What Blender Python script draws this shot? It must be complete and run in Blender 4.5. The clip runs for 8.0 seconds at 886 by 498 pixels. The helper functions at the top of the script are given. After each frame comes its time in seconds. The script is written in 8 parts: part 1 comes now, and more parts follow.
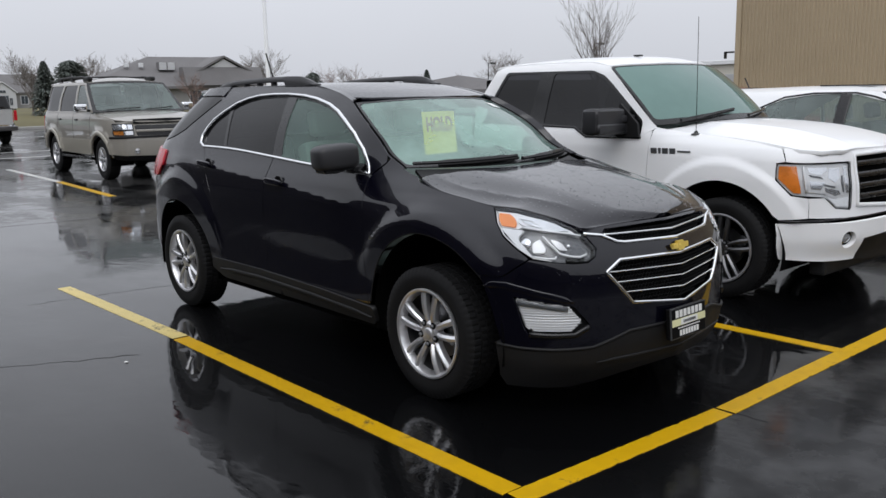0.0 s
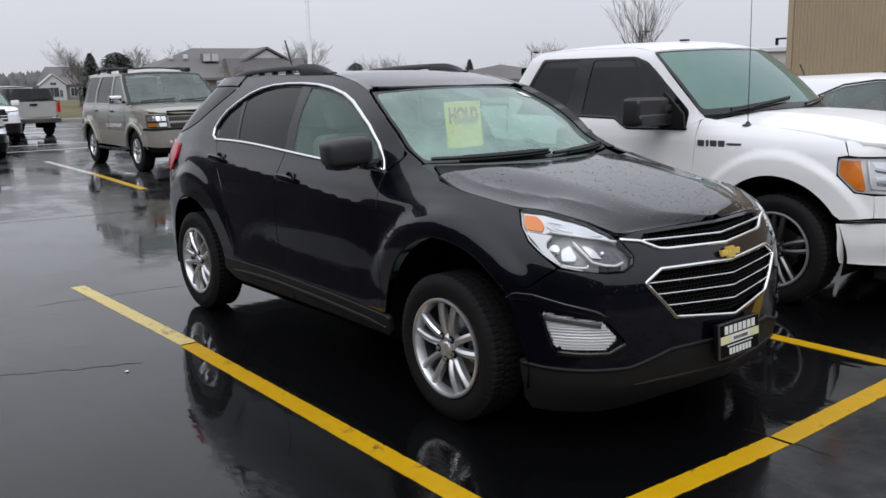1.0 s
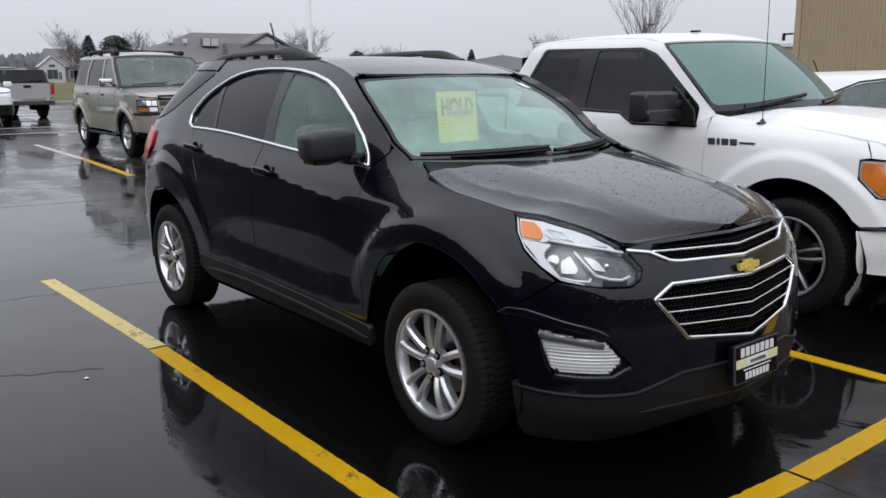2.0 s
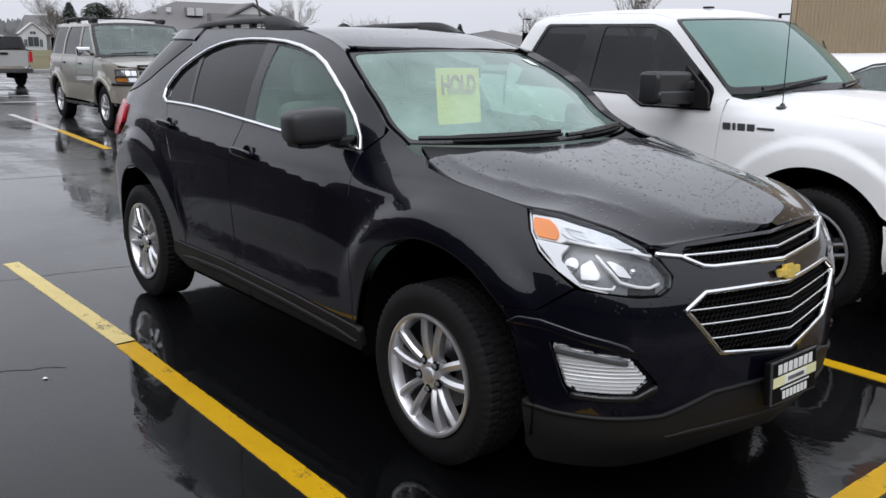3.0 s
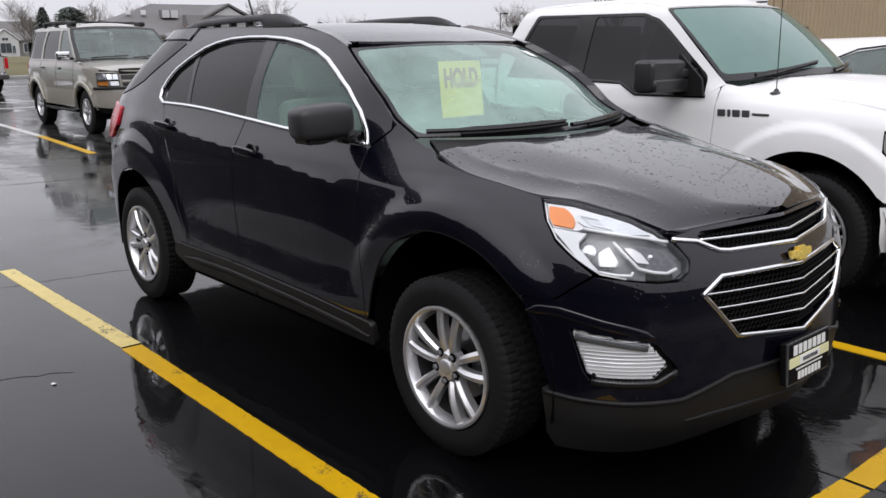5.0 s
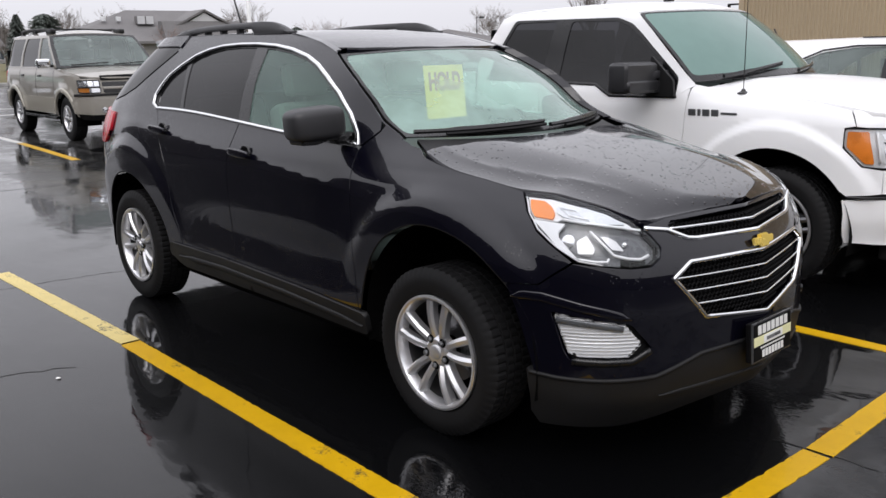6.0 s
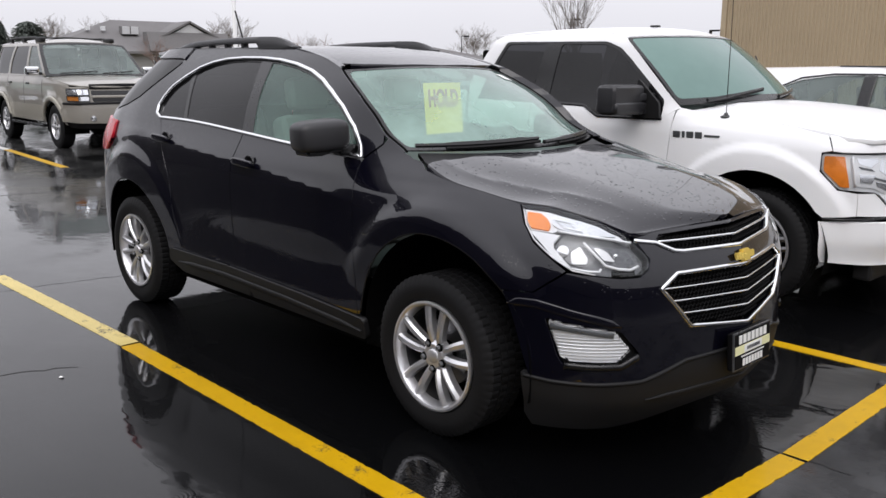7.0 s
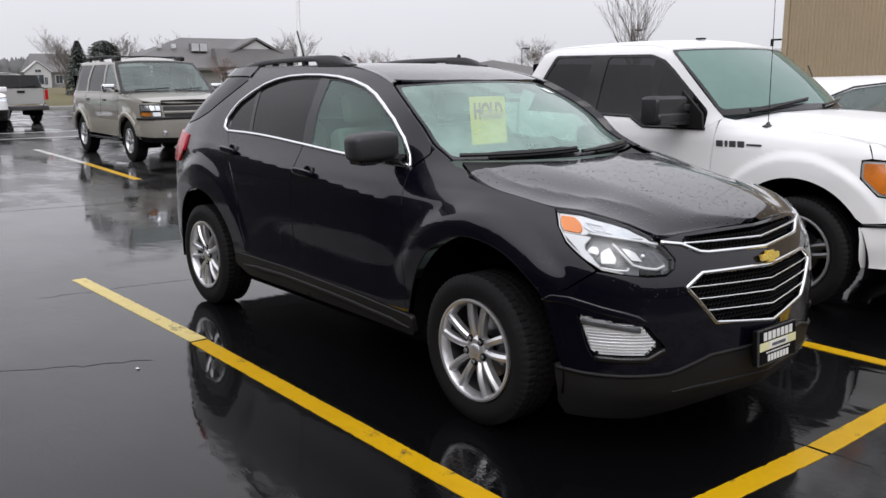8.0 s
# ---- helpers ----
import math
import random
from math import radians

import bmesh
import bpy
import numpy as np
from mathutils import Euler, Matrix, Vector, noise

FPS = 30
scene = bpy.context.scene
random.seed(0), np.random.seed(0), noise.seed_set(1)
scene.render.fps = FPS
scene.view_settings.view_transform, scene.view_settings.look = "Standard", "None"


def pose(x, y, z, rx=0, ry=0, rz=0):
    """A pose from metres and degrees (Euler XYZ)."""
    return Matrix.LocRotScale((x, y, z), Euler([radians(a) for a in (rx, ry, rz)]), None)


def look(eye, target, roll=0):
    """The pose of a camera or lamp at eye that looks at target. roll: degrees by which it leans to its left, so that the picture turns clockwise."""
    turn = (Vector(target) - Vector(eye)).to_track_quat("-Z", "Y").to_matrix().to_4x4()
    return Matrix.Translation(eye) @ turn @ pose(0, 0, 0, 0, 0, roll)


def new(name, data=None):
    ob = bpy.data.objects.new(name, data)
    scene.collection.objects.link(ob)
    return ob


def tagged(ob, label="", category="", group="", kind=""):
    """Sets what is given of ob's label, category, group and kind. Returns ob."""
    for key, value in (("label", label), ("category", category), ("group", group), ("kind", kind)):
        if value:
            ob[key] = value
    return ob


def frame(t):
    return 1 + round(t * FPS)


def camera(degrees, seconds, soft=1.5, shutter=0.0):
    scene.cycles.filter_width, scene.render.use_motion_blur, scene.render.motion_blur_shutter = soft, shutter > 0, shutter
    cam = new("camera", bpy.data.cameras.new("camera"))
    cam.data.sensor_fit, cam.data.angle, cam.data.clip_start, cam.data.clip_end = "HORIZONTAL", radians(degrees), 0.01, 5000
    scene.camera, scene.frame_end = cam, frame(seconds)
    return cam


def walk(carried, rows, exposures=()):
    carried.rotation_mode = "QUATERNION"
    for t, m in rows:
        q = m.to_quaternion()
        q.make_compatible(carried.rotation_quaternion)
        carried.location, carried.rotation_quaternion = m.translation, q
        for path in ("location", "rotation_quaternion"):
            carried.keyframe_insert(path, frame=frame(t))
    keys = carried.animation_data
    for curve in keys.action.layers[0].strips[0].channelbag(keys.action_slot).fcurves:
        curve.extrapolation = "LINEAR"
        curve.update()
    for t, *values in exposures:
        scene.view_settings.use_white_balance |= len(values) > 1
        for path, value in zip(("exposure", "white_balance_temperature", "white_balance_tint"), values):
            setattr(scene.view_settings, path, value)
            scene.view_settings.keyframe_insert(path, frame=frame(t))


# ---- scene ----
cam = camera(54.5, 8.0)
PATH = [
    (0, (4.747, -3.746, 1.595), (3.28, -2.435, 1.236), -1.0),
    (0.5, (4.578, -3.609, 1.587), (3.106, -2.308, 1.214), -1.3),
    (1, (4.481, -3.361, 1.582), (2.952, -2.129, 1.203), -1.3),
    (1.5, (4.373, -3.192, 1.578), (2.836, -1.971, 1.194), -0.8),
    (3, (3.838, -2.858, 1.57), (2.347, -1.606, 1.114), 0.9),
    (3.5, (3.713, -2.774, 1.574), (2.194, -1.555, 1.119), -0.5),
    (4, (3.599, -2.836, 1.568), (2.113, -1.571, 1.129), -1.5),
    (4.5, (3.615, -2.907, 1.551), (2.164, -1.605, 1.105), -0.9),
    (5, (3.769, -2.955, 1.556), (2.306, -1.673, 1.092), -0.5),
    (6.5, (3.927, -3.233, 1.565), (2.517, -1.886, 1.121), -0.6),
    (7, (3.982, -3.31, 1.567), (2.576, -1.95, 1.149), 0.5),
    (7.5, (4.13, -3.36, 1.571), (2.683, -2.043, 1.158), 0.6),
    (8, (4.255, -3.446, 1.581), (2.75, -2.188, 1.19), -0.2),
]
walk(cam, [(t, look(eye, target, roll)) for t, eye, target, roll in PATH],
     exposures=[(0, -0.16, 6380, 11), (1.5, -0.13, 6350, 12), (3, 0.05, 6350, 12), (3.5, 0.28, 6350, 12), (4.5, 0.02, 6540, 14), (5, 0.10, 6560, 14), (6.5, 0.20, 6600, 14), (7, 0.18, 6600, 14), (7.5, 0.16, 6600, 14), (8, 0.06, 6580, 13)])

# ---- sky and light: a flat overcast day ----
world = bpy.data.worlds.new("overcast_sky")
scene.world = world
world.use_nodes = True
wt = world.node_tree
wt.nodes.clear()
w_out = wt.nodes.new("ShaderNodeOutputWorld")
w_bg = wt.nodes.new("ShaderNodeBackground")
w_sky = wt.nodes.new("ShaderNodeTexSky")
w_sky.sky_type = "NISHITA"
w_sky.sun_disc = False
w_sky.sun_elevation = radians(49)
w_sky.sun_rotation = radians(140)
w_sky.dust_density = 6.0
w_hsv = wt.nodes.new("ShaderNodeHueSaturation")
w_hsv.inputs["Saturation"].default_value = 0.12
w_hsv.inputs["Value"].default_value = 0.10
w_tc = wt.nodes.new("ShaderNodeTexCoord")
w_sep = wt.nodes.new("ShaderNodeSeparateXYZ")
w_map = wt.nodes.new("ShaderNodeMapRange")
w_map.inputs["From Min"].default_value = 0.0
w_map.inputs["From Max"].default_value = 1.0
w_map.inputs["To Min"].default_value = 0.56
w_map.inputs["To Max"].default_value = 1.20
w_noise = wt.nodes.new("ShaderNodeTexNoise")
w_noise.inputs["Scale"].default_value = 2.2
w_noise.inputs["Detail"].default_value = 4.0
w_cl = wt.nodes.new("ShaderNodeMapRange")
w_cl.inputs["To Min"].default_value = 0.90
w_cl.inputs["To Max"].default_value = 1.10
w_mul = wt.nodes.new("ShaderNodeMath")
w_mul.operation = "MULTIPLY"
w_grey = wt.nodes.new("ShaderNodeMix")
w_grey.data_type = "RGBA"
w_grey.blend_type = "MULTIPLY"
w_grey.inputs["Factor"].default_value = 1.0
w_grey.inputs[6].default_value = (0.955, 0.985, 1.05, 1)
w_add = wt.nodes.new("ShaderNodeMix")
w_add.data_type = "RGBA"
w_add.inputs["Factor"].default_value = 0.88
L = wt.links.new
L(w_tc.outputs["Generated"], w_sep.inputs[0])
L(w_sep.outputs["Z"], w_map.inputs["Value"])
L(w_tc.outputs["Generated"], w_noise.inputs["Vector"])
L(w_noise.outputs["Fac"], w_cl.inputs["Value"])
L(w_map.outputs[0], w_mul.inputs[0])
L(w_cl.outputs[0], w_mul.inputs[1])
L(w_mul.outputs[0], w_grey.inputs[7])
L(w_sky.outputs[0], w_hsv.inputs["Color"])
L(w_hsv.outputs[0], w_add.inputs[6])
L(w_grey.outputs[2], w_add.inputs[7])
L(w_add.outputs[2], w_bg.inputs["Color"])
w_bg.inputs["Strength"].default_value = 1.40
L(w_bg.outputs[0], w_out.inputs["Surface"])

sun_data = bpy.data.lights.new("sun", "SUN")
sun_data.energy = 0.75
sun_data.angle = radians(40)
sun_data.color = (1.0, 0.99, 0.97)
sun = new("sun", sun_data)
sun.matrix_world = look((5, -6, 9), (0, 0, 0))

# ---- small geometry kit ----
def pchip(pts):
    """A smooth curve through (x, y) pairs that never overshoots."""
    xs, ys = np.array(pts, float).T
    h = np.diff(xs)
    d = np.diff(ys) / h
    m = np.zeros(len(xs))
    same = d[:-1] * d[1:] > 0
    m[1:-1] = np.where(same, 2 * d[:-1] * d[1:] / np.where(same, d[:-1] + d[1:], 1), 0)
    m[0], m[-1] = d[0], d[-1]

    def at(x):
        x = np.clip(np.asarray(x, float), xs[0], xs[-1])
        i = np.clip(np.searchsorted(xs, x, side="right") - 1, 0, len(h) - 1)
        t = (x - xs[i]) / h[i]
        return ((1 + 2 * t) * (1 - t) ** 2 * ys[i] + t * (1 - t) ** 2 * h[i] * m[i]
                + t * t * (3 - 2 * t) * ys[i + 1] + t * t * (t - 1) * h[i] * m[i + 1])
    return at


def smooth(a, b, x):
    t = np.clip((np.asarray(x, float) - a) / (b - a), 0, 1)
    return t * t * (3 - 2 * t)


def rounded(pts, r=0.03, n=5):
    """A closed outline with its corners rounded; a point may carry its own radius as a third number."""
    out = []
    k = len(pts)
    for i in range(k):
        p = np.array(pts[i][:2], float)
        a, b = np.array(pts[i - 1][:2], float), np.array(pts[(i + 1) % k][:2], float)
        rr = pts[i][2] if len(pts[i]) > 2 else r
        la, lb = np.linalg.norm(a - p), np.linalg.norm(b - p)
        c = min(rr, la * 0.45, lb * 0.45)
        if c < 1e-4:
            out.append(tuple(p))
            continue
        p0, p1 = p + (a - p) / la * c, p + (b - p) / lb * c
        for j in range(n + 1):
            t = j / n
            out.append(tuple((1 - t) ** 2 * p0 + 2 * t * (1 - t) * p + t * t * p1))
    return out


def dense(pts, step, closed=True):
    out = []
    k = len(pts)
    for i in range(k if closed else k - 1):
        a, b = np.array(pts[i], float), np.array(pts[(i + 1) % k], float)
        n = max(1, int(math.ceil(np.linalg.norm(b - a) / step)))
        out += [tuple(a + (b - a) * j / n) for j in range(n)]
    if not closed:
        out.append(tuple(pts[-1]))
    return out


def inside(poly, p):
    """Which of the points p lie in the outline."""
    q = np.asarray(poly, float)
    x, y = p[:, 0], p[:, 1]
    res = np.zeros(len(p), bool)
    for (x0, y0), (x1, y1) in zip(q, np.roll(q, -1, axis=0)):
        if y0 != y1:
            hit = ((y0 > y) != (y1 > y)) & (x < (x1 - x0) * (y - y0) / (y1 - y0) + x0)
            res ^= hit
    return res


def near_line(poly, p, d):
    q = np.asarray(poly, float)
    res = np.zeros(len(p), bool)
    for a, b in zip(q, np.roll(q, -1, axis=0)):
        ab = b - a
        t = np.clip(((p - a) @ ab) / max(ab @ ab, 1e-12), 0, 1)
        res |= np.linalg.norm(p - (a + t[:, None] * ab), axis=1) < d
    return res


def normals_of(fn, u, v, e=2e-3):
    du = fn(u + e, v) - fn(u - e, v)
    dv = fn(u, v + e) - fn(u, v - e)
    n = np.cross(du, dv)
    return n / np.maximum(np.linalg.norm(n, axis=1), 1e-9)[:, None]


def make_mesh(name, verts, faces, norms=None, material=None, smoothed=True):
    me = bpy.data.meshes.new(name)
    me.from_pydata([tuple(map(float, p)) for p in verts], [], [tuple(int(i) for i in f) for f in faces])
    me.update()
    if smoothed:
        me.polygons.foreach_set("use_smooth", [True] * len(me.polygons))
    if norms is not None:
        me.normals_split_custom_set_from_vertices([tuple(map(float, n)) for n in norms])
    if material:
        me.materials.append(material)
    return me


def attach(name, me, parent=None, label="", at=None):
    ob = new(name, me)
    if parent is not None:
        ob.parent = parent
    if at is not None:
        ob.matrix_basis = at
    if label:
        tagged(ob, label)
    return ob


def part(name, bm, material, parent=None, label="", at=None, smoothed=False, sharp=35):
    """Links a bmesh as one mesh object."""
    me = bpy.data.meshes.new(name)
    bmesh.ops.recalc_face_normals(bm, faces=bm.faces)
    if smoothed:
        for f in bm.faces:
            f.smooth = True
        for e in bm.edges:
            if len(e.link_faces) == 2 and e.calc_face_angle(0) > radians(sharp):
                e.smooth = False
    bm.to_mesh(me)
    bm.free()
    me.materials.append(material)
    return attach(name, me, parent, label, at)


def skin_mesh(name, fn, outline, step, material, holes=(), depth=0.012, lift=0.0, mirror=False, centre=(0, 0, 0.75)):
    """A curved sheet with turned-in edges: the part of the surface fn(u, v) inside an outline and outside some holes."""
    loops = [dense(outline, step)] + [dense(h, step) for h in holes]
    pts, edges = [], []
    for lp in loops:
        k = len(pts)
        pts += lp
        edges += [(k + i, k + (i + 1) % len(lp)) for i in range(len(lp))]
    o = np.array(loops[0])
    g = np.stack(np.meshgrid(np.arange(o[:, 0].min(), o[:, 0].max(), step), np.arange(o[:, 1].min(), o[:, 1].max(), step * 0.9)), -1).reshape(-1, 2)
    keep = inside(loops[0], g) & ~near_line(loops[0], g, step * 0.45)
    for lp in loops[1:]:
        keep &= ~inside(lp, g) & ~near_line(lp, g, step * 0.45)
    pts += [tuple(p) for p in g[keep]]
    vv, _, ff, *_ = mathutils_cdt([Vector(p) for p in pts], edges, [], 0, 1e-6)
    uv = np.array([tuple(p) for p in vv])
    ff = np.array([f for f in ff if len(f) == 3])
    cen = uv[ff].mean(axis=1)
    good = inside(loops[0], cen)
    for lp in loops[1:]:
        good &= ~inside(lp, cen)
    ff = ff[good]
    used = np.unique(ff)
    back = -np.ones(len(uv), int)
    back[used] = np.arange(len(used))
    uv, ff = uv[used], back[ff]
    P = fn(uv[:, 0], uv[:, 1])
    N = normals_of(fn, uv[:, 0], uv[:, 1])
    if np.mean(np.einsum("ij,ij->i", N, P - np.array(centre))) < 0:
        N = -N
    P = P + N * lift
    tri_n = np.cross(P[ff[:, 1]] - P[ff[:, 0]], P[ff[:, 2]] - P[ff[:, 0]])
    turn = np.einsum("ij,ij->i", tri_n, N[ff[:, 0]]) < 0
    ff[turn] = ff[turn][:, ::-1]
    verts, norms, faces = list(P), list(N), [tuple(f) for f in ff]
    if depth > 0:
        es = np.concatenate([ff[:, [0, 1]], ff[:, [1, 2]], ff[:, [2, 0]]])
        seen = {(a, b) for a, b in map(tuple, es)}
        rim = [(a, b) for a, b in seen if (b, a) not in seen]
        side = {}
        for a, b in rim:
            t = np.cross(P[b] - P[a], N[a])
            t = t / max(np.linalg.norm(t), 1e-9)
            for i in (a, b):
                side[i] = side.get(i, 0) + t
        top, low = {}, {}
        for i, t in side.items():
            t = t / max(np.linalg.norm(t), 1e-9)
            mid = t + N[i] * 0.6
            top[i] = len(verts)
            verts.append(P[i])
            norms.append(mid / np.linalg.norm(mid))
            low[i] = len(verts)
            verts.append(P[i] - N[i] * depth)
            norms.append(t)
        for a, b in rim:
            faces.append((top[b], top[a], low[a], low[b]))
    verts, norms = np.array(verts), np.array(norms)
    if mirror:
        verts, norms = verts * (1, -1, 1), norms * (1, -1, 1)
        faces = [f[::-1] for f in faces]
    return make_mesh(name, verts, faces, norms, material)


def skin(name, fn, outline, step, material, parent, label="", both=False, **more):
    ob = attach(name, skin_mesh(name, fn, outline, step, material, **more), parent, label)
    if both:
        attach(name, skin_mesh(name, fn, outline, step, material, mirror=True, **more), parent, label)
    return ob


def strip_mesh(name, path, norms, width, height, material, closed=False, mirror=False, taper=False):
    """A raised moulding along a line on a surface, with a rounded section."""
    P, N = np.array(path, float), np.array(norms, float)
    T = np.roll(P, -1, axis=0) - np.roll(P, 1, axis=0)
    if not closed:
        T[0], T[-1] = P[1] - P[0], P[-1] - P[-2]
    T /= np.maximum(np.linalg.norm(T, axis=1), 1e-9)[:, None]
    S = np.cross(T, N)
    S /= np.maximum(np.linalg.norm(S, axis=1), 1e-9)[:, None]
    sec = [(-0.5, -0.3), (-0.5, 0.45), (-0.36, 0.85), (0, 1.0), (0.36, 0.85), (0.5, 0.45), (0.5, -0.3)]
    w = np.ones(len(P))
    if taper:
        k = np.linspace(0, 1, len(P))
        w = np.clip(np.minimum(k, 1 - k) * 12, 0.25, 1)
    if mirror:
        P, N, S = P * (1, -1, 1), N * (1, -1, 1), S * (1, -1, 1)
    verts = [P[i] + S[i] * a * width * w[i] + N[i] * b * height for i in range(len(P)) for a, b in sec]
    m = len(sec)
    faces = []
    for i in range(len(P) if closed else len(P) - 1):
        j = (i + 1) % len(P)
        for k in range(m - 1):
            f = (i * m + k, i * m + k + 1, j * m + k + 1, j * m + k)
            faces.append(f[::-1] if mirror else f)
    if not closed:
        faces += [tuple(range(m)), tuple(range((len(P) - 1) * m, len(P) * m))[::-1]]
    bm = bmesh.new()
    vs = [bm.verts.new(v) for v in verts]
    for f in faces:
        bm.faces.new([vs[i] for i in f])
    bmesh.ops.recalc_face_normals(bm, faces=bm.faces)
    for f in bm.faces:
        f.smooth = True
    me = bpy.data.meshes.new(name)
    bm.to_mesh(me)
    bm.free()
    me.materials.append(material)
    return me


def on_surface(fn, line, step, lift=0.0, closed=False, centre=(0, 0, 0.75)):
    q = np.array(dense(line, step, closed))
    P = fn(q[:, 0], q[:, 1])
    N = normals_of(fn, q[:, 0], q[:, 1])
    if np.mean(np.einsum("ij,ij->i", N, P - np.array(centre))) < 0:
        N = -N
    return P + N * lift, N


def moulding(name, fn, line, width, height, material, parent, label="", closed=False, both=False, lift=0.0, step=0.02, taper=False):
    P, N = on_surface(fn, line, step, lift, closed)
    ob = attach(name, strip_mesh(name, P, N, width, height, material, closed, taper=taper), parent, label)
    if both:
        attach(name, strip_mesh(name, P, N, width, height, material, closed, True, taper), parent, label)
    return ob


def box(sx, sy, sz, bevel=0.0, seg=2, at=None, bm=None):
    """A block centred on its place, with eased edges."""
    b = bmesh.new()
    bmesh.ops.create_cube(b, size=1.0, matrix=Matrix.Diagonal((sx, sy, sz, 1)))
    if bevel:
        bmesh.ops.bevel(b, geom=b.edges[:], offset=bevel, segments=seg, affect="EDGES", profile=0.6)
    if at is not None:
        bmesh.ops.transform(b, matrix=at, verts=b.verts)
    if bm is None:
        return b
    join(bm, b)
    return bm


def join(bm, other):
    me = bpy.data.meshes.new("tmp")
    other.to_mesh(me)
    other.free()
    bm.from_mesh(me)
    bpy.data.meshes.remove(me)
    return bm


def lathe(profile, n=48, axis="y", closed=False, capped=True):
    """Turns (radius, along) pairs round an axis."""
    bm = bmesh.new()
    rings = []
    for r, a in profile:
        ring = []
        for i in range(n):
            t = 2 * math.pi * i / n
            c, s = r * math.cos(t), r * math.sin(t)
            ring.append(bm.verts.new((c, a, s) if axis == "y" else (c, s, a)))
        rings.append(ring)
    pairs = list(zip(rings, rings[1:])) + ([(rings[-1], rings[0])] if closed else [])
    for ra, rb in pairs:
        for i in range(n):
            j = (i + 1) % n
            bm.faces.new((ra[i], ra[j], rb[j], rb[i]))
    if not closed and capped:
        for ring in (rings[0], rings[-1]):
            if profile[rings.index(ring)][0] > 1e-4:
                bm.faces.new(ring)
    bmesh.ops.remove_doubles(bm, verts=bm.verts, dist=1e-5)
    return bm


def tube(path, radius, n=8, bm=None, ends=None):
    """A round bar along a line; radius may be one number or one for each point."""
    b = bm or bmesh.new()
    P = [Vector(p) for p in path]
    rad = list(radius) if hasattr(radius, "__len__") else [radius] * len(P)
    rings = []
    up = Vector((0, 0, 1))
    for i, p in enumerate(P):
        t = (P[min(i + 1, len(P) - 1)] - P[max(i - 1, 0)]).normalized()
        a = t.cross(up if abs(t.z) < 0.95 else Vector((1, 0, 0))).normalized()
        c = t.cross(a)
        rings.append([b.verts.new(p + (a * math.cos(2 * math.pi * k / n) + c * math.sin(2 * math.pi * k / n)) * rad[i]) for k in range(n)])
    for ra, rb in zip(rings, rings[1:]):
        for k in range(n):
            b.faces.new((ra[k], ra[(k + 1) % n], rb[(k + 1) % n], rb[k]))
    b.faces.new(rings[0])
    b.faces.new(rings[-1][::-1])
    return b


def prism(outline, y0, y1, axis="y", bevel=0.0):
    """An outline in two coordinates, given thickness along the third."""
    bm = bmesh.new()

    def place(a, b, c):
        return (a, c, b) if axis == "y" else ((c, a, b) if axis == "x" else (a, b, c))
    lo = [bm.verts.new(place(a, b, y0)) for a, b in outline]
    hi = [bm.verts.new(place(a, b, y1)) for a, b in outline]
    k = len(lo)
    bm.faces.new(lo)
    bm.faces.new(hi[::-1])
    for i in range(k):
        bm.faces.new((lo[i], lo[(i + 1) % k], hi[(i + 1) % k], hi[i]))
    bmesh.ops.recalc_face_normals(bm, faces=bm.faces)
    if bevel:
        bmesh.ops.bevel(bm, geom=[e for e in bm.edges if e.is_manifold and e.calc_face_angle(0) > 0.5], offset=bevel, segments=2, affect="EDGES")
    return bm


def superquad(a, b, c, e, at=None, nu=28, nv=16):
    """A pillow-shaped solid: e near 0 is a block, 1 a ball."""
    bm = bmesh.new()

    def p(w, k):
        return math.copysign(abs(w) ** k, w)
    rows = []
    for i in range(1, nv):
        t = -math.pi / 2 + math.pi * i / nv
        rows.append([bm.verts.new((a * p(math.cos(t), e) * p(math.cos(2 * math.pi * j / nu), e), b * p(math.cos(t), e) * p(math.sin(2 * math.pi * j / nu), e), c * p(math.sin(t), e))) for j in range(nu)])
    for r0, r1 in zip(rows, rows[1:]):
        for j in range(nu):
            bm.faces.new((r0[j], r0[(j + 1) % nu], r1[(j + 1) % nu], r1[j]))
    bm.faces.new(rows[0][::-1])
    bm.faces.new(rows[-1])
    if at is not None:
        bmesh.ops.transform(bm, matrix=at, verts=bm.verts)
    return bm


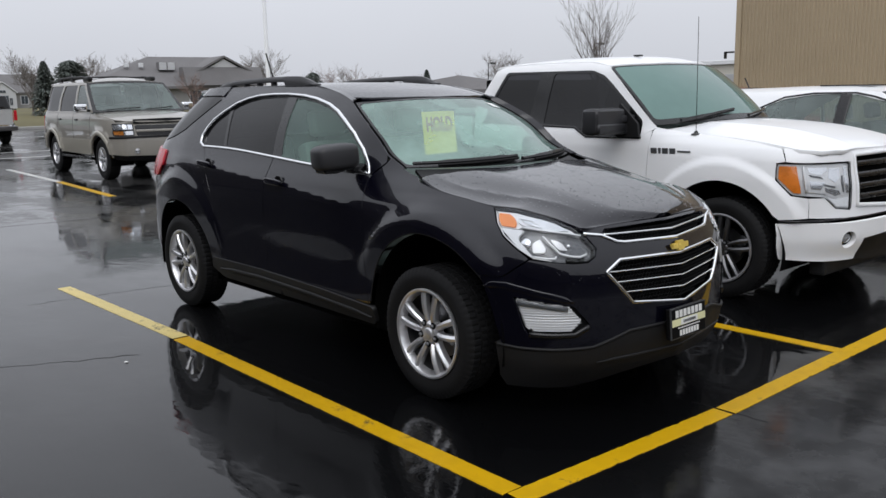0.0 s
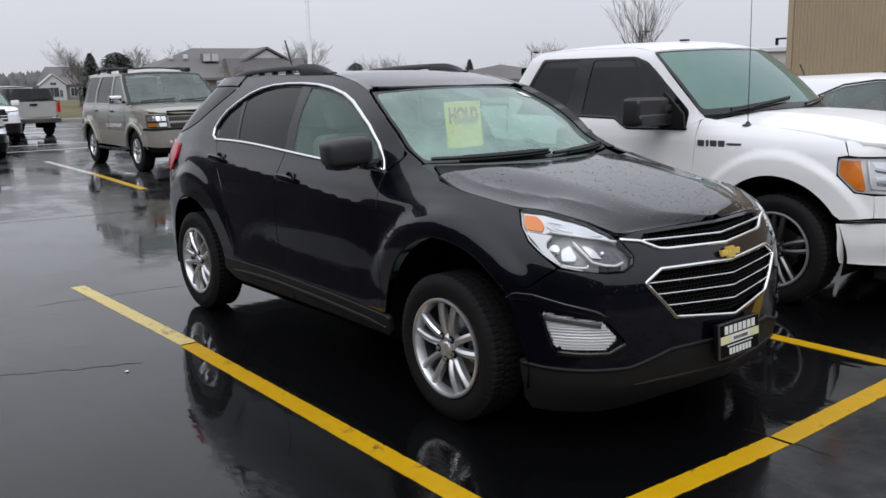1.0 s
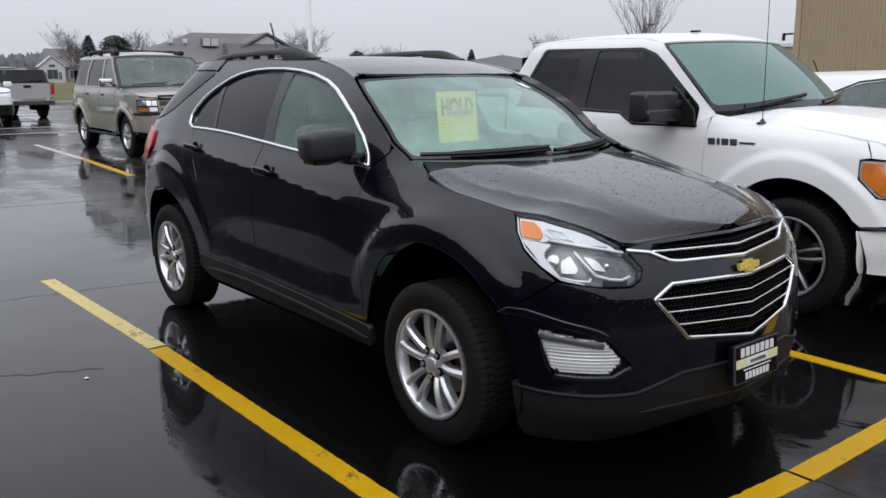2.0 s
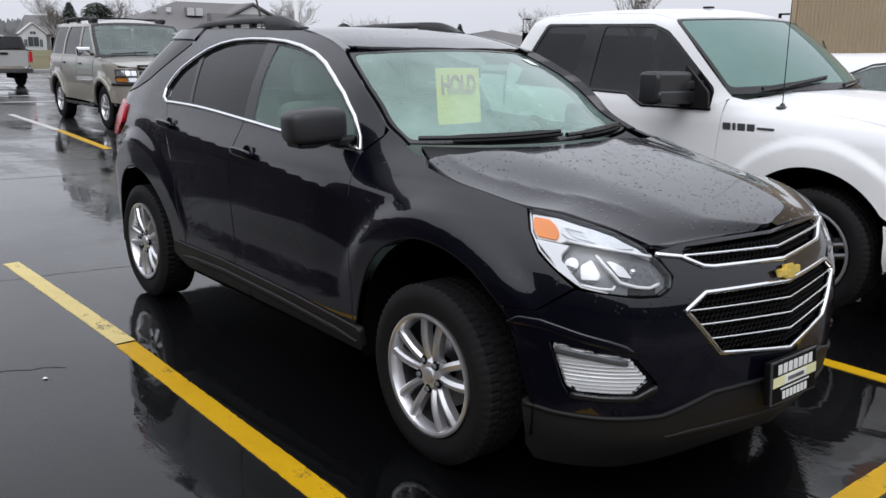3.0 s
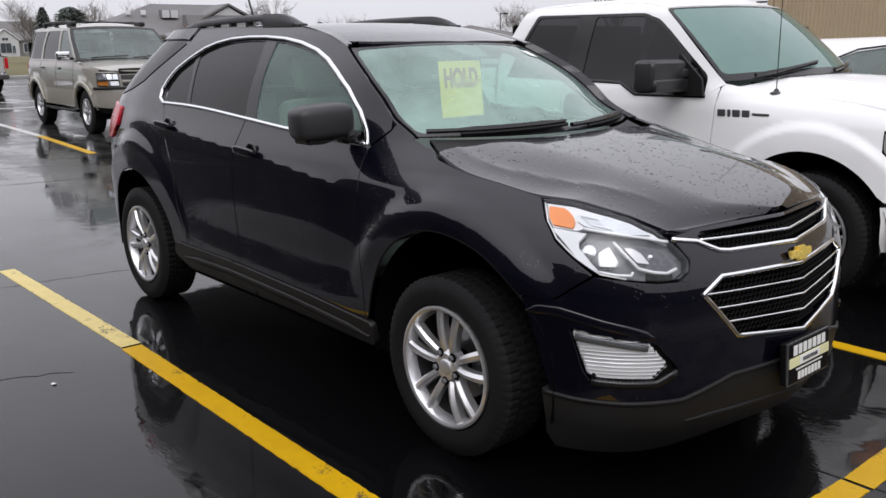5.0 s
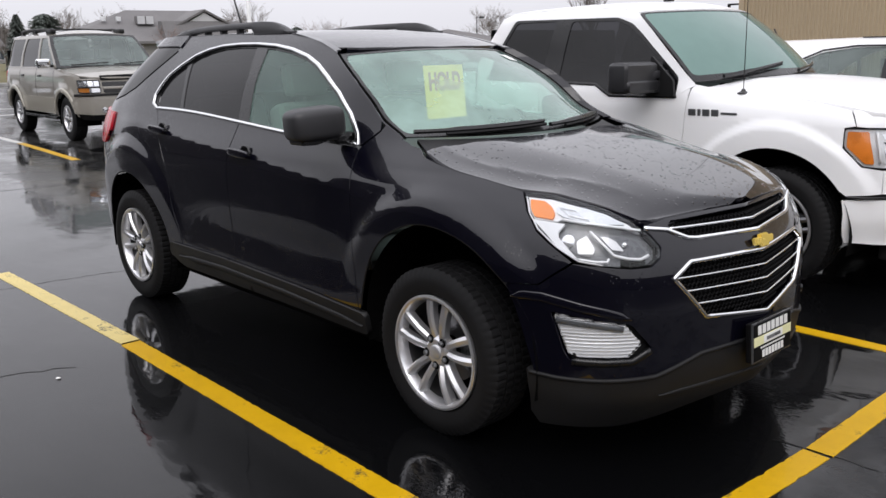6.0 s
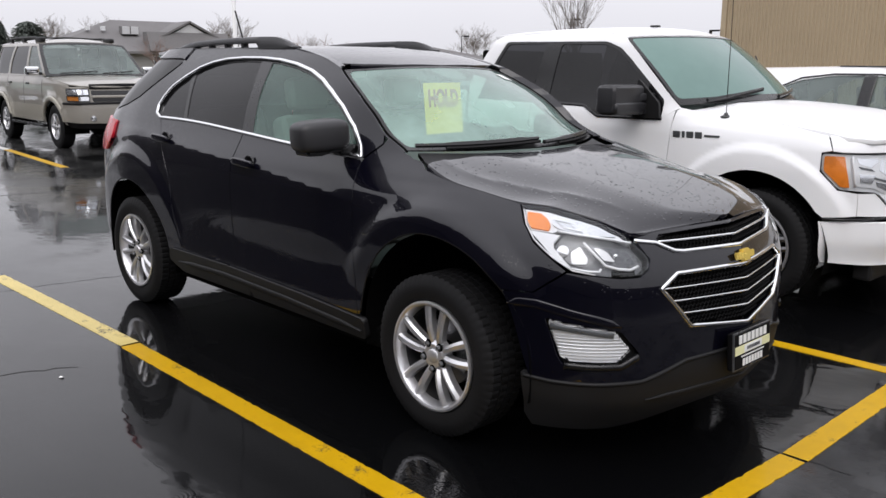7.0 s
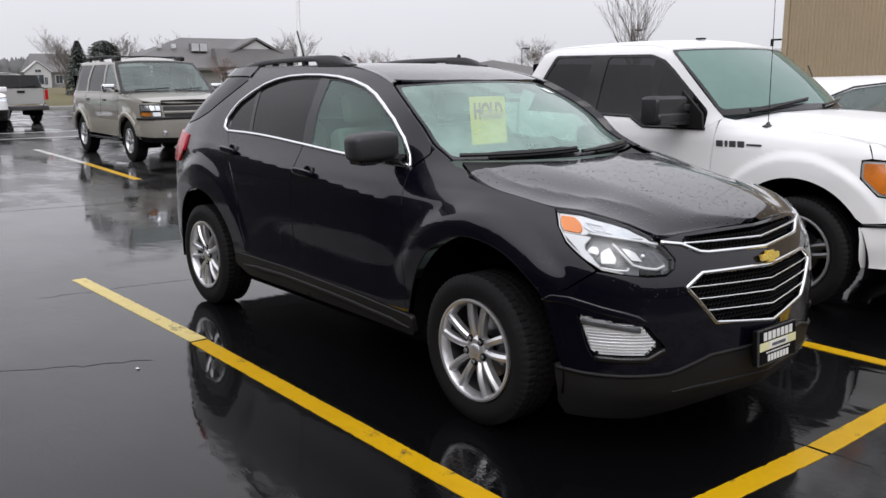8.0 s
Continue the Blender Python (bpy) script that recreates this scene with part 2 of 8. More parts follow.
class Shell:
    """The skin of a vehicle, facing +x: a plan outline of one half, drawn in with the height z.
    u runs from the middle of the tail along the side to the middle of the nose; along the side it is x."""

    def __init__(self, plan, widths, nose, tail, x_nose, x_tail, swell=(), crease=None):
        q = np.array([(plan[1][0], -plan[1][1])] + list(plan) + [(2 * plan[-1][0] - plan[-2][0], -plan[-2][1])], float)
        t = np.r_[0, np.cumsum(np.linalg.norm(np.diff(q, axis=0), axis=1))]
        fx, fy = pchip(list(zip(t, q[:, 0]))), pchip(list(zip(t, q[:, 1])))
        s = np.linspace(t[1], t[-2], 3000)
        X, Y = fx(s), fy(s)
        arc = np.r_[0, np.cumsum(np.hypot(np.diff(X), np.diff(Y)))]
        arc -= arc[np.argmin(np.abs(X))]
        self.u, self.X, self.Y = arc, X, Y
        self.u0, self.u1 = arc[0], arc[-1]
        self.widths = [(x, pchip(p)) for x, p in widths]
        self.nose, self.tail = pchip(nose), pchip(tail)
        self.x_nose, self.x_tail = x_nose, x_tail
        self.xa, self.xb = X[0], X[-1]
        self.swell = swell
        self.crease = crease

    def __call__(self, u, z):
        u, z = np.asarray(u, float), np.asarray(z, float)
        over, under = u > self.u1, u < self.u0
        w = np.where(over, 2 * self.u1 - u, np.where(under, 2 * self.u0 - u, u))
        x0, y0 = np.interp(w, self.u, self.X), np.interp(w, self.u, self.Y)
        k = np.zeros_like(w)
        st = self.widths
        vals = [f(z) for _, f in st]
        k = np.where(x0 <= st[0][0], vals[0], k)
        xs = [x for x, _ in st]
        n = len(st) - 1
        slope = [(vals[min(i + 1, n)] - vals[max(i - 1, 0)]) / max(xs[min(i + 1, n)] - xs[max(i - 1, 0)], 1e-6) * (0 < i < n) for i in range(n + 1)]
        for i in range(n):
            dx = xs[i + 1] - xs[i]
            t = np.clip((x0 - xs[i]) / dx, 0, 1)
            v = (2 * t ** 3 - 3 * t ** 2 + 1) * vals[i] + (t ** 3 - 2 * t ** 2 + t) * dx * slope[i] + (3 * t ** 2 - 2 * t ** 3) * vals[i + 1] + (t ** 3 - t ** 2) * dx * slope[i + 1]
            k = np.where((x0 > xs[i]) & (x0 <= xs[i + 1]), v, k)
        k = np.where(x0 > st[-1][0], vals[-1], k)
        bn = np.clip((x0 - self.x_nose) / (self.xb - self.x_nose), 0, 1)
        bt = np.clip((self.x_tail - x0) / (self.x_tail - self.xa), 0, 1)
        x = x0 - bn * self.nose(z) + bt * self.tail(z)
        y = y0 * k
        for cx, cz, r0, r1, h, *fade in self.swell:
            r = np.hypot(x0 - cx, z - cz)
            y = y - h * (1 - smooth(r0, r1, r)) * (np.abs(y0) > 0.6) * (smooth(*fade, z) if fade else smooth(0.25, 0.5, z))
        if self.crease:
            line, h, reach, fade = self.crease
            dz = z - line(x0)
            y = y - h * np.where(dz > 0, np.exp(-np.maximum(dz, 0) / reach), 1 + np.clip(dz / 0.6, -1, 0)) * fade(x0) * (np.abs(y0) > 0.6)
        y = np.where(over | under, -y, y)
        return np.stack([x, y, z + 0 * x], -1)

    def side_x(self, x, z):
        """u at which the side reaches x."""
        us = np.linspace(self.u0, self.u1, 1500)
        return float(np.interp(x, self(us, np.full_like(us, z))[:, 0], us))

    def front_y(self, y, z):
        """u at which the nose reaches y (y below zero)."""
        us = np.linspace(0.8, self.u1, 1500)
        return float(np.interp(y, self(us, np.full_like(us, z))[:, 1], us))


def arch(cx, cz, r, foot, n=40):
    """A wheel opening in (u, z), as a run of points from its rear foot to its front foot."""
    a0 = math.asin((cz - foot) / r)
    return [(cx - r * math.cos(-a0 + (math.pi + 2 * a0) * i / n), cz + r * math.sin(-a0 + (math.pi + 2 * a0) * i / n)) for i in range(n + 1)]


from mathutils.geometry import delaunay_2d_cdt as mathutils_cdt

# ---- materials ----
def node_mat(name):
    m = bpy.data.materials.new(name)
    m.use_nodes = True
    nt = m.node_tree
    return m, nt, nt.nodes["Principled BSDF"], nt.links.new


def noise_node(nt, scale, detail=4.0, rough=0.6, coords="Object", stretch=None):
    tc = nt.nodes.new("ShaderNodeTexCoord")
    n = nt.nodes.new("ShaderNodeTexNoise")
    n.inputs["Scale"].default_value = scale
    n.inputs["Detail"].default_value = detail
    n.inputs["Roughness"].default_value = rough
    if stretch:
        mp = nt.nodes.new("ShaderNodeMapping")
        mp.inputs["Scale"].default_value = stretch
        nt.links.new(tc.outputs[coords], mp.inputs["Vector"])
        nt.links.new(mp.outputs[0], n.inputs["Vector"])
    else:
        nt.links.new(tc.outputs[coords], n.inputs["Vector"])
    return n


def ranged(nt, src, lo, hi, a=0.3, b=0.7):
    m = nt.nodes.new("ShaderNodeMapRange")
    m.inputs["From Min"].default_value, m.inputs["From Max"].default_value = a, b
    m.inputs["To Min"].default_value, m.inputs["To Max"].default_value = lo, hi
    nt.links.new(src, m.inputs["Value"])
    return m.outputs[0]


def blend(nt, fac, c0, c1):
    m = nt.nodes.new("ShaderNodeMix")
    m.data_type = "RGBA"
    nt.links.new(fac, m.inputs["Factor"])
    for i, c in ((6, c0), (7, c1)):
        if isinstance(c, tuple):
            m.inputs[i].default_value = (*c, 1)
        else:
            nt.links.new(c, m.inputs[i])
    return m.outputs[2]


def bumped(nt, bsdf, src, strength, distance):
    b = nt.nodes.new("ShaderNodeBump")
    b.inputs["Strength"].default_value = strength
    b.inputs["Distance"].default_value = distance
    nt.links.new(src, b.inputs["Height"])
    nt.links.new(b.outputs[0], bsdf.inputs["Normal"])
    return b


def plain(name, color, rough=0.5, metal=0.0, coat=0.0, vary=0.15, scale=12.0, bump=0.0, coat_rough=0.05, rough_vary=0.08, spec=0.5):
    """A surface with colour and gloss that drift at two scales."""
    m, nt, b, link = node_mat(name)
    n1 = noise_node(nt, scale * 0.15, 3)
    n2 = noise_node(nt, scale * 6, 5)
    mx = nt.nodes.new("ShaderNodeMath")
    mx.operation = "MULTIPLY_ADD"
    link(n2.outputs["Fac"], mx.inputs[0])
    mx.inputs[1].default_value = 0.4
    link(n1.outputs["Fac"], mx.inputs[2])
    f = ranged(nt, mx.outputs[0], 0, 1, 0.45, 0.95)
    lo = tuple(c * (1 - vary) for c in color)
    hi = tuple(min(1, c * (1 + vary)) for c in color)
    link(blend(nt, f, lo, hi), b.inputs["Base Color"])
    link(ranged(nt, mx.outputs[0], max(0.01, rough - rough_vary), min(1, rough + rough_vary), 0.45, 0.95), b.inputs["Roughness"])
    b.inputs["Metallic"].default_value = metal
    b.inputs["Specular IOR Level"].default_value = spec
    b.inputs["Coat Weight"].default_value = coat
    b.inputs["Coat Roughness"].default_value = coat_rough
    if bump:
        bumped(nt, b, n2.outputs["Fac"], bump, 0.004)
    return m


def car_paint(name, color, flake=0.0, rough=0.35, drops=0.0, dirt=0.0, coat=1.0, bead=70.0):
    """Clear-coated paint with a damp film, beads of rain and a little road dirt near the sills."""
    m, nt, b, link = node_mat(name)
    n1 = noise_node(nt, 3.0, 4)
    n2 = noise_node(nt, 900.0, 2)
    f = ranged(nt, n2.outputs["Fac"], 0, 1, 0.35, 0.65)
    base = blend(nt, f, tuple(c * (1 - flake) for c in color), tuple(min(1, c * (1 + flake)) for c in color))
    base = blend(nt, ranged(nt, n1.outputs["Fac"], 0, 0.25 * (dirt > 0), 0.5, 0.75), base, (0.10, 0.095, 0.085))
    link(base, b.inputs["Base Color"])
    b.inputs["Roughness"].default_value = rough
    b.inputs["Specular IOR Level"].default_value = 0.05
    b.inputs["Coat Weight"].default_value = coat
    link(ranged(nt, n1.outputs["Fac"], 0.012, 0.045, 0.4, 0.7), b.inputs["Coat Roughness"])
    if drops:
        v = nt.nodes.new("ShaderNodeTexVoronoi")
        v.inputs["Scale"].default_value = bead
        v.inputs["Randomness"].default_value = 1.0
        tc = nt.nodes.new("ShaderNodeTexCoord")
        link(tc.outputs["Object"], v.inputs["Vector"])
        d = ranged(nt, v.outputs["Distance"], 1, 0, 0.0, 0.28)
        n3 = noise_node(nt, 16.0, 3)
        k = nt.nodes.new("ShaderNodeMath")
        k.operation = "MULTIPLY"
        link(d, k.inputs[0])
        link(ranged(nt, n3.outputs["Fac"], 0, 1, 0.46, 0.60), k.inputs[1])
        bp = nt.nodes.new("ShaderNodeBump")
        bp.inputs["Strength"].default_value = drops
        bp.inputs["Distance"].default_value = 0.004
        link(k.outputs[0], bp.inputs["Height"])
        link(bp.outputs[0], b.inputs["Coat Normal"])
    return m


def glass_mat(name, tint, gloss=0.012, see=1.0, ior=1.5, film_c=(0.55, 0.62, 0.60), film_w=(0.02, 0.09)):
    """Window glass: a tinted pane that mirrors more at low angles."""
    m = bpy.data.materials.new(name)
    m.use_nodes = True
    nt = m.node_tree
    nt.nodes.clear()
    out = nt.nodes.new("ShaderNodeOutputMaterial")
    tr = nt.nodes.new("ShaderNodeBsdfTransparent")
    tr.inputs["Color"].default_value = (*tuple(c * see for c in tint), 1)
    gl = nt.nodes.new("ShaderNodeBsdfGlossy")
    gl.inputs["Roughness"].default_value = gloss
    lw = nt.nodes.new("ShaderNodeLayerWeight")
    lw.inputs["Blend"].default_value = 0.5
    pw = nt.nodes.new("ShaderNodeMath")
    pw.operation = "POWER"
    pw.inputs[1].default_value = 5.0
    nt.links.new(lw.outputs["Facing"], pw.inputs[0])
    f0 = ((ior - 1) / (ior + 1)) ** 2
    fr = nt.nodes.new("ShaderNodeMath")
    fr.operation = "MULTIPLY_ADD"
    fr.inputs[1].default_value = 1 - f0
    fr.inputs[2].default_value = f0
    nt.links.new(pw.outputs[0], fr.inputs[0])
    # diffuse film: condensation and pale sky sheen, both put into the pane's colour
    df = nt.nodes.new("ShaderNodeBsdfDiffuse")
    df.inputs["Color"].default_value = (*film_c, 1)
    film = nt.nodes.new("ShaderNodeMixShader")
    n = noise_node(nt, 2.6, 4)
    nt.links.new(ranged(nt, n.outputs["Fac"], *film_w), film.inputs[0])
    nt.links.new(tr.outputs[0], film.inputs[1])
    nt.links.new(df.outputs[0], film.inputs[2])
    mix = nt.nodes.new("ShaderNodeMixShader")
    nt.links.new(fr.outputs[0], mix.inputs[0])
    nt.links.new(film.outputs[0], mix.inputs[1])
    nt.links.new(gl.outputs[0], mix.inputs[2])
    nt.links.new(mix.outputs[0], out.inputs["Surface"])
    return m


def math_node(nt, op, a, b=None, c=None):
    n = nt.nodes.new("ShaderNodeMath")
    n.operation = op
    for i, v in enumerate((a, b, c)):
        if v is None:
            continue
        if isinstance(v, (int, float)):
            n.inputs[i].default_value = v
        else:
            nt.links.new(v, n.inputs[i])
    return n.outputs[0]


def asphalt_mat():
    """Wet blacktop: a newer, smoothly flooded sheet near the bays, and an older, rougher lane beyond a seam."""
    m, nt, b, link = node_mat("wet_asphalt")
    tc = nt.nodes.new("ShaderNodeTexCoord")
    xyz = nt.nodes.new("ShaderNodeSeparateXYZ")
    link(tc.outputs["Object"], xyz.inputs[0])
    grain = noise_node(nt, 260.0, 3)
    stone = noise_node(nt, 70.0, 4)
    patch = noise_node(nt, 0.42, 5, 0.55)
    streak = noise_node(nt, 0.9, 4, 0.6, stretch=(0.35, 1.6, 1))
    fine = noise_node(nt, 3.5, 5, 0.65)
    pud = math_node(nt, "MULTIPLY_ADD", streak.outputs["Fac"], 0.55, patch.outputs["Fac"])
    wet = ranged(nt, pud, 0, 1, 0.62, 0.84)
    # the seam wanders a little about x = -7.4
    edge = math_node(nt, "MULTIPLY_ADD", fine.outputs["Fac"], 0.7, xyz.outputs["X"])
    old = ranged(nt, edge, 1, 0, -7.12, -6.98)
    pool = ranged(nt, math_node(nt, "MULTIPLY_ADD", fine.outputs["Fac"], 0.35, pud), 0, 1, 0.93, 1.02)
    damp = math_node(nt, "MULTIPLY", old, math_node(nt, "SUBTRACT", 1.0, pool))
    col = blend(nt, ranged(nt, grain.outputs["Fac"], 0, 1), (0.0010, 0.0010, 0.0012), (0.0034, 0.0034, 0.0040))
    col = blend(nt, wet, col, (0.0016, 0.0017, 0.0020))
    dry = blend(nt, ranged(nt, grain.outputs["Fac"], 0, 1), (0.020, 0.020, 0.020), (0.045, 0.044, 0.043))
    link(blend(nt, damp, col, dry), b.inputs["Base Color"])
    b.inputs["Roughness"].default_value = 0.5
    # the drive in front of the bays sheds its water: only patches of film stay on it
    lane = ranged(nt, math_node(nt, "MULTIPLY_ADD", fine.outputs["Fac"], 0.3, xyz.outputs["X"]), 0, 1, 2.70, 2.95)
    film = ranged(nt, fine.outputs["Fac"], 0.85, 0.40, 0.36, 0.66)
    shed = math_node(nt, "SUBTRACT", 1.0, math_node(nt, "MULTIPLY", lane, math_node(nt, "SUBTRACT", 1.0, film)))
    link(math_node(nt, "MULTIPLY", math_node(nt, "MULTIPLY", ranged(nt, wet, 0.90, 1.0, 0, 1), ranged(nt, damp, 1.0, 0.80, 0, 1)), shed), b.inputs["Coat Weight"])
    b.inputs["Coat IOR"].default_value = 1.33
    b.inputs["Specular IOR Level"].default_value = 0.03
    link(math_node(nt, "MULTIPLY_ADD", damp, 0.13, math_node(nt, "MULTIPLY_ADD", lane, 0.10, ranged(nt, wet, 0.060, 0.028, 0, 1))), b.inputs["Coat Roughness"])
    bumped(nt, b, math_node(nt, "MULTIPLY", stone.outputs["Fac"], ranged(nt, wet, 1.0, 0.12, 0, 1)), 0.35, 0.004)
    # small wind ripples lie in patches between still stretches of water
    gust = ranged(nt, noise_node(nt, 0.75, 3).outputs["Fac"], 0.03, 0.85, 0.50, 0.66)
    swell = noise_node(nt, 7.0, 1, stretch=(1.0, 1.7, 1))
    rip = noise_node(nt, 40.0, 1, stretch=(1.0, 2.0, 1))
    height = math_node(nt, "MULTIPLY_ADD", swell.outputs["Fac"], 0.6, math_node(nt, "MULTIPLY", rip.outputs["Fac"], gust))
    # rings where drops have just fallen
    v = nt.nodes.new("ShaderNodeTexVoronoi")
    v.inputs["Scale"].default_value = 3.2
    v.voronoi_dimensions = "2D"
    link(tc.outputs["Object"], v.inputs["Vector"])
    ring = math_node(nt, "SINE", math_node(nt, "MULTIPLY", v.outputs["Distance"], 120.0))
    fade = ranged(nt, v.outputs["Distance"], 1, 0, 0.05, 0.36)
    pick = nt.nodes.new("ShaderNodeSeparateColor")
    link(v.outputs["Color"], pick.inputs[0])
    some = ranged(nt, pick.outputs[0], 0, 1, 0.70, 0.80)
    rings = math_node(nt, "MULTIPLY", math_node(nt, "MULTIPLY", ring, fade), some)
    height = math_node(nt, "MULTIPLY_ADD", rings, 0.06, height)
    cb = nt.nodes.new("ShaderNodeBump")
    cb.inputs["Strength"].default_value = 0.45
    cb.inputs["Distance"].default_value = 0.003
    link(height, cb.inputs["Height"])
    link(cb.outputs[0], b.inputs["Coat Normal"])
    return m


def line_paint(name, color, worn):
    m, nt, b, link = node_mat(name)
    n1 = noise_node(nt, 5.0, 5, 0.7)
    n2 = noise_node(nt, 120.0, 3)
    mx = nt.nodes.new("ShaderNodeMath")
    mx.operation = "MULTIPLY_ADD"
    link(n2.outputs["Fac"], mx.inputs[0])
    mx.inputs[1].default_value = 0.45
    link(n1.outputs["Fac"], mx.inputs[2])
    chips = ranged(nt, mx.outputs[0], 0, 1, 0.92 - worn, 1.02 - worn)
    tone = blend(nt, ranged(nt, n1.outputs["Fac"], 0, 1), tuple(c * 0.8 for c in color), color)
    link(blend(nt, chips, tone, (0.03, 0.03, 0.03)), b.inputs["Base Color"])
    b.inputs["Roughness"].default_value = 0.45
    b.inputs["Specular IOR Level"].default_value = 0.12
    b.inputs["Coat Weight"].default_value = 0.12
    b.inputs["Coat IOR"].default_value = 1.33
    b.inputs["Coat Roughness"].default_value = 0.12
    bumped(nt, b, n2.outputs["Fac"], 0.4, 0.002)
    return m


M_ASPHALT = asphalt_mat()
M_YELLOW = line_paint("yellow_line_paint", (0.56, 0.325, 0.002), 0.085)
M_PALE = line_paint("faded_line_paint", (0.66, 0.53, 0.20), 0.09)
M_WHITELINE = line_paint("white_line_paint", (0.62, 0.62, 0.60), 0.14)
M_BLACK = car_paint("black_car_paint", (0.0022, 0.0021, 0.0056), 0.5, 0.3, drops=0.22)
M_BEADED = car_paint("rain_beaded_black_paint", (0.0022, 0.0021, 0.0056), 0.5, 0.3, drops=1.0, bead=46.0)
M_WHITE = car_paint("white_car_paint", (0.84, 0.845, 0.85), 0.02, 0.4, coat=0.5)
M_PEWTER = car_paint("pewter_car_paint", (0.27, 0.255, 0.225), 0.2, 0.38)
M_SILVER = car_paint("silver_car_paint", (0.42, 0.42, 0.41), 0.2, 0.38)
M_DARKCAR = car_paint("dark_car_paint", (0.02, 0.021, 0.024), 0.3, 0.3)
M_RED = car_paint("red_car_paint", (0.35, 0.02, 0.03), 0.2, 0.3)
M_CHROME = plain("chrome", (0.82, 0.83, 0.84), 0.10, 1.0, vary=0.04, rough_vary=0.04)
M_ALLOY = plain("silver_alloy", (0.72, 0.72, 0.735), 0.31, 0.84, coat=0.3, vary=0.06, rough_vary=0.05, coat_rough=0.10)
M_DARKALLOY = plain("dark_alloy", (0.15, 0.15, 0.155), 0.32, 0.9, vary=0.1)
M_RUBBER = plain("tyre_rubber", (0.010, 0.010, 0.0105), 0.6, spec=0.16, vary=0.25, scale=20, bump=0.15)
M_PLASTIC = plain("grained_black_plastic", (0.0105, 0.0105, 0.011), 0.5, vary=0.2, scale=40, bump=0.12, spec=0.28)
M_MIRROR = plain("dark_moulded_plastic", (0.016, 0.016, 0.018), 0.42, vary=0.2, scale=30, bump=0.08)
M_TRIM = plain("satin_black_trim", (0.005, 0.005, 0.0055), 0.26, vary=0.2, scale=20)
# deep shade put into a near-black colour for cavities; seams and seals use it too
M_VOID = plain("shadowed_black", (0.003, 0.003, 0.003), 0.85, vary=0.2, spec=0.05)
M_AMBER = plain("amber_lens", (0.76, 0.205, 0.013), 0.3, coat=0.5, vary=0.25, scale=45)
M_DULLAMBER = plain("dull_amber_lens", (0.42, 0.15, 0.025), 0.25, coat=0.8, vary=0.2)
M_REDLENS = plain("red_lens", (0.50, 0.008, 0.022), 0.2, coat=0.35, vary=0.15, spec=0.3)
M_GOLD = plain("gold_emblem", (0.86, 0.64, 0.14), 0.25, 0.35, coat=0.8, vary=0.1)
M_REFLECT = plain("lamp_reflector", (0.80, 0.81, 0.83), 0.16, 0.85, vary=0.05)
M_LAMPWHITE = plain("frosted_lamp", (0.88, 0.89, 0.90), 0.22, 0.0, coat=0.7, vary=0.05)
# hardly metallic: the bright reflection of lamp chrome is put into this pale grey
M_LAMPCHROME = plain("painted_bright_lamp_chrome", (0.70, 0.705, 0.71), 0.18, 0.1, coat=0.8, vary=0.03)
M_LATTICE = plain("matt_black_lattice", (0.004, 0.004, 0.0045), 0.6, vary=0.1, spec=0.10)
M_RAIL = plain("roof_rail_grey", (0.022, 0.022, 0.024), 0.42, vary=0.15, scale=30)
M_LAMPBEZEL = plain("lamp_pod_grey", (0.10, 0.104, 0.11), 0.25, 0.5, vary=0.1)
M_SENSOR = plain("grey_glass_band", (0.03, 0.036, 0.036), 0.4, vary=0.2)
M_RIMGREY = plain("grey_rim_lip", (0.30, 0.30, 0.31), 0.35, 0.6, vary=0.08)
M_DRL = plain("clear_fluted_lens", (0.60, 0.62, 0.64), 0.25, 0.2, coat=0.6, vary=0.12, scale=30)
M_LAMPGREY = plain("lamp_bezel", (0.13, 0.135, 0.14), 0.28, 0.4, vary=0.1)
M_GLASS = glass_mat("misted_sheen_green_glass", (0.70, 0.92, 0.83), film_c=(0.50, 0.74, 0.655), film_w=(0.21, 0.43), ior=1.6)
M_FOGSHEEN = glass_mat("fogged_sheen_green_glass", (0.60, 0.80, 0.72), film_c=(0.15, 0.25, 0.225), film_w=(0.80, 0.92), ior=1.55)
M_SIDEGLASS = glass_mat("green_side_glass", (0.46, 0.64, 0.57), film_c=(0.24, 0.39, 0.34), film_w=(0.16, 0.30), ior=1.55)
M_WAGONGLASS = glass_mat("pale_sheen_grey_glass", (0.50, 0.60, 0.57), film_c=(0.36, 0.44, 0.42), film_w=(0.18, 0.34), ior=1.55)
M_SHADE = glass_mat("privacy_glass", (0.03, 0.03, 0.035), film_c=(0.12, 0.12, 0.13), film_w=(0.03, 0.08))
M_CLEAR = glass_mat("lamp_lens", (0.95, 0.96, 0.97), 0.01, film_w=(0.0, 0.02))
M_SEAT = plain("light_grey_cloth", (0.34, 0.35, 0.34), 0.85, vary=0.12, scale=30, bump=0.2)
M_DASH = plain("grey_dashboard", (0.13, 0.135, 0.135), 0.6, vary=0.12, scale=30, bump=0.1)
M_CARD = plain("yellow_card", (0.98, 0.70, 0.05), 0.6, vary=0.05)
M_INK = plain("dark_red_ink", (0.46, 0.12, 0.035), 0.6, vary=0.1)
M_PAPER = plain("white_card", (0.78, 0.78, 0.76), 0.5, vary=0.04)
M_CREAM = plain("cream_card", (0.74, 0.72, 0.42), 0.5, vary=0.05)

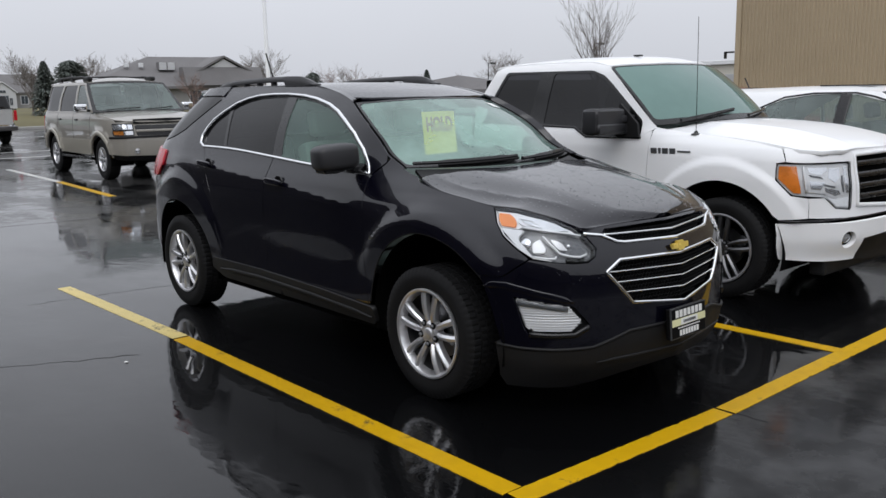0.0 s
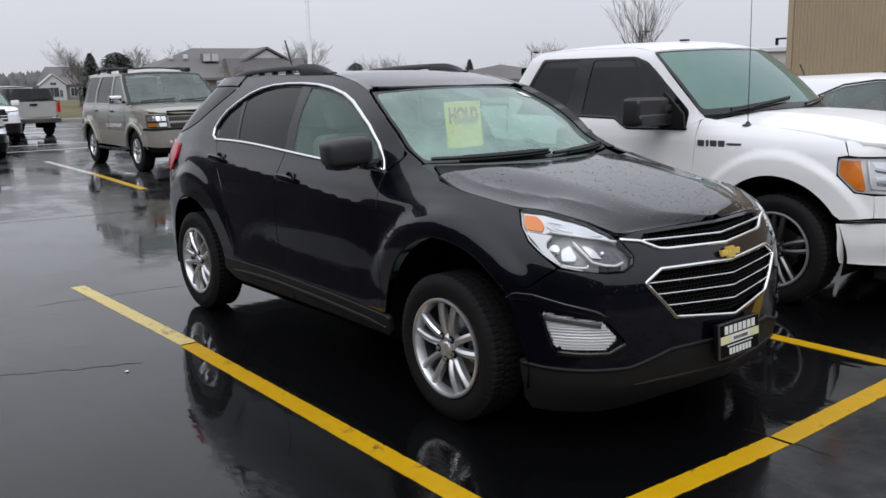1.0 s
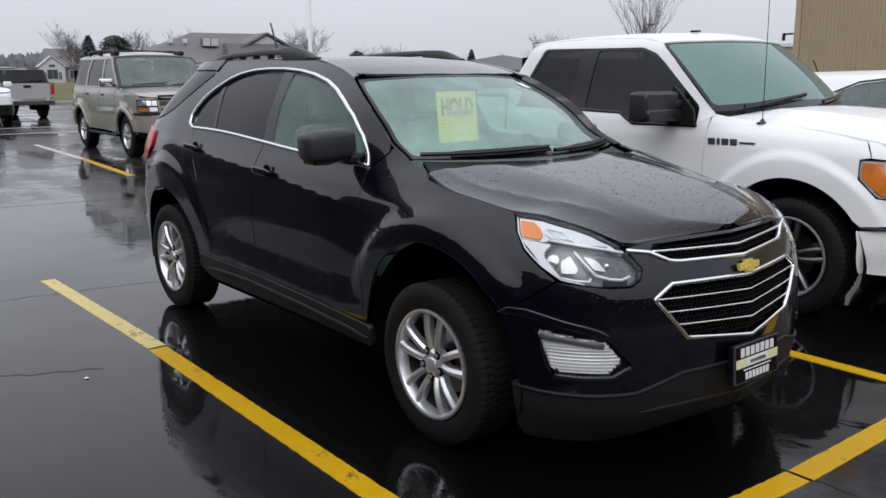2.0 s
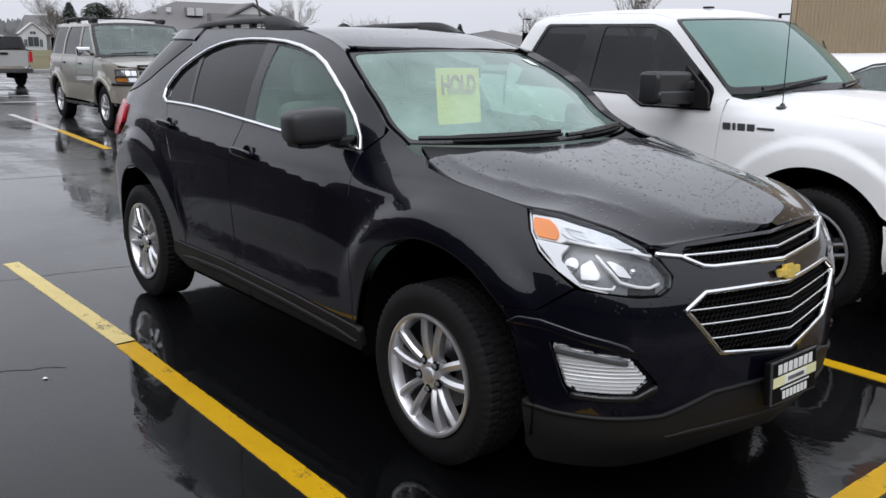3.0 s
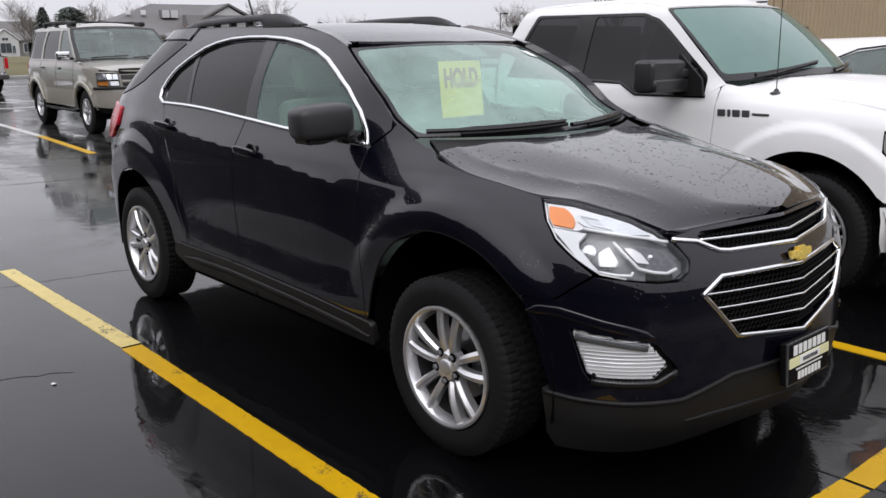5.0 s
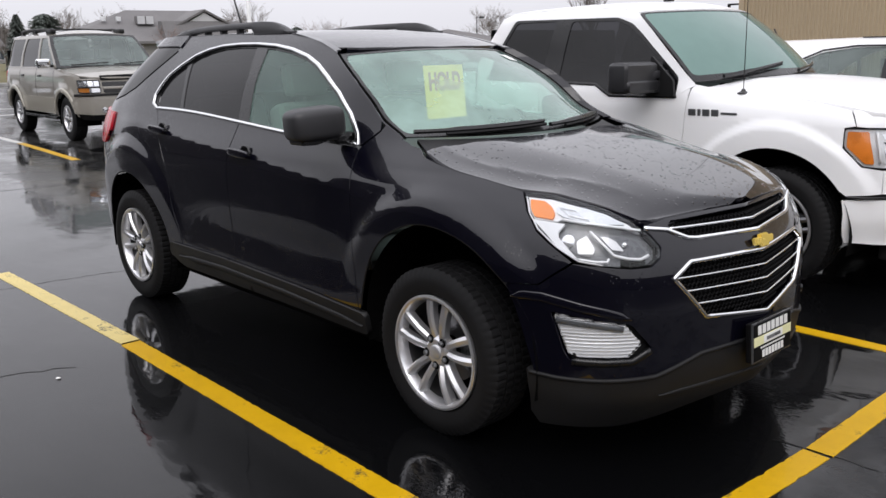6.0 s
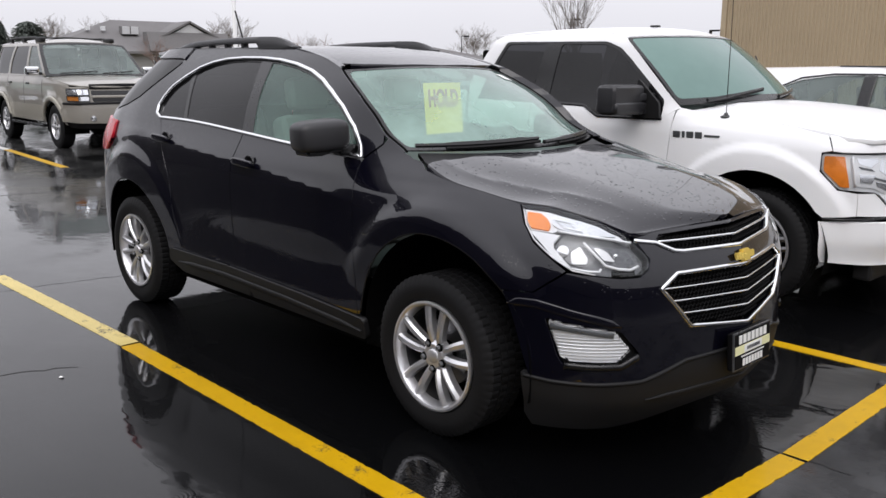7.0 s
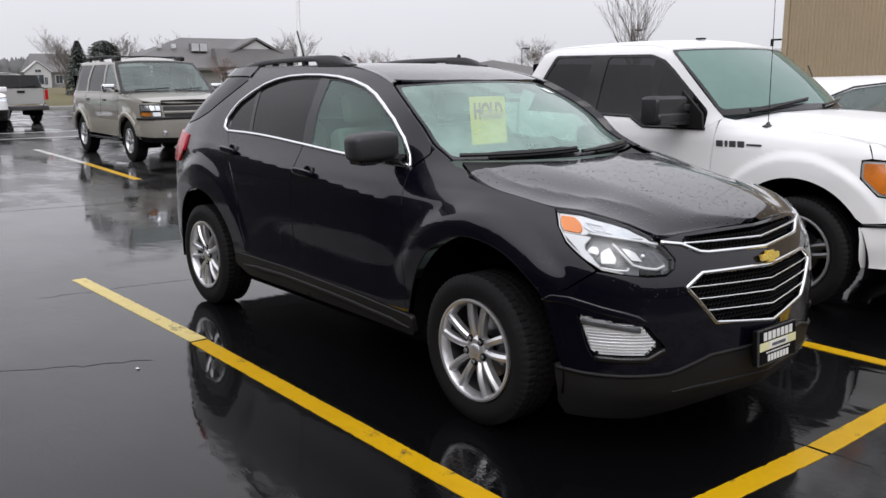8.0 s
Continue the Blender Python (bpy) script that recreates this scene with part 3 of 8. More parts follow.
# ---- ground and painted lines ----
def ground_sheet():
    bm = bmesh.new()
    xs = [-900, -300, -120, -60, -48, -36, -28, -22] + [x * 1.0 for x in range(-18, 11)] + [16, 30, 80, 300, 900]
    ys = [-900, -300, -80, -30, -16, -10] + [y * 1.0 for y in range(-8, 9)] + [12, 18, 30, 60, 120, 300, 900]
    grid = [[bm.verts.new((x, y, 0.0)) for y in ys] for x in xs]
    for i in range(len(xs) - 1):
        for j in range(len(ys) - 1):
            bm.faces.new((grid[i][j], grid[i + 1][j], grid[i + 1][j + 1], grid[i][j + 1]))
    return bm


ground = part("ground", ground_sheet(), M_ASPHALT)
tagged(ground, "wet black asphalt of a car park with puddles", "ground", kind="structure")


def painted_line(name, a, b, width, material, label, seed, z=0.004):
    """A worn painted stripe with slightly ragged edges, a few millimetres thick."""
    rnd = random.Random(seed)
    A, B = Vector((*a, 0)), Vector((*b, 0))
    d = (B - A).normalized()
    n = Vector((-d.y, d.x, 0))
    k = max(2, int((B - A).length / 0.025))
    bm = bmesh.new()
    rows = []
    for i in range(k + 1):
        c = A + (B - A) * i / k
        l, r = (width / 2 + rnd.uniform(-0.0016, 0.0016) - (0.006 * rnd.random() if rnd.random() < 0.07 else 0) for _ in range(2))
        rows.append([bm.verts.new((*(c + n * s).xy, h)) for s, h in ((l + 0.002, 0.0005), (l, z), (-r, z), (-r - 0.002, 0.0005))])
    for p, q in zip(rows, rows[1:]):
        for i in range(3):
            bm.faces.new((p[i], p[i + 1], q[i + 1], q[i]))
    ob = part(name, bm, material)
    return tagged(ob, label, "parking line", group="painted parking lines", kind="structure")


LW = 0.105
painted_line("parking_line", (-2.79, -1.372), (-0.608, -1.340), LW, M_PALE, "faded yellow parking line on wet asphalt", 1)
painted_line("parking_line", (-0.585, -1.348), (2.50, -1.385), LW, M_YELLOW, "bright yellow parking line on wet asphalt", 2)
painted_line("parking_line", (2.555, -1.42), (2.63, 0.0), LW, M_YELLOW, "yellow stripe across the bay ends", 3)
painted_line("parking_line", (2.632, 0.02), (2.65, 9.0), LW, M_YELLOW, "yellow stripe across the bay ends", 4)
painted_line("parking_line", (-2.75, 1.42), (2.585, 1.41), LW * 0.9, M_YELLOW, "yellow parking line between two vehicles", 5)
painted_line("parking_line", (-16.8, 2.06), (-12.75, 1.86), 0.12, M_WHITELINE, "faded white parking line", 6)
painted_line("parking_line", (-12.73, 1.86), (-9.35, 1.60), 0.12, M_YELLOW, "yellow parking line beside the wagon", 7)

# ---- the black SUV ----
EQ = Shell(
    plan=[(-2.37, 0), (-2.35, -0.35), (-2.27, -0.64), (-2.08, -0.81), (-1.8, -0.88), (-1.43, -0.903), (-0.9, -0.90), (0, -0.897),
          (0.9, -0.90), (1.43, -0.908), (1.75, -0.892), (1.99, -0.835), (2.14, -0.745), (2.25, -0.60), (2.305, -0.44), (2.352, -0.22), (2.39, 0)],
    widths=[(-1.9, [(0.2, 0.93), (0.35, 0.985), (0.5, 1), (0.9, 1), (1.05, 0.985), (1.2, 0.935), (1.4, 0.83), (1.56, 0.71), (1.67, 0.61)]),
            (-1.1, [(0.2, 0.93), (0.35, 0.985), (0.5, 1), (0.9, 1), (1.05, 0.985), (1.2, 0.93), (1.4, 0.82), (1.56, 0.70), (1.67, 0.60)]),
            (0.2, [(0.2, 0.90), (0.33, 0.965), (0.45, 0.99), (0.6, 0.985), (0.8, 1), (0.95, 1.0), (1.05, 0.985), (1.18, 0.92), (1.4, 0.81), (1.56, 0.69), (1.67, 0.59)]),
            (0.7, [(0.2, 0.90), (0.33, 0.965), (0.45, 0.99), (0.6, 0.985), (0.8, 1), (0.95, 1.0), (1.05, 0.975), (1.15, 0.915), (1.4, 0.79), (1.6, 0.65)]),
            (1.08, [(0.2, 0.92), (0.35, 0.975), (0.5, 1), (0.9, 1), (1.0, 0.978), (1.08, 0.915), (1.19, 0.81), (1.3, 0.74), (1.5, 0.66)]),
            (1.5, [(0.2, 0.965), (0.35, 0.997), (0.5, 1), (0.9, 1), (0.97, 0.985), (1.03, 0.93), (1.08, 0.87), (1.15, 0.81), (1.3, 0.76)]),
            (1.85, [(0.15, 0.95), (0.35, 0.997), (0.5, 1), (0.75, 1), (0.85, 0.975), (0.93, 0.93), (1.02, 0.85), (1.1, 0.77)]),
            (2.3, [(0.15, 0.95), (0.35, 0.997), (0.5, 1), (0.75, 1), (0.85, 0.985), (0.95, 0.94), (1.03, 0.86)])],
    nose=[(0.12, 0.14), (0.20, 0.07), (0.30, 0.014), (0.42, 0.0), (0.60, 0.0), (0.70, 0.01), (0.78, 0.03), (0.86, 0.065), (0.94, 0.115), (1.03, 0.25), (1.1, 0.40)],
    tail=[(0.2, 0.12), (0.45, 0.0), (0.7, 0.02), (1.0, 0.05), (1.2, 0.12), (1.3, 0.20), (1.6, 0.60), (1.66, 0.68)],
    x_nose=1.25, x_tail=-1.15,
    swell=[(1.43, 0.36, 0.585, 0.685, 0.027, 0.50, 0.88), (-1.43, 0.38, 0.60, 0.70, 0.026, 0.45, 0.85)],
    # an added crease near the door handles, shaped to end the sky's reflection there
    crease=(pchip([(-2.0, 1.17), (-1.23, 1.135), (-0.8, 1.10), (-0.08, 1.045), (0.2, 1.025), (0.54, 0.995), (0.95, 0.95)]), 0.016, 0.050,
            lambda x: smooth(-1.75, -1.35, x) * (1 - smooth(0.55, 0.95, x))))


EQ_NOSE_TOP = pchip([(1.14, 1.168), (1.24, 1.142), (1.52, 1.086), (1.67, 1.064), (1.90, 1.034), (2.043, 1.030), (2.164, 1.011), (2.256, 0.990), (2.331, 0.960), (2.40, 0.938), (2.50, 0.945), (2.70, 0.951), (2.977, 0.953)])


def eq_hood_tables():
    us = np.linspace(1.14, EQ.u1 - 0.004, 160)
    P = EQ(us, EQ_NOSE_TOP(us))
    return P[:, 0], -P[:, 1], P[:, 2]


EQ_HX, EQ_HYV, EQ_HZV = eq_hood_tables()
EQ_HC = pchip([(1.12, 1.188), (1.3, 1.168), (1.5, 1.143), (1.8, 1.095), (2.0, 1.052), (2.12, 1.020), (2.2, 0.995), (2.25, 0.972), (2.29, 0.953)])


def EQ_HY(x):
    return np.interp(x, EQ_HX, EQ_HYV)


def eq_hood(x, s):
    """The hood; s runs across it, from one shut line (-1) to the other (1)."""
    a = np.abs(s)
    shape = (1 - 0.13 * a ** 2) - 0.87 * smooth(0.45, 1.0, a)
    ze = np.interp(x, EQ_HX, EQ_HZV)
    ridge = 0.009 * np.exp(-np.sqrt((a - 0.86 + 0.12 * smooth(1.3, 2.1, x)) ** 2 + 0.006 ** 2) / 0.06) * smooth(1.0, 0.95, a) * (1 - smooth(1.9, 2.15, x))
    return np.stack([x + 0 * s, s * EQ_HY(x), ze + (np.maximum(EQ_HC(x), ze) - ze) * shape + ridge], -1)


EQ_RE = pchip([(-2.0, 1.60), (-1.75, 1.630), (-1.38, 1.650), (-0.7, 1.659), (-0.08, 1.652), (0.22, 1.612), (0.449, 1.553), (0.6, 1.50)])
EQ_RC = pchip([(-2.0, 1.612), (-1.75, 1.640), (-1.3, 1.668), (-0.6, 1.676), (-0.05, 1.668), (0.3, 1.624), (0.56, 1.563), (0.7, 1.53)])


def eq_roof(x, s):
    x = np.asarray(x, float)
    ze = EQ_RE(x)
    ye = -EQ(np.maximum(x, -1.45), ze)[:, 1] * (1 - 0.10 * smooth(-1.3, -2.0, x)) * (1 - 0.07 * smooth(-0.35, 0.40, x))
    return np.stack([x, s * ye, ze + (EQ_RC(x) - ze) * (1 - np.abs(s) ** 2.4)], -1)


WS_EDGE = [(1.074, 1.184), (0.92, 1.254), (0.824, 1.335), (0.695, 1.424), (0.449, 1.553)]


def ws_outer(v):
    """The line at which the body side meets the front pillar."""
    t = np.linspace(0, 1, len(WS_EDGE))
    return EQ(pchip(list(zip(t, [p[0] for p in WS_EDGE])))(v), pchip(list(zip(t, [p[1] for p in WS_EDGE])))(v))


def eq_windshield(v, s):
    """The windshield; its sides sit a little inside the body side, behind the turned-in pillar."""
    v = np.asarray(v, float)
    E = ws_outer(v)
    w = 0.028 + 0.020 * v
    E = E + np.stack([-1.2 * w, w, -0.10 * w], -1)
    cx = 1.265 + (0.54 - 1.265) * v + 0.02 * np.sin(np.pi * v)
    cz = 1.168 + (1.566 - 1.168) * v + 0.030 * np.sin(np.pi * v)
    k = 1 - np.abs(s) ** 2.2
    return np.stack([E[:, 0] + (cx - E[:, 0]) * k, -E[:, 1] * s, E[:, 2] + (cz - E[:, 2]) * k], -1)


def eq_pillar(v, k):
    """The turned-in face from the body side (k = 0) to the windshield's edge (k = 1); past v = 1 it follows the roof."""
    v = np.asarray(v, float)
    lo = np.clip(v, 0, 1)
    x = 0.449 - (v - 1)
    x = np.clip(x, -0.5, 0.449)
    A = np.where((v <= 1)[:, None], ws_outer(lo), EQ(x, EQ_RE(x)))
    B = np.where((v <= 1)[:, None], eq_windshield(lo, np.full_like(lo, -1.0)), eq_roof(x, np.full_like(x, -1.0)) + np.array([0, 0, 0.002]))
    return A + (B - A) * np.asarray(k, float)[:, None]


def half_loop(right):
    """A symmetric outline across the nose from its right half."""
    return list(right) + [(2 * EQ.u1 - u, z) for u, z in reversed(right) if abs(u - EQ.u1) > 1e-6]


def tyre_mesh(radius, width, rim, blocks=64, groove=0.006):
    """A tyre turned round the y axis, with a blocky tread."""
    w = width / 2
    prof = [(rim, -w * 0.80), (rim + 0.012, -w * 0.92), (rim + (radius - rim) * 0.45, -w * 1.0), (radius - 0.035, -w * 0.96), (radius - 0.012, -w * 0.86)]
    tread = [(-0.80, 0), (-0.42, 0), (-0.41, 1), (-0.34, 1), (-0.33, 0), (-0.05, 0), (-0.04, 1), (0.04, 1), (0.05, 0), (0.33, 0), (0.34, 1), (0.41, 1), (0.42, 0), (0.80, 0)]
    prof += [(radius - groove * g, w * a) for a, g in tread]
    prof += [(r, -a) for r, a in prof[4::-1]]
    n = blocks * 4
    bm = bmesh.new()
    rings = []
    for i in range(n):
        t = 2 * math.pi * i / n
        ring = []
        for k, (r, a) in enumerate(prof):
            cut = 0.0
            if (k in (4, 5, 6) or k in (17, 18, 19)) and i % 4 == 0:
                cut = groove * 1.0
            elif 6 < k < 17 and i % 4 == 2:
                cut = groove * 0.7
            ring.append(bm.verts.new(((r - cut) * math.cos(t), a, (r - cut) * math.sin(t))))
        rings.append(ring)
    for i in range(n):
        a, b = rings[i], rings[(i + 1) % n]
        for k in range(len(prof) - 1):
            bm.faces.new((a[k], a[k + 1], b[k + 1], b[k]))
    return bm


def spoke_bm(r0, r1, a0, a1, w0, w1, y0, y1, thick):
    """One spoke from (r0, angle a0) to (r1, angle a1), with a ridge along its face."""
    bm = bmesh.new()
    n = 6
    rings = []
    for i in range(n + 1):
        t = i / n
        r, a = r0 + (r1 - r0) * t, a0 + (a1 - a0) * (t ** 0.8)
        w = w0 + (w1 - w0) * t
        y = y0 + (y1 - y0) * t - 0.012 * math.sin(math.pi * t)
        d, s = Vector((math.cos(a), 0, math.sin(a))), Vector((-math.sin(a), 0, math.cos(a)))
        c = d * r
        ring = []
        for k, h in ((-0.5, thick), (-0.5, 0.014), (-0.30, 0.003), (0.12, 0.0), (0.5, 0.011), (0.5, thick)):
            ring.append(bm.verts.new(c + s * (k * w) + Vector((0, y + h, 0))))
        rings.append(ring)
    for a, b in zip(rings, rings[1:]):
        for k in range(len(a)):
            j = (k + 1) % len(a)
            bm.faces.new((a[k], a[j], b[j], b[k]))
    bm.faces.new(rings[0])
    bm.faces.new(rings[-1][::-1])
    return bm


def build_wheel(parent, at, radius, width, rim, spokes, spoke_mat, rim_mat, cap_mat=None, twin=0.19, ring_mat=None, turn=0.0):
    """A wheel as a part of its vehicle; its outer face looks along -y."""
    wheel = attach("wheel", None, parent, "", at)
    part("tyre", tyre_mesh(radius, width, rim + 0.004), M_RUBBER, wheel, smoothed=True, sharp=30)
    face = -width * 0.47
    rp = [(rim + 0.004, face + 0.012), (rim + 0.006, face - 0.002), (rim - 0.003, face - 0.005), (rim - 0.012, face - 0.001), (rim - 0.017, face + 0.010), (rim - 0.026, face + 0.045)]
    bp = [(rim - 0.028, face + 0.045), (rim - 0.045, face + 0.12), (rim - 0.035, width * 0.42), (rim + 0.004, width * 0.46)]
    part("barrel", lathe(bp, 60, capped=False), M_DARKALLOY, wheel, smoothed=True, sharp=40)
    part("rim", lathe(rp, 72, capped=False), rim_mat, wheel, smoothed=True, sharp=40)
    part("brake_disc", lathe([(0.05, 0.0), (0.145, 0.0), (0.145, 0.02), (0.05, 0.02)], 40, closed=True), M_DARKALLOY, wheel, smoothed=True)
    part("brake_drum", lathe([(0.0, 0.045), (rim - 0.045, 0.045), (rim - 0.045, 0.06), (0.0, 0.06)], 40), M_VOID, wheel)
    part("caliper", box(0.07, 0.05, 0.16, 0.012, at=pose(0.13, -0.01, 0.02, 0, 25, 0)), M_LAMPGREY, wheel)
    for i in range(spokes):
        c = turn + 2 * math.pi * i / spokes
        for sgn in ((-1, 1) if twin else (0,)):
            sp = spoke_bm(0.045, rim - 0.012, c + sgn * (0.30 if twin else 0), c + sgn * twin, 0.030 if twin else 0.05, 0.037 if twin else 0.06, face + 0.022, face + 0.004, 0.042)
            part("spoke", sp, spoke_mat, wheel, smoothed=True, sharp=25)
    part("hub", lathe([(0.0, face + 0.012), (0.052, face + 0.014), (0.066, face + 0.024), (0.074, face + 0.06), (0.0, face + 0.07)], 36), spoke_mat, wheel, smoothed=True, sharp=30)
    part("centre_cap", lathe([(0.0, face + 0.002), (0.024, face + 0.003), (0.030, face + 0.007), (0.031, face + 0.016), (0.0, face + 0.018)], 30), cap_mat or spoke_mat, wheel, smoothed=True)
    for i in range(5):
        t = turn + 2 * math.pi * (i + 0.5) / 5
        # a black disc on the hub stands in for the shade of a lug pocket
        well = lathe([(0.0, face + 0.0125), (0.017, face + 0.0130), (0.019, face + 0.0165), (0.0, face + 0.03)], 16)
        bmesh.ops.transform(well, matrix=Matrix.Translation((0.058 * math.cos(t), 0, 0.058 * math.sin(t))), verts=well.verts)
        part("lug_shade_disc", well, M_VOID, wheel)
        nut = lathe([(0.0, face + 0.0), (0.009, face + 0.001), (0.0115, face + 0.006), (0.0125, face + 0.03), (0.0, face + 0.032)], 6)
        bmesh.ops.transform(nut, matrix=Matrix.Translation((0.058 * math.cos(t), 0, 0.058 * math.sin(t))), verts=nut.verts)
        part("lug_nut", nut, M_LAMPGREY, wheel)
    return wheel


def arch_liner(parent, cx, cz, r, y_out, y_in):
    """The dark inner skin of a wheel opening."""
    for sgn in (-1, 1):
        bm = bmesh.new()
        a = arch(cx, cz, r, 0.27, 30)
        o = [bm.verts.new((x, sgn * y_out, z)) for x, z in a]
        i = [bm.verts.new((x, sgn * y_in, z)) for x, z in a]
        for k in range(len(a) - 1):
            bm.faces.new((o[k], o[k + 1], i[k + 1], i[k]))
        bm.faces.new(i)
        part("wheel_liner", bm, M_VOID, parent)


def text_mesh(body, size, depth, material, name="lettering", bold=0.0, tall=1.0, wide=1.0):
    cu = bpy.data.curves.new(name, "FONT")
    cu.body, cu.size, cu.extrude, cu.offset = body, size, depth, bold
    cu.align_x, cu.align_y = "CENTER", "CENTER"
    ob = bpy.data.objects.new(name, cu)
    scene.collection.objects.link(ob)
    me = bpy.data.meshes.new_from_object(ob.evaluated_get(bpy.context.evaluated_depsgraph_get()))
    bpy.data.objects.remove(ob)
    me.transform(Matrix.Diagonal((wide, tall, 1, 1)))
    me.materials.clear()
    me.materials.append(material)
    return me


def build_seat(parent, x, y, material):
    seat = attach("seat", None, parent, "light grey cloth seat", pose(x, y, 0))
    part("cushion", box(0.50, 0.50, 0.16, 0.05, 3, pose(0.05, 0, 0.66, 0, -6, 0)), material, seat, smoothed=True)
    part("backrest", box(0.15, 0.48, 0.62, 0.06, 3, pose(-0.27, 0, 0.98, 0, -16, 0)), material, seat, smoothed=True)
    part("headrest", box(0.10, 0.26, 0.18, 0.045, 3, pose(-0.385, 0, 1.40, 0, -10, 0)), material, seat, smoothed=True)
    return seat


def fluted(fn, pitch, deep, centre=(0, 0, 0.75)):
    """A surface stepped in small ledges that face upwards, as in a lamp reflector."""
    def at(u, z):
        u, z = np.asarray(u, float), np.asarray(z, float)
        P = fn(u, z)
        N = normals_of(fn, u, z)
        out = np.sign(np.einsum("ij,ij->i", N, P - np.array(centre)))[:, None]
        f = (z / pitch) % 1.0
        return P - N * out * (deep * np.minimum(f, (1 - f) * 4.0))[:, None]
    return at


def build_crossover():
    car = new("suv")
    tagged(car, "black compact SUV with chrome window trim, wet with rain", "car")
    U1 = EQ.u1
    ST = 0.024
    archF, archR = arch(1.44, 0.37, 0.515, 0.40), arch(-1.43, 0.36, 0.475, 0.40)
    dlo_top = [(0.838, 1.143), (0.808, 1.194), (0.738, 1.277), (0.62, 1.366), (0.491, 1.435), (0.37, 1.490), (0.242, 1.531), (0.07, 1.566), (-0.105, 1.588), (-0.303, 1.599), (-0.49, 1.600),
               (-0.667, 1.592), (-0.80, 1.573), (-0.92, 1.541), (-1.03, 1.487), (-1.125, 1.427), (-1.185, 1.362), (-1.210, 1.308), (-1.190, 1.262), (-1.115, 1.234)]
    belt = pchip([(-1.2, 1.236), (-0.9, 1.234), (-0.697, 1.229), (-0.143, 1.198), (0.231, 1.175), (0.9, 1.142)])
    belt_pts = [(x, float(belt(x))) for x in np.linspace(-1.11, 0.83, 26)]

    # pillars, roof rail and rear quarter, one pressing
    side = dlo_top + [(-1.112, 1.226), (-1.04, 1.14), (-0.965, 1.03), (-0.912, 0.93), (-0.885, 0.80), (-0.855, 0.66), (-0.805, 0.52), (-0.79, 0.42)] + \
        [(u, z) for u, z in reversed(archR) if z > 0.40] + \
        [(-1.93, 0.50), (-1.92, 0.72), (-2.06, 0.80), (-2.06, 0.96), (-1.93, 0.985), (-1.835, 1.08), (-1.90, 1.190), (-2.12, 1.205), (-2.18, 1.246), (-2.02, 1.262), (-1.80, 1.296), (-1.61, 1.352), (-1.42, 1.466), (-1.22, 1.580),
         (-1.155, 1.648), (-0.7, 1.657), (-0.08, 1.650), (0.22, 1.610), (0.442, 1.553), (0.688, 1.427), (0.816, 1.338), (0.912, 1.256), (0.925, 1.212), (0.852, 1.146)]
    skin("body_side", EQ, side, ST, M_BLACK, car, both=True)
    # doors
    fd = [(x, z - 0.004) for x, z in belt_pts if x > -0.15][::-1]
    fd = [(0.852, 1.126), *fd, (-0.154, 1.19), (-0.161, 1.05), (-0.178, 0.90), (-0.186, 0.43), (0.905, 0.415), (0.896, 0.60), (0.886, 0.83), (0.882, 0.97), (0.860, 1.075)]
    rd = [(x, z - 0.004) for x, z in belt_pts if x < -0.17][::-1]
    rd = [(-0.163, 1.192), *rd, (-1.102, 1.222), (-1.034, 1.138), (-0.959, 1.03), (-0.906, 0.93), (-0.879, 0.80), (-0.849, 0.66), (-0.799, 0.52), (-0.785, 0.44), (-0.196, 0.43), (-0.188, 0.90), (-0.171, 1.05)]
    for poly, hx, hz in ((fd, -0.02, 1.055), (rd, -0.98, 1.122)):
        for mir in (False, True):
            door = attach("door", skin_mesh("door", EQ, poly, 0.015, M_BLACK, mirror=mir), car)
            sg = -1 if mir else 1
            p = EQ(np.array([hx]), np.array([hz]))[0]
            hm = pose(p[0], sg * (p[1] - 0.004), p[2], 0, 3, 0)
            handle = superquad(0.098, 0.014, 0.021, 0.5, at=pose(0, -0.026, 0))
            if mir:
                bmesh.ops.scale(handle, vec=(1, -1, 1), verts=handle.verts)
            part("handle", handle, M_BLACK, door, at=hm, smoothed=True)
            cup = lathe([(0.0, 0.004), (0.030, 0.002), (0.044, -0.003), (0.047, 0.004), (0.0, 0.008)], 28)
            if mir:
                bmesh.ops.scale(cup, vec=(1, -1, 1), verts=cup.verts)
            part("handle_cup", cup, M_TRIM, door, at=hm @ pose(0.030, 0, -0.004, 0, 0, 2), smoothed=True)
    # front fender
    fender = [(0.912, 0.41), (0.902, 0.60), (0.891, 0.83), (0.887, 0.97), (0.866, 1.075), (0.857, 1.134), (0.931, 1.204), (0.945, 1.236), (1.066, 1.182), (1.14, 1.160), (1.20, 1.150), (1.243, 1.122), (1.53, 1.081), (1.68, 1.061), (1.893, 1.027),
              (1.897, 0.97), (1.945, 0.905), (2.03, 0.85), (2.086, 0.812), (2.004, 0.761), (1.954, 0.7265), (1.826, 0.7185)] + [(u, z) for u, z in reversed(archF) if z > 0.40 and not (u > 1.7 and z < 0.715)]
    skin("fender", EQ, fender, ST, M_BLACK, car, both=True)
    for nm, ar in (("arch_lip", archF), ("arch_lip", archR)):
        moulding(nm, EQ, [(u, z) for u, z in ar if z > 0.42], 0.012, 0.004, M_PLASTIC, car, both=True, lift=-0.004)
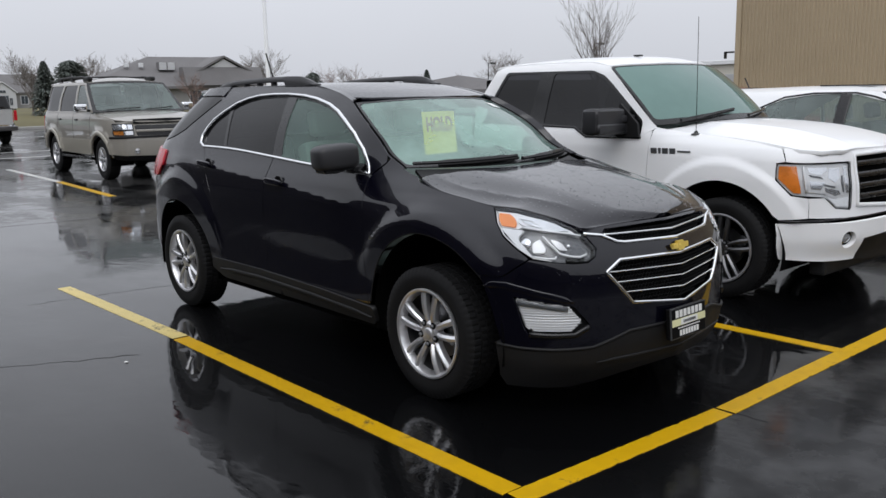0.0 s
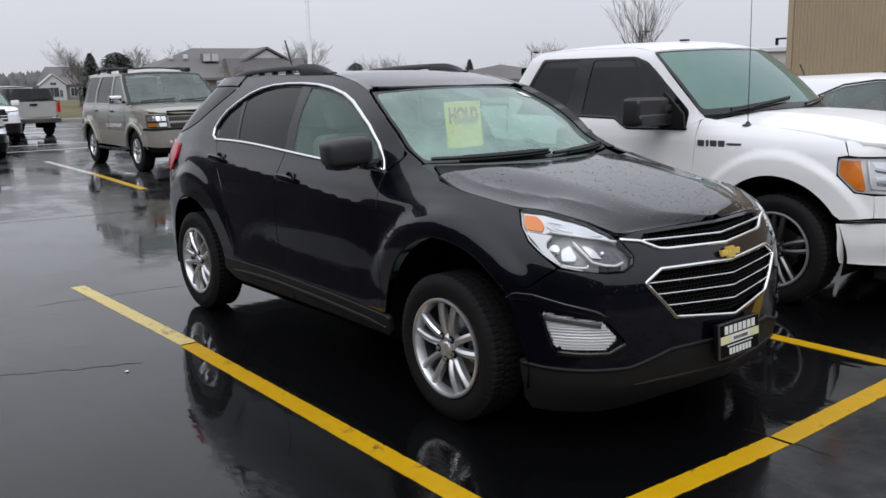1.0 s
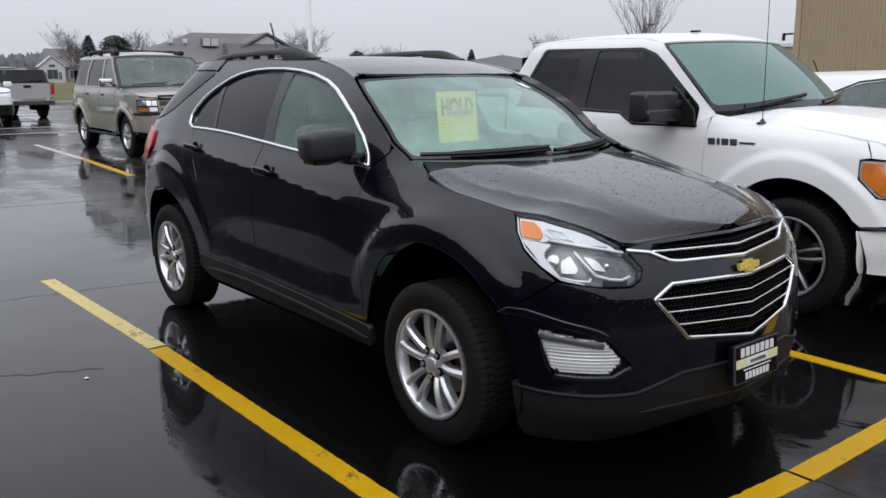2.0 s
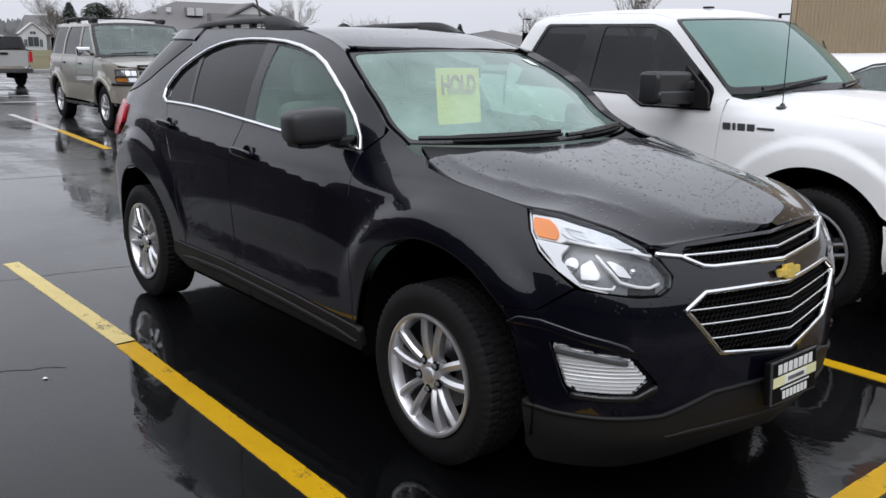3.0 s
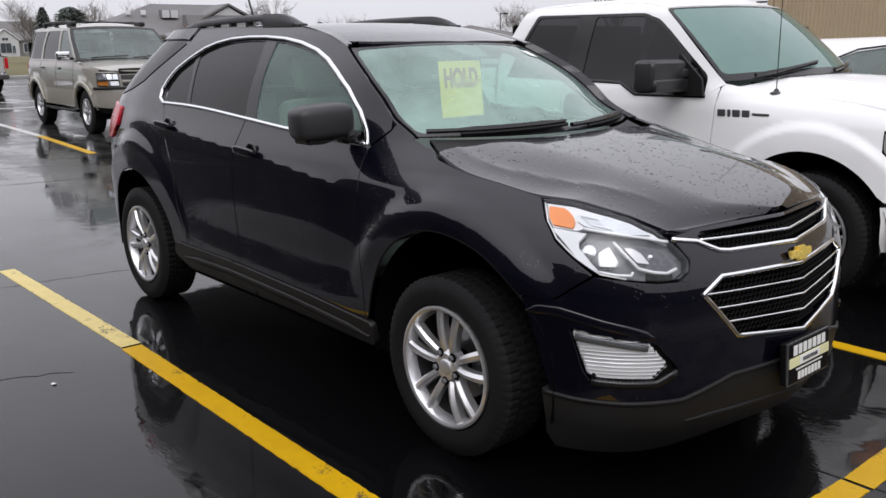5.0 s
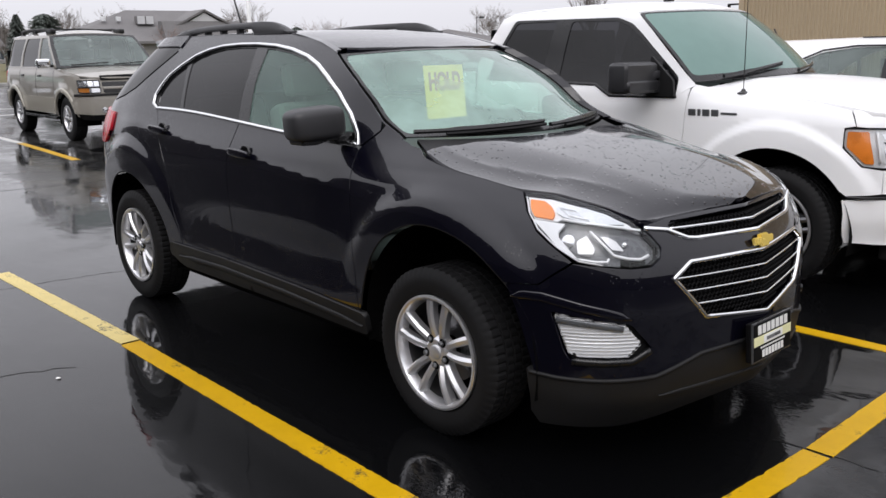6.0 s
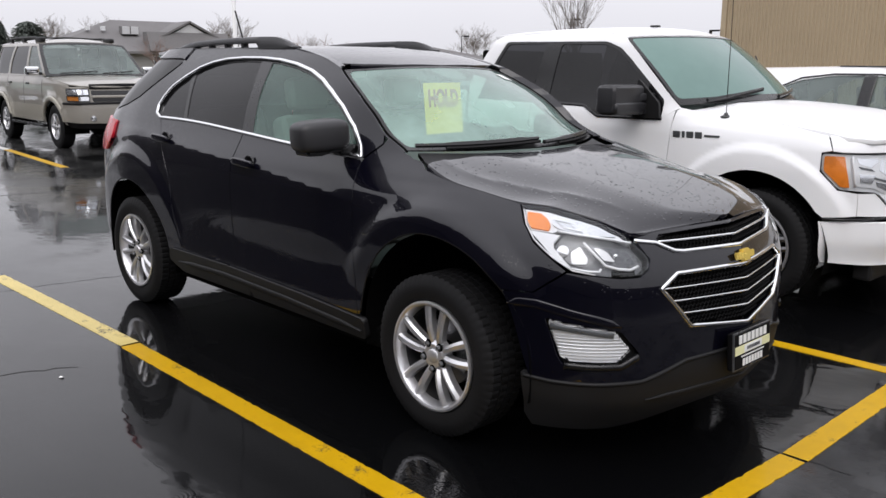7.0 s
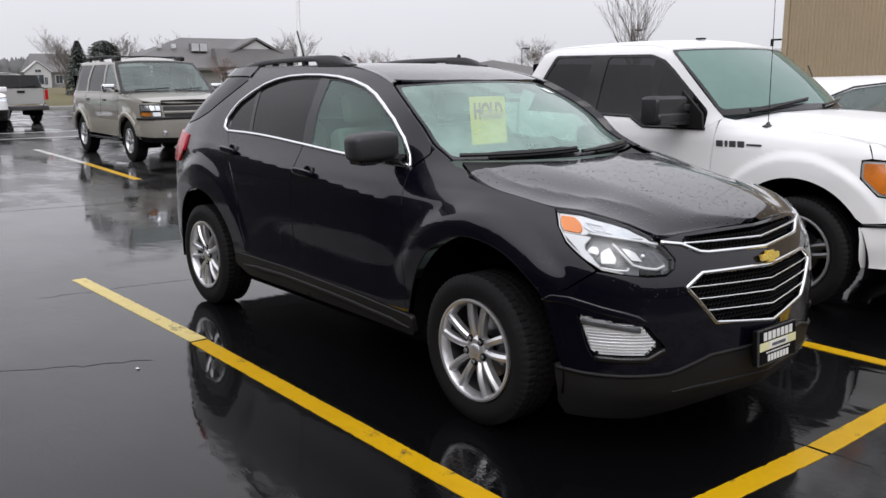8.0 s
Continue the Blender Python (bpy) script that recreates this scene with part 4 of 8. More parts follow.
    # sill cladding
    skin("sill_cladding", EQ, rounded([(0.955, 0.405), (0.47, 0.43), (-0.30, 0.452), (-0.93, 0.452), (-0.955, 0.38), (-0.80, 0.32), (0.95, 0.30)], 0.03), ST, M_PLASTIC, car, "dark grained plastic sill cladding", both=True, lift=0.012, depth=0.03)
    moulding("sill_rib", EQ, [(0.93, 0.345), (0.3, 0.378), (-0.3, 0.395), (-0.82, 0.385)], 0.03, 0.012, M_PLASTIC, car, both=True, lift=0.012, taper=True)
    bm = box(1.95, 1.60, 0.10, 0.02, at=pose(0, 0, 0.29))
    part("floor_pan", bm, M_VOID, car)

    # hood, roof, rear
    xe = float(EQ_HX[-1])
    right = [(1.238, -0.994), (1.52, -0.994), (1.67, -0.994), (1.85, -0.994), (2.0, -0.994), (2.1, -0.99), (2.18, -0.99), (xe - 0.012, -0.98), (xe - 0.006, 0.0)]
    back = [(1.30, 0.0), (1.285, 0.4), (1.25, 0.75), (1.225, 0.94)]
    hood_line = right + [(x, -s) for x, s in reversed(right[:-1])] + [(x, s) for x, s in reversed(back)] + [(x, -s) for x, s in back[1:]]
    hood = attach("hood", skin_mesh("hood", eq_hood, hood_line, 0.03, M_BEADED, depth=0.03), car)
    roof_r = [(0.385, -1.0), (0.20, -1.0), (-0.7, -1.0), (-1.38, -1.0), (-1.72, -0.96), (-1.82, -0.6), (-1.84, 0.0)]
    roof_line = [(0.541, 0.0), (0.507, -0.5), (0.449, -0.8), *roof_r, *[(x, -s) for x, s in reversed(roof_r[:-1])], (0.449, 0.8), (0.507, 0.5)]
    skin("roof", eq_roof, roof_line, 0.05, M_BEADED, car, depth=0.03)
    rear_half = [(-1.22, 1.572), (-1.42, 1.459), (-1.61, 1.345), (-1.80, 1.290), (-2.02, 1.256), (-2.4, 1.254), (EQ.u0, 1.254), (EQ.u0, 1.585), (-1.9, 1.585), (-1.5, 1.59), (-1.25, 1.588)]
    skin("rear_window", EQ, rear_half, 0.05, M_SHADE, car, "dark tinted wraparound rear glass", both=True, lift=-0.002, depth=0.01)
    moulding("rear_glass_seal", EQ, [(-1.215, 1.568), (-1.345, 1.503), (-1.42, 1.4625), (-1.55, 1.386), (-1.61, 1.3485), (-1.77, 1.295), (-1.95, 1.262)], 0.010, 0.003, M_VOID, car, both=True)
    spoiler = [(-1.19, 1.585), (-1.25, 1.593), (-1.6, 1.594), (EQ.u0, 1.594), (EQ.u0, 1.64), (-2.0, 1.645), (-1.4, 1.654), (-1.155, 1.655)]
    skin("spoiler", EQ, spoiler, 0.045, M_BLACK, car, both=True, lift=0.008, depth=0.05)
    skin("tailgate", EQ, [(-2.25, 1.25), (EQ.u0, 1.25), (EQ.u0, 0.72), (-2.07, 0.72), (-2.07, 0.95), (-2.25, 0.98)], 0.05, M_BLACK, car, both=True)
    skin("rear_bumper", EQ, [(-1.935, 0.71), (-2.08, 0.71), (EQ.u0, 0.71), (EQ.u0, 0.28), (-2.05, 0.28), (-1.93, 0.40)], 0.05, M_BLACK, car, both=True)
    skin("tail_lamp", EQ, rounded([(-1.800, 1.188), (-1.775, 1.08), (-1.88, 0.985), (-2.24, 0.985), (-2.24, 1.20)], 0.02), 0.03, M_REDLENS, car, "red tail lamp", both=True, lift=0.014, depth=0.04)

    # windows
    fg = [(0.805, 1.156), (0.785, 1.192), (0.716, 1.270), (0.60, 1.356), (0.474, 1.424), (0.355, 1.478), (0.23, 1.517), (0.06, 1.551), (-0.105, 1.571), (-0.187, 1.577), (-0.145, 1.40), (-0.085, 1.207), (0.217, 1.188)]
    rg = [(-0.305, 1.583), (-0.49, 1.584), (-0.66, 1.576), (-0.79, 1.558), (-0.905, 1.526), (-0.945, 1.507), (-0.885, 1.38), (-0.825, 1.251), (-0.712, 1.243), (-0.186, 1.212), (-0.219, 1.322), (-0.242, 1.44)]
    qg = [(-0.980, 1.490), (-1.015, 1.473), (-1.105, 1.416), (-1.162, 1.356), (-1.184, 1.306), (-1.168, 1.275), (-1.10, 1.252), (-0.858, 1.250), (-0.915, 1.38)]
    frame_out = dlo_top + [(x, z + 0.001) for x, z in belt_pts]
    skin("window_frame", EQ, frame_out, 0.05, M_TRIM, car, "satin black window frames and pillar", both=True, holes=(fg, rg, qg), lift=-0.008, depth=0.02)
    for poly, m, lab in ((fg, M_SIDEGLASS, "green-tinted front door glass"), (rg, M_SHADE, "dark privacy glass"), (qg, M_SHADE, "dark quarter glass")):
        skin("window", EQ, poly, 0.05, m, car, lab, both=True, lift=-0.013, depth=0.0)
    chrome_line = dlo_top + [(x, z) for x, z in belt_pts]
    moulding("chrome_trim", EQ, chrome_line, 0.021, 0.009, M_CHROME, car, "bright chrome window surround", closed=True, both=True, lift=0.0)
    ws = [(0.02, -0.985), (0.25, -0.985), (0.5, -0.985), (0.75, -0.985), (0.985, -0.985), (0.985, 0.985), (0.75, 0.985), (0.5, 0.985), (0.25, 0.985), (0.02, 0.985)]
    ws_in = rounded([(0.055, -0.965), (0.965, -0.96), (0.965, 0.96), (0.055, 0.965)], 0.05)
    skin("pillar_cover", eq_pillar, [(0.0, 0.0), (1.0, 0.0), (1.9, 0.0), (1.9, 1.0), (1.0, 1.0), (0.0, 1.0)], 0.03, M_BLACK, car, depth=0.008, both=True)
    for sg in (-1, 1):
        P = eq_windshield(np.linspace(0.0, 1.0, 24), np.full(24, sg * 0.992))
        part("windshield_seal", tube([tuple(p) for p in P], 0.006, 6), M_VOID, car, smoothed=True)
    skin("sensor_housing", eq_windshield, rounded([(0.965, -0.20), (0.965, 0.13), (0.83, 0.10), (0.80, 0.04), (0.80, -0.06), (0.84, -0.13)], 0.03), 0.04, M_SENSOR, car, "dark sensor patch at the top of the windshield", lift=-0.010, depth=0.002)
    skin("sticker", eq_windshield, [(0.90, 0.64), (0.90, 0.76), (0.83, 0.76), (0.83, 0.64)], 0.04, M_PAPER, car, "white paper sticker on the glass", lift=0.001, depth=0.001)
    skin("windshield_frit", eq_windshield, ws, 0.06, M_TRIM, car, "black border of the windshield", holes=(ws_in,), depth=0.006, lift=-0.001)
    skin("windshield", eq_windshield, ws_in, 0.08, M_GLASS, car, "pale green windshield", lift=-0.003, depth=0.0)
    def cowl(t, s):
        t = np.asarray(t, float)
        a, b = eq_windshield(0 * t - 0.0, s * 0.96), eq_hood(np.full_like(t, 1.30), s)
        return a + (b - a) * t[:, None] - np.array([0, 0, 1.0]) * (0.018 * np.sin(np.pi * np.clip(t, 0, 1)) + 0.006)[:, None]
    skin("cowl", cowl, [(0.0, -0.97), (1.0, -0.95), (1.0, 0.95), (0.0, 0.97)], 0.08, M_PLASTIC, car, depth=0.02)
    for y0, y1, xb, xt in ((-0.66, 0.0, 1.20, 1.235), (0.02, 0.62, 1.25, 1.185)):
        ww = [eq_windshield(np.array([0.035 + 0.035 * t]), np.array([(y0 + (y1 - y0) * t) / 0.70]))[0] for t in np.linspace(0, 1, 12)]
        bm = tube([Vector(p) + Vector((0.01, 0, 0.016)) for p in ww], [0.011] * 3 + [0.016] * 7 + [0.010] * 2, 6)
        wiper = part("wiper", bm, M_TRIM, car, smoothed=True)
        bl = tube([Vector(p) + Vector((0.024, 0, 0.002)) for p in ww[2:]], 0.008, 5)
        part("wiper_blade", bl, M_RUBBER, wiper)

    # nose
    bumper_half = [(1.93, 0.395), (1.895, 0.50), (1.86, 0.62), (1.828, 0.714), (1.957, 0.722), (2.007, 0.756), (2.092, 0.806), (2.19, 0.797), (2.30, 0.786), (2.382, 0.787), (2.428, 0.812), (2.443, 0.85), (2.405, 0.900),
                   (2.392, 0.925), (2.50, 0.940), (2.70, 0.946), (U1, 0.948)]
    low_edge = [(U1, 0.425), (2.86, 0.432), (2.60, 0.430), (2.50, 0.405), (2.39, 0.376), (2.20, 0.372), (2.02, 0.372)]
    outline = bumper_half + [(2 * U1 - u, z) for u, z in reversed(bumper_half[:-1])] + [(2 * U1 - u, z) for u, z in reversed(low_edge[1:])] + low_edge
    lg = [(2.470, 0.736), (2.561, 0.786), (U1, 0.780)]
    lg_low = [(U1, 0.535), (2.619, 0.574)]
    lower_grille = lg + [(2 * U1 - u, z) for u, z in reversed(lg[:-1])] + [(2 * U1 - 2.619, 0.574), *lg_low]
    ug = [(2.498, 0.918), (2.52, 0.932), (U1, 0.940)]
    ug_low = [(U1, 0.857), (2.60, 0.866), (2.535, 0.888)]
    upper_grille = ug + [(2 * U1 - u, z) for u, z in reversed(ug[:-1])] + [(2 * U1 - u, z) for u, z in reversed(ug_low[1:])] + ug_low
    fog = rounded([(1.993, 0.632), (2.284, 0.590), (2.375, 0.488), (2.297, 0.438), (2.078, 0.440), (2.045, 0.479)], 0.02)
    fog_m = [(2 * U1 - u, z) for u, z in fog][::-1]
    skin("front_bumper", EQ, outline, 0.03, M_BLACK, car, holes=(lower_grille, upper_grille, fog, fog_m), depth=0.02)
    moulding("bumper_crease", EQ, [(1.842, 0.668), (1.90, 0.680), (1.966, 0.681), (2.035, 0.666), (2.10, 0.651), (2.19, 0.633), (2.285, 0.606)], 0.034, 0.006, M_BLACK, car, both=True, lift=-0.002, taper=True)
    moulding("fog_bezel", EQ, [(2.075, 0.447), (2.18, 0.444), (2.295, 0.446), (2.365, 0.484)], 0.026, 0.012, M_TRIM, car, both=True, lift=-0.004)
    val = [(1.90, 0.395), (2.02, 0.368), (2.20, 0.368), (2.39, 0.372), (2.50, 0.401), (2.60, 0.426), (2.86, 0.428), (U1, 0.421)]
    val_low = [(U1, 0.235), (2.6, 0.205), (2.3, 0.165), (1.98, 0.165), (1.93, 0.22)]
    valance = val + [(2 * U1 - u, z) for u, z in reversed(val[:-1])] + [(2 * U1 - u, z) for u, z in reversed(val_low[1:])] + val_low
    skin("front_valance", EQ, valance, 0.04, M_PLASTIC, car, "matt dark plastic lower bumper", lift=0.004, depth=0.04)
    moulding("valance_edge", EQ, [(2.41, 0.300), (2.69, 0.300), (U1, 0.30), (2 * U1 - 2.69, 0.300), (2 * U1 - 2.41, 0.300)], 0.02, 0.006, M_PLASTIC, car, lift=0.004, taper=True)
    moulding("valance_lip", EQ, [(1.91, 0.385), (2.02, 0.378), (2.20, 0.376), (2.39, 0.380), (2.50, 0.408), (2.60, 0.434), (2.86, 0.438), (U1, 0.432), (2 * U1 - 2.86, 0.438), (2 * U1 - 2.60, 0.434), (2 * U1 - 2.50, 0.408), (2 * U1 - 2.39, 0.38), (2 * U1 - 2.2, 0.376), (2 * U1 - 2.02, 0.378)], 0.016, 0.010, M_PLASTIC, car, lift=0.0)
    for nm, poly, in (("grille_back", lower_grille), ("grille_back", upper_grille)):
        skin(nm, EQ, poly, 0.05, M_VOID, car, lift=-0.045, depth=0.0)

    def mesh_rows(poly, z0, z1, rows):
        """A lattice of short slanted ribs behind the bars."""
        bm = bmesh.new()
        q = np.array(poly)
        for r in range(rows):
            z = z0 + (z1 - z0) * (r + 0.5) / rows
            for i in range(46):
                u = q[:, 0].min() + (i + 0.5 * (r % 2)) * 0.0225
                pts = np.array([(u, z - 0.011), (u + 0.012, z), (u + 0.024, z - 0.011)])
                if inside(poly, pts).all():
                    P, N = on_surface(EQ, [tuple(p) for p in pts], 0.05, -0.022)
                    tube([tuple(p) for p in P], 0.0035, 4, bm)
        return bm
    part("grille_lattice", mesh_rows(lower_grille, 0.54, 0.785, 14), M_LATTICE, car)
    part("grille_lattice", mesh_rows(upper_grille, 0.86, 0.935, 5), M_LATTICE, car)
    moulding("grille_surround", EQ, lower_grille, 0.0175, 0.011, M_CHROME, car, "chrome surround of the lower grille", closed=True, lift=-0.004)
    for zl, zc, ul in ((0.735, 0.722, 2.485), (0.683, 0.668, 2.52), (0.630, 0.610, 2.565)):
        moulding("grille_bar", EQ, [(ul, zl), (U1, zc), (2 * U1 - ul, zl)], 0.0072, 0.008, M_CHROME, car, "chrome grille bar", lift=-0.010)
    moulding("grille_bar", EQ, [(2.505, 0.907), (U1, 0.897), (2 * U1 - 2.505, 0.907)], 0.010, 0.010, M_CHROME, car, "chrome grille bar", lift=-0.008)
    brow = [(2.385, 0.917), (2.486, 0.904), (2.535, 0.884), (2.575, 0.868), (2.62, 0.862), (U1, 0.854)]
    moulding("nose_trim", EQ, brow + [(2 * U1 - u, z) for u, z in reversed(brow[:-1])], 0.016, 0.009, M_CHROME, car, "chrome strip joining the headlights")
    c = EQ(np.array([U1]), np.array([0.812]))[0]
    bow = prism([(-0.098, -0.020), (-0.044, -0.020), (-0.036, -0.036), (0.044, -0.036), (0.040, -0.020), (0.090, -0.020), (0.100, 0.020), (0.044, 0.020), (0.036, 0.036), (-0.044, 0.036), (-0.040, 0.020), (-0.108, 0.020)], 0.0, 0.02, axis="x", bevel=0.004)
    bmesh.ops.scale(bow, vec=(1, 0.68, 0.72), verts=bow.verts)
    part("emblem", bow, M_GOLD, car, "gold cross-shaped emblem", at=pose(c[0] - 0.004, 0, c[2], 0, -12, 0))

    # headlights and fog lamps
    hl = [(1.905, 1.024), (1.97, 1.026), (2.043, 1.022), (2.164, 1.003), (2.256, 0.980), (2.331, 0.946), (2.392, 0.896), (2.432, 0.849), (2.420, 0.818), (2.377, 0.796), (2.297, 0.795), (2.19, 0.806), (2.101, 0.822), (2.032, 0.857), (1.95, 0.912), (1.906, 0.972)]
    amber = rounded([(1.924, 1.010), (1.996, 1.008), (2.024, 0.992), (2.032, 0.973), (2.016, 0.953), (1.932, 0.958), (1.918, 0.981)], 0.008)
    drl = rounded([(2.046, 0.993), (2.175, 0.992), (2.255, 0.972), (2.318, 0.938), (2.222, 0.941), (2.072, 0.962), (2.040, 0.975)], 0.008)
    top_band = [(1.915, 1.020), (2.043, 1.017), (2.164, 0.998), (2.256, 0.975), (2.331, 0.941), (2.375, 0.905), (2.320, 0.928), (2.250, 0.950), (2.06, 0.958), (2.03, 0.950), (1.93, 0.953), (1.912, 0.98)]
    chrome_wing = [(1.924, 0.948), (2.068, 0.940), (2.038, 0.913), (2.038, 0.897), (2.075, 0.860), (2.112, 0.822), (2.034, 0.862), (1.992, 0.899)]
    pods = ([(2.040, 0.908), (2.074, 0.930), (2.157, 0.917), (2.184, 0.860), (2.158, 0.832), (2.112, 0.837), (2.076, 0.861)],
            [(2.190, 0.912), (2.30, 0.902), (2.36, 0.880), (2.385, 0.845), (2.335, 0.828), (2.262, 0.834), (2.222, 0.868)])
    bright = ([(2.112, 0.884), (2.152, 0.905), (2.181, 0.861), (2.171, 0.842), (2.112, 0.841)], [(2.206, 0.903), (2.236, 0.899), (2.266, 0.884), (2.292, 0.850), (2.246, 0.856), (2.222, 0.884)])
    for mir in (False, True):
        lamp = attach("headlight", skin_mesh("headlight", EQ, hl, 0.03, M_LAMPGREY, lift=-0.038, depth=0.02, mirror=mir), car, "clear headlight with an amber corner")
        for nm, poly, m, lf in (("lamp_band", top_band, M_LAMPCHROME, -0.018), ("amber_marker", amber, M_AMBER, -0.010), ("daylight_strip", drl, M_DRL, -0.010), ("reflector_wing", chrome_wing, M_LAMPCHROME, -0.010)):
            attach(nm, skin_mesh(nm, EQ, poly, 0.02, m, lift=lf, depth=0.014, mirror=mir), lamp)
        for k in range(7):
            P, N = on_surface(EQ, [(2.062 + 0.010 * k, 0.9885 - 0.001 * k), (2.10 + 0.012 * k, 0.963 - 0.002 * k), (2.20 + 0.014 * k, 0.945 - 0.0025 * k)][:2], 0.02, -0.009)
            attach("flute", strip_mesh("flute", P, N, 0.004, 0.003, M_CHROME, mirror=mir), lamp)
        for pod, glow, (uc, zc, r) in zip(pods, bright, ((2.078, 0.886, 0.026), (2.30, 0.872, 0.012))):
            attach("pod", skin_mesh("pod", EQ, rounded(pod, 0.010), 0.02, M_LAMPBEZEL, lift=-0.026, depth=0.010, mirror=mir), lamp)
            attach("reflector", skin_mesh("reflector", EQ, rounded(glow, 0.006), 0.02, M_LAMPCHROME, lift=-0.012, depth=0.008, mirror=mir), lamp)
            P, N = on_surface(EQ, [(uc, zc), (uc + 0.01, zc)], 0.1, -0.016)
            q = Vector(N[0]).to_track_quat("Z", "Y").to_matrix().to_4x4()
            bulb = lathe([(0.0, 0.008), (r * 0.55, 0.006), (r * 0.9, 0.001), (r * 1.0, -0.006), (0.0, -0.012)], 26, axis="z")
            bmesh.ops.transform(bulb, matrix=Matrix.Translation(Vector(P[0])) @ q, verts=bulb.verts)
            if mir:
                bmesh.ops.scale(bulb, vec=(1, -1, 1), verts=bulb.verts)
            part("projector", bulb, M_REFLECT, lamp, smoothed=True)
        for line, w in (([(2.060, 0.953), (2.184, 0.941), (2.29, 0.928), (2.372, 0.913)], 0.010), ([(2.109, 0.823), (2.171, 0.815), (2.218, 0.814), (2.226, 0.826)], 0.010),
                        ([(2.168, 0.917), (2.222, 0.864), (2.246, 0.836), (2.297, 0.823), (2.346, 0.818), (2.384, 0.830)], 0.011), ([(1.909, 1.015), (1.912, 0.965), (1.950, 0.916), (2.034, 0.860), (2.112, 0.816), (2.20, 0.803)], 0.006)):
            P, N = on_surface(EQ, line, 0.02, -0.008)
            attach("lamp_strip", strip_mesh("lamp_strip", P, N, w, 0.006, M_LAMPCHROME, mirror=mir), lamp)
        attach("lens", skin_mesh("lens", EQ, hl, 0.035, M_CLEAR, lift=0.003, depth=0.02, mirror=mir), lamp)
        fl = [(2.010, 0.616), (2.262, 0.581), (2.325, 0.512), (2.279, 0.468), (2.097, 0.468), (2.060, 0.483)]
        fogl = attach("fog_lamp", skin_mesh("fog_lamp", EQ, fog, 0.03, M_PLASTIC, lift=-0.03, depth=0.0, mirror=mir), car, "clear ribbed fog lamp in a black surround")
        attach("reflector", skin_mesh("reflector", fluted(EQ, 0.0125, 0.005), fl, 0.0045, M_LAMPCHROME, lift=-0.008, depth=0.012, mirror=mir), fogl)
        P, N = on_surface(EQ, [(2.016, 0.600), (2.14, 0.588), (2.258, 0.571)], 0.03, -0.004)
        attach("fog_visor", strip_mesh("fog_visor", P, N, 0.022, 0.006, M_LAMPGREY, mirror=mir), fogl)
        attach("lens", skin_mesh("lens", EQ, fl, 0.04, M_CLEAR, lift=0.004, depth=0.01, mirror=mir), fogl)

    # dealer plate: plain bars stand in for the names
    plate = attach("front_plate", None, car, "black and cream dealer plate with white bars", pose(2.412, 0, 0.435, 0, -4, 0))
    part("bracket", box(0.022, 0.315, 0.155, 0.006, at=pose(-0.012, 0, 0)), M_LATTICE, plate)
    part("plate_frame", box(0.008, 0.312, 0.160, 0.003, at=pose(0.003, 0, 0)), M_LAMPBEZEL, plate)
    part("panel", box(0.006, 0.298, 0.146, 0.001, at=pose(0.006, 0, 0)), M_LATTICE, plate)
    part("band", box(0.003, 0.298, 0.036, 0.0006, at=pose(0.0095, 0, 0.004)), M_CREAM, plate, "cream band")
    part("band_panel", box(0.003, 0.15, 0.032, 0.0006, at=pose(0.0110, 0.0, 0.004)), M_PAPER, plate)
    for z, n, wide, high in ((0.047, 7, 0.246, 0.036), (0.004, 9, 0.112, 0.014), (-0.026, 12, 0.200, 0.006), (-0.052, 7, 0.176, 0.029)):
        for k in range(n):
            bar = box(0.003, wide / n * 0.72, high, 0.0005, at=pose(0.0095 if n != 9 else 0.0125, wide * ((k + 0.5) / n - 0.5), z))
            part("bar", bar, M_PAPER if n != 9 else M_LAMPGREY, plate)

    # mirrors
    for sg in (-1, 1):
        mir = attach("side_mirror", None, car, "black side mirror", pose(0.735, -0.965, 1.245) if sg < 0 else pose(0.56, 0.94, 1.20))
        out = rounded([(-0.115, -0.075), (0.10, -0.062), (0.118, 0.03), (0.10, 0.066), (-0.09, 0.078), (-0.122, 0.04)], 0.05)
        part("mirror_cap", superquad(0.084, 0.130, 0.073, 0.46, at=pose(0.004, 0, 0.002, -4 * sg, 0, 8 * sg)), M_RAIL, mir, smoothed=True, sharp=80)
        part("mirror_glass", prism([(sg * a * 0.84, b * 0.8) for a, b in out], -0.068, -0.060, axis="x"), M_CHROME, mir)
        part("mirror_base", prism(rounded([(sg * 0.02, -0.088), (sg * 0.10, -0.086), (sg * 0.108, -0.058), (sg * -0.10, -0.062)], 0.012), -0.05, 0.055, axis="x", bevel=0.01), M_TRIM, mir)
        part("mirror_arm", box(0.07, 0.12, 0.05, 0.015, at=pose(0.02, -sg * 0.14, -0.07)), M_TRIM, mir)

    # roof rails, aerial
    for sg in (-1, 1):
        rail = attach("roof_rail", None, car, "dark grey roof rail")
        top = [(-1.40, 1.655), (-1.30, 1.682), (-1.12, 1.702), (-0.8, 1.714), (-0.45, 1.718), (-0.28, 1.716), (-0.18, 1.700), (-0.06, 1.660)]
        ox = pchip(top)
        xs = np.linspace(-1.40, -0.06, 40)
        bm = bmesh.new()
        rings = []
        for x in xs:
            zt, zb = float(ox(x)), 1.645
            thin = 0.036 + 0.05 * (1 - smooth(-1.24, -1.18, x)) + 0.06 * smooth(-0.44, -0.38, x)
            zb = max(zb, zt - thin - 0.0)
            ring = []
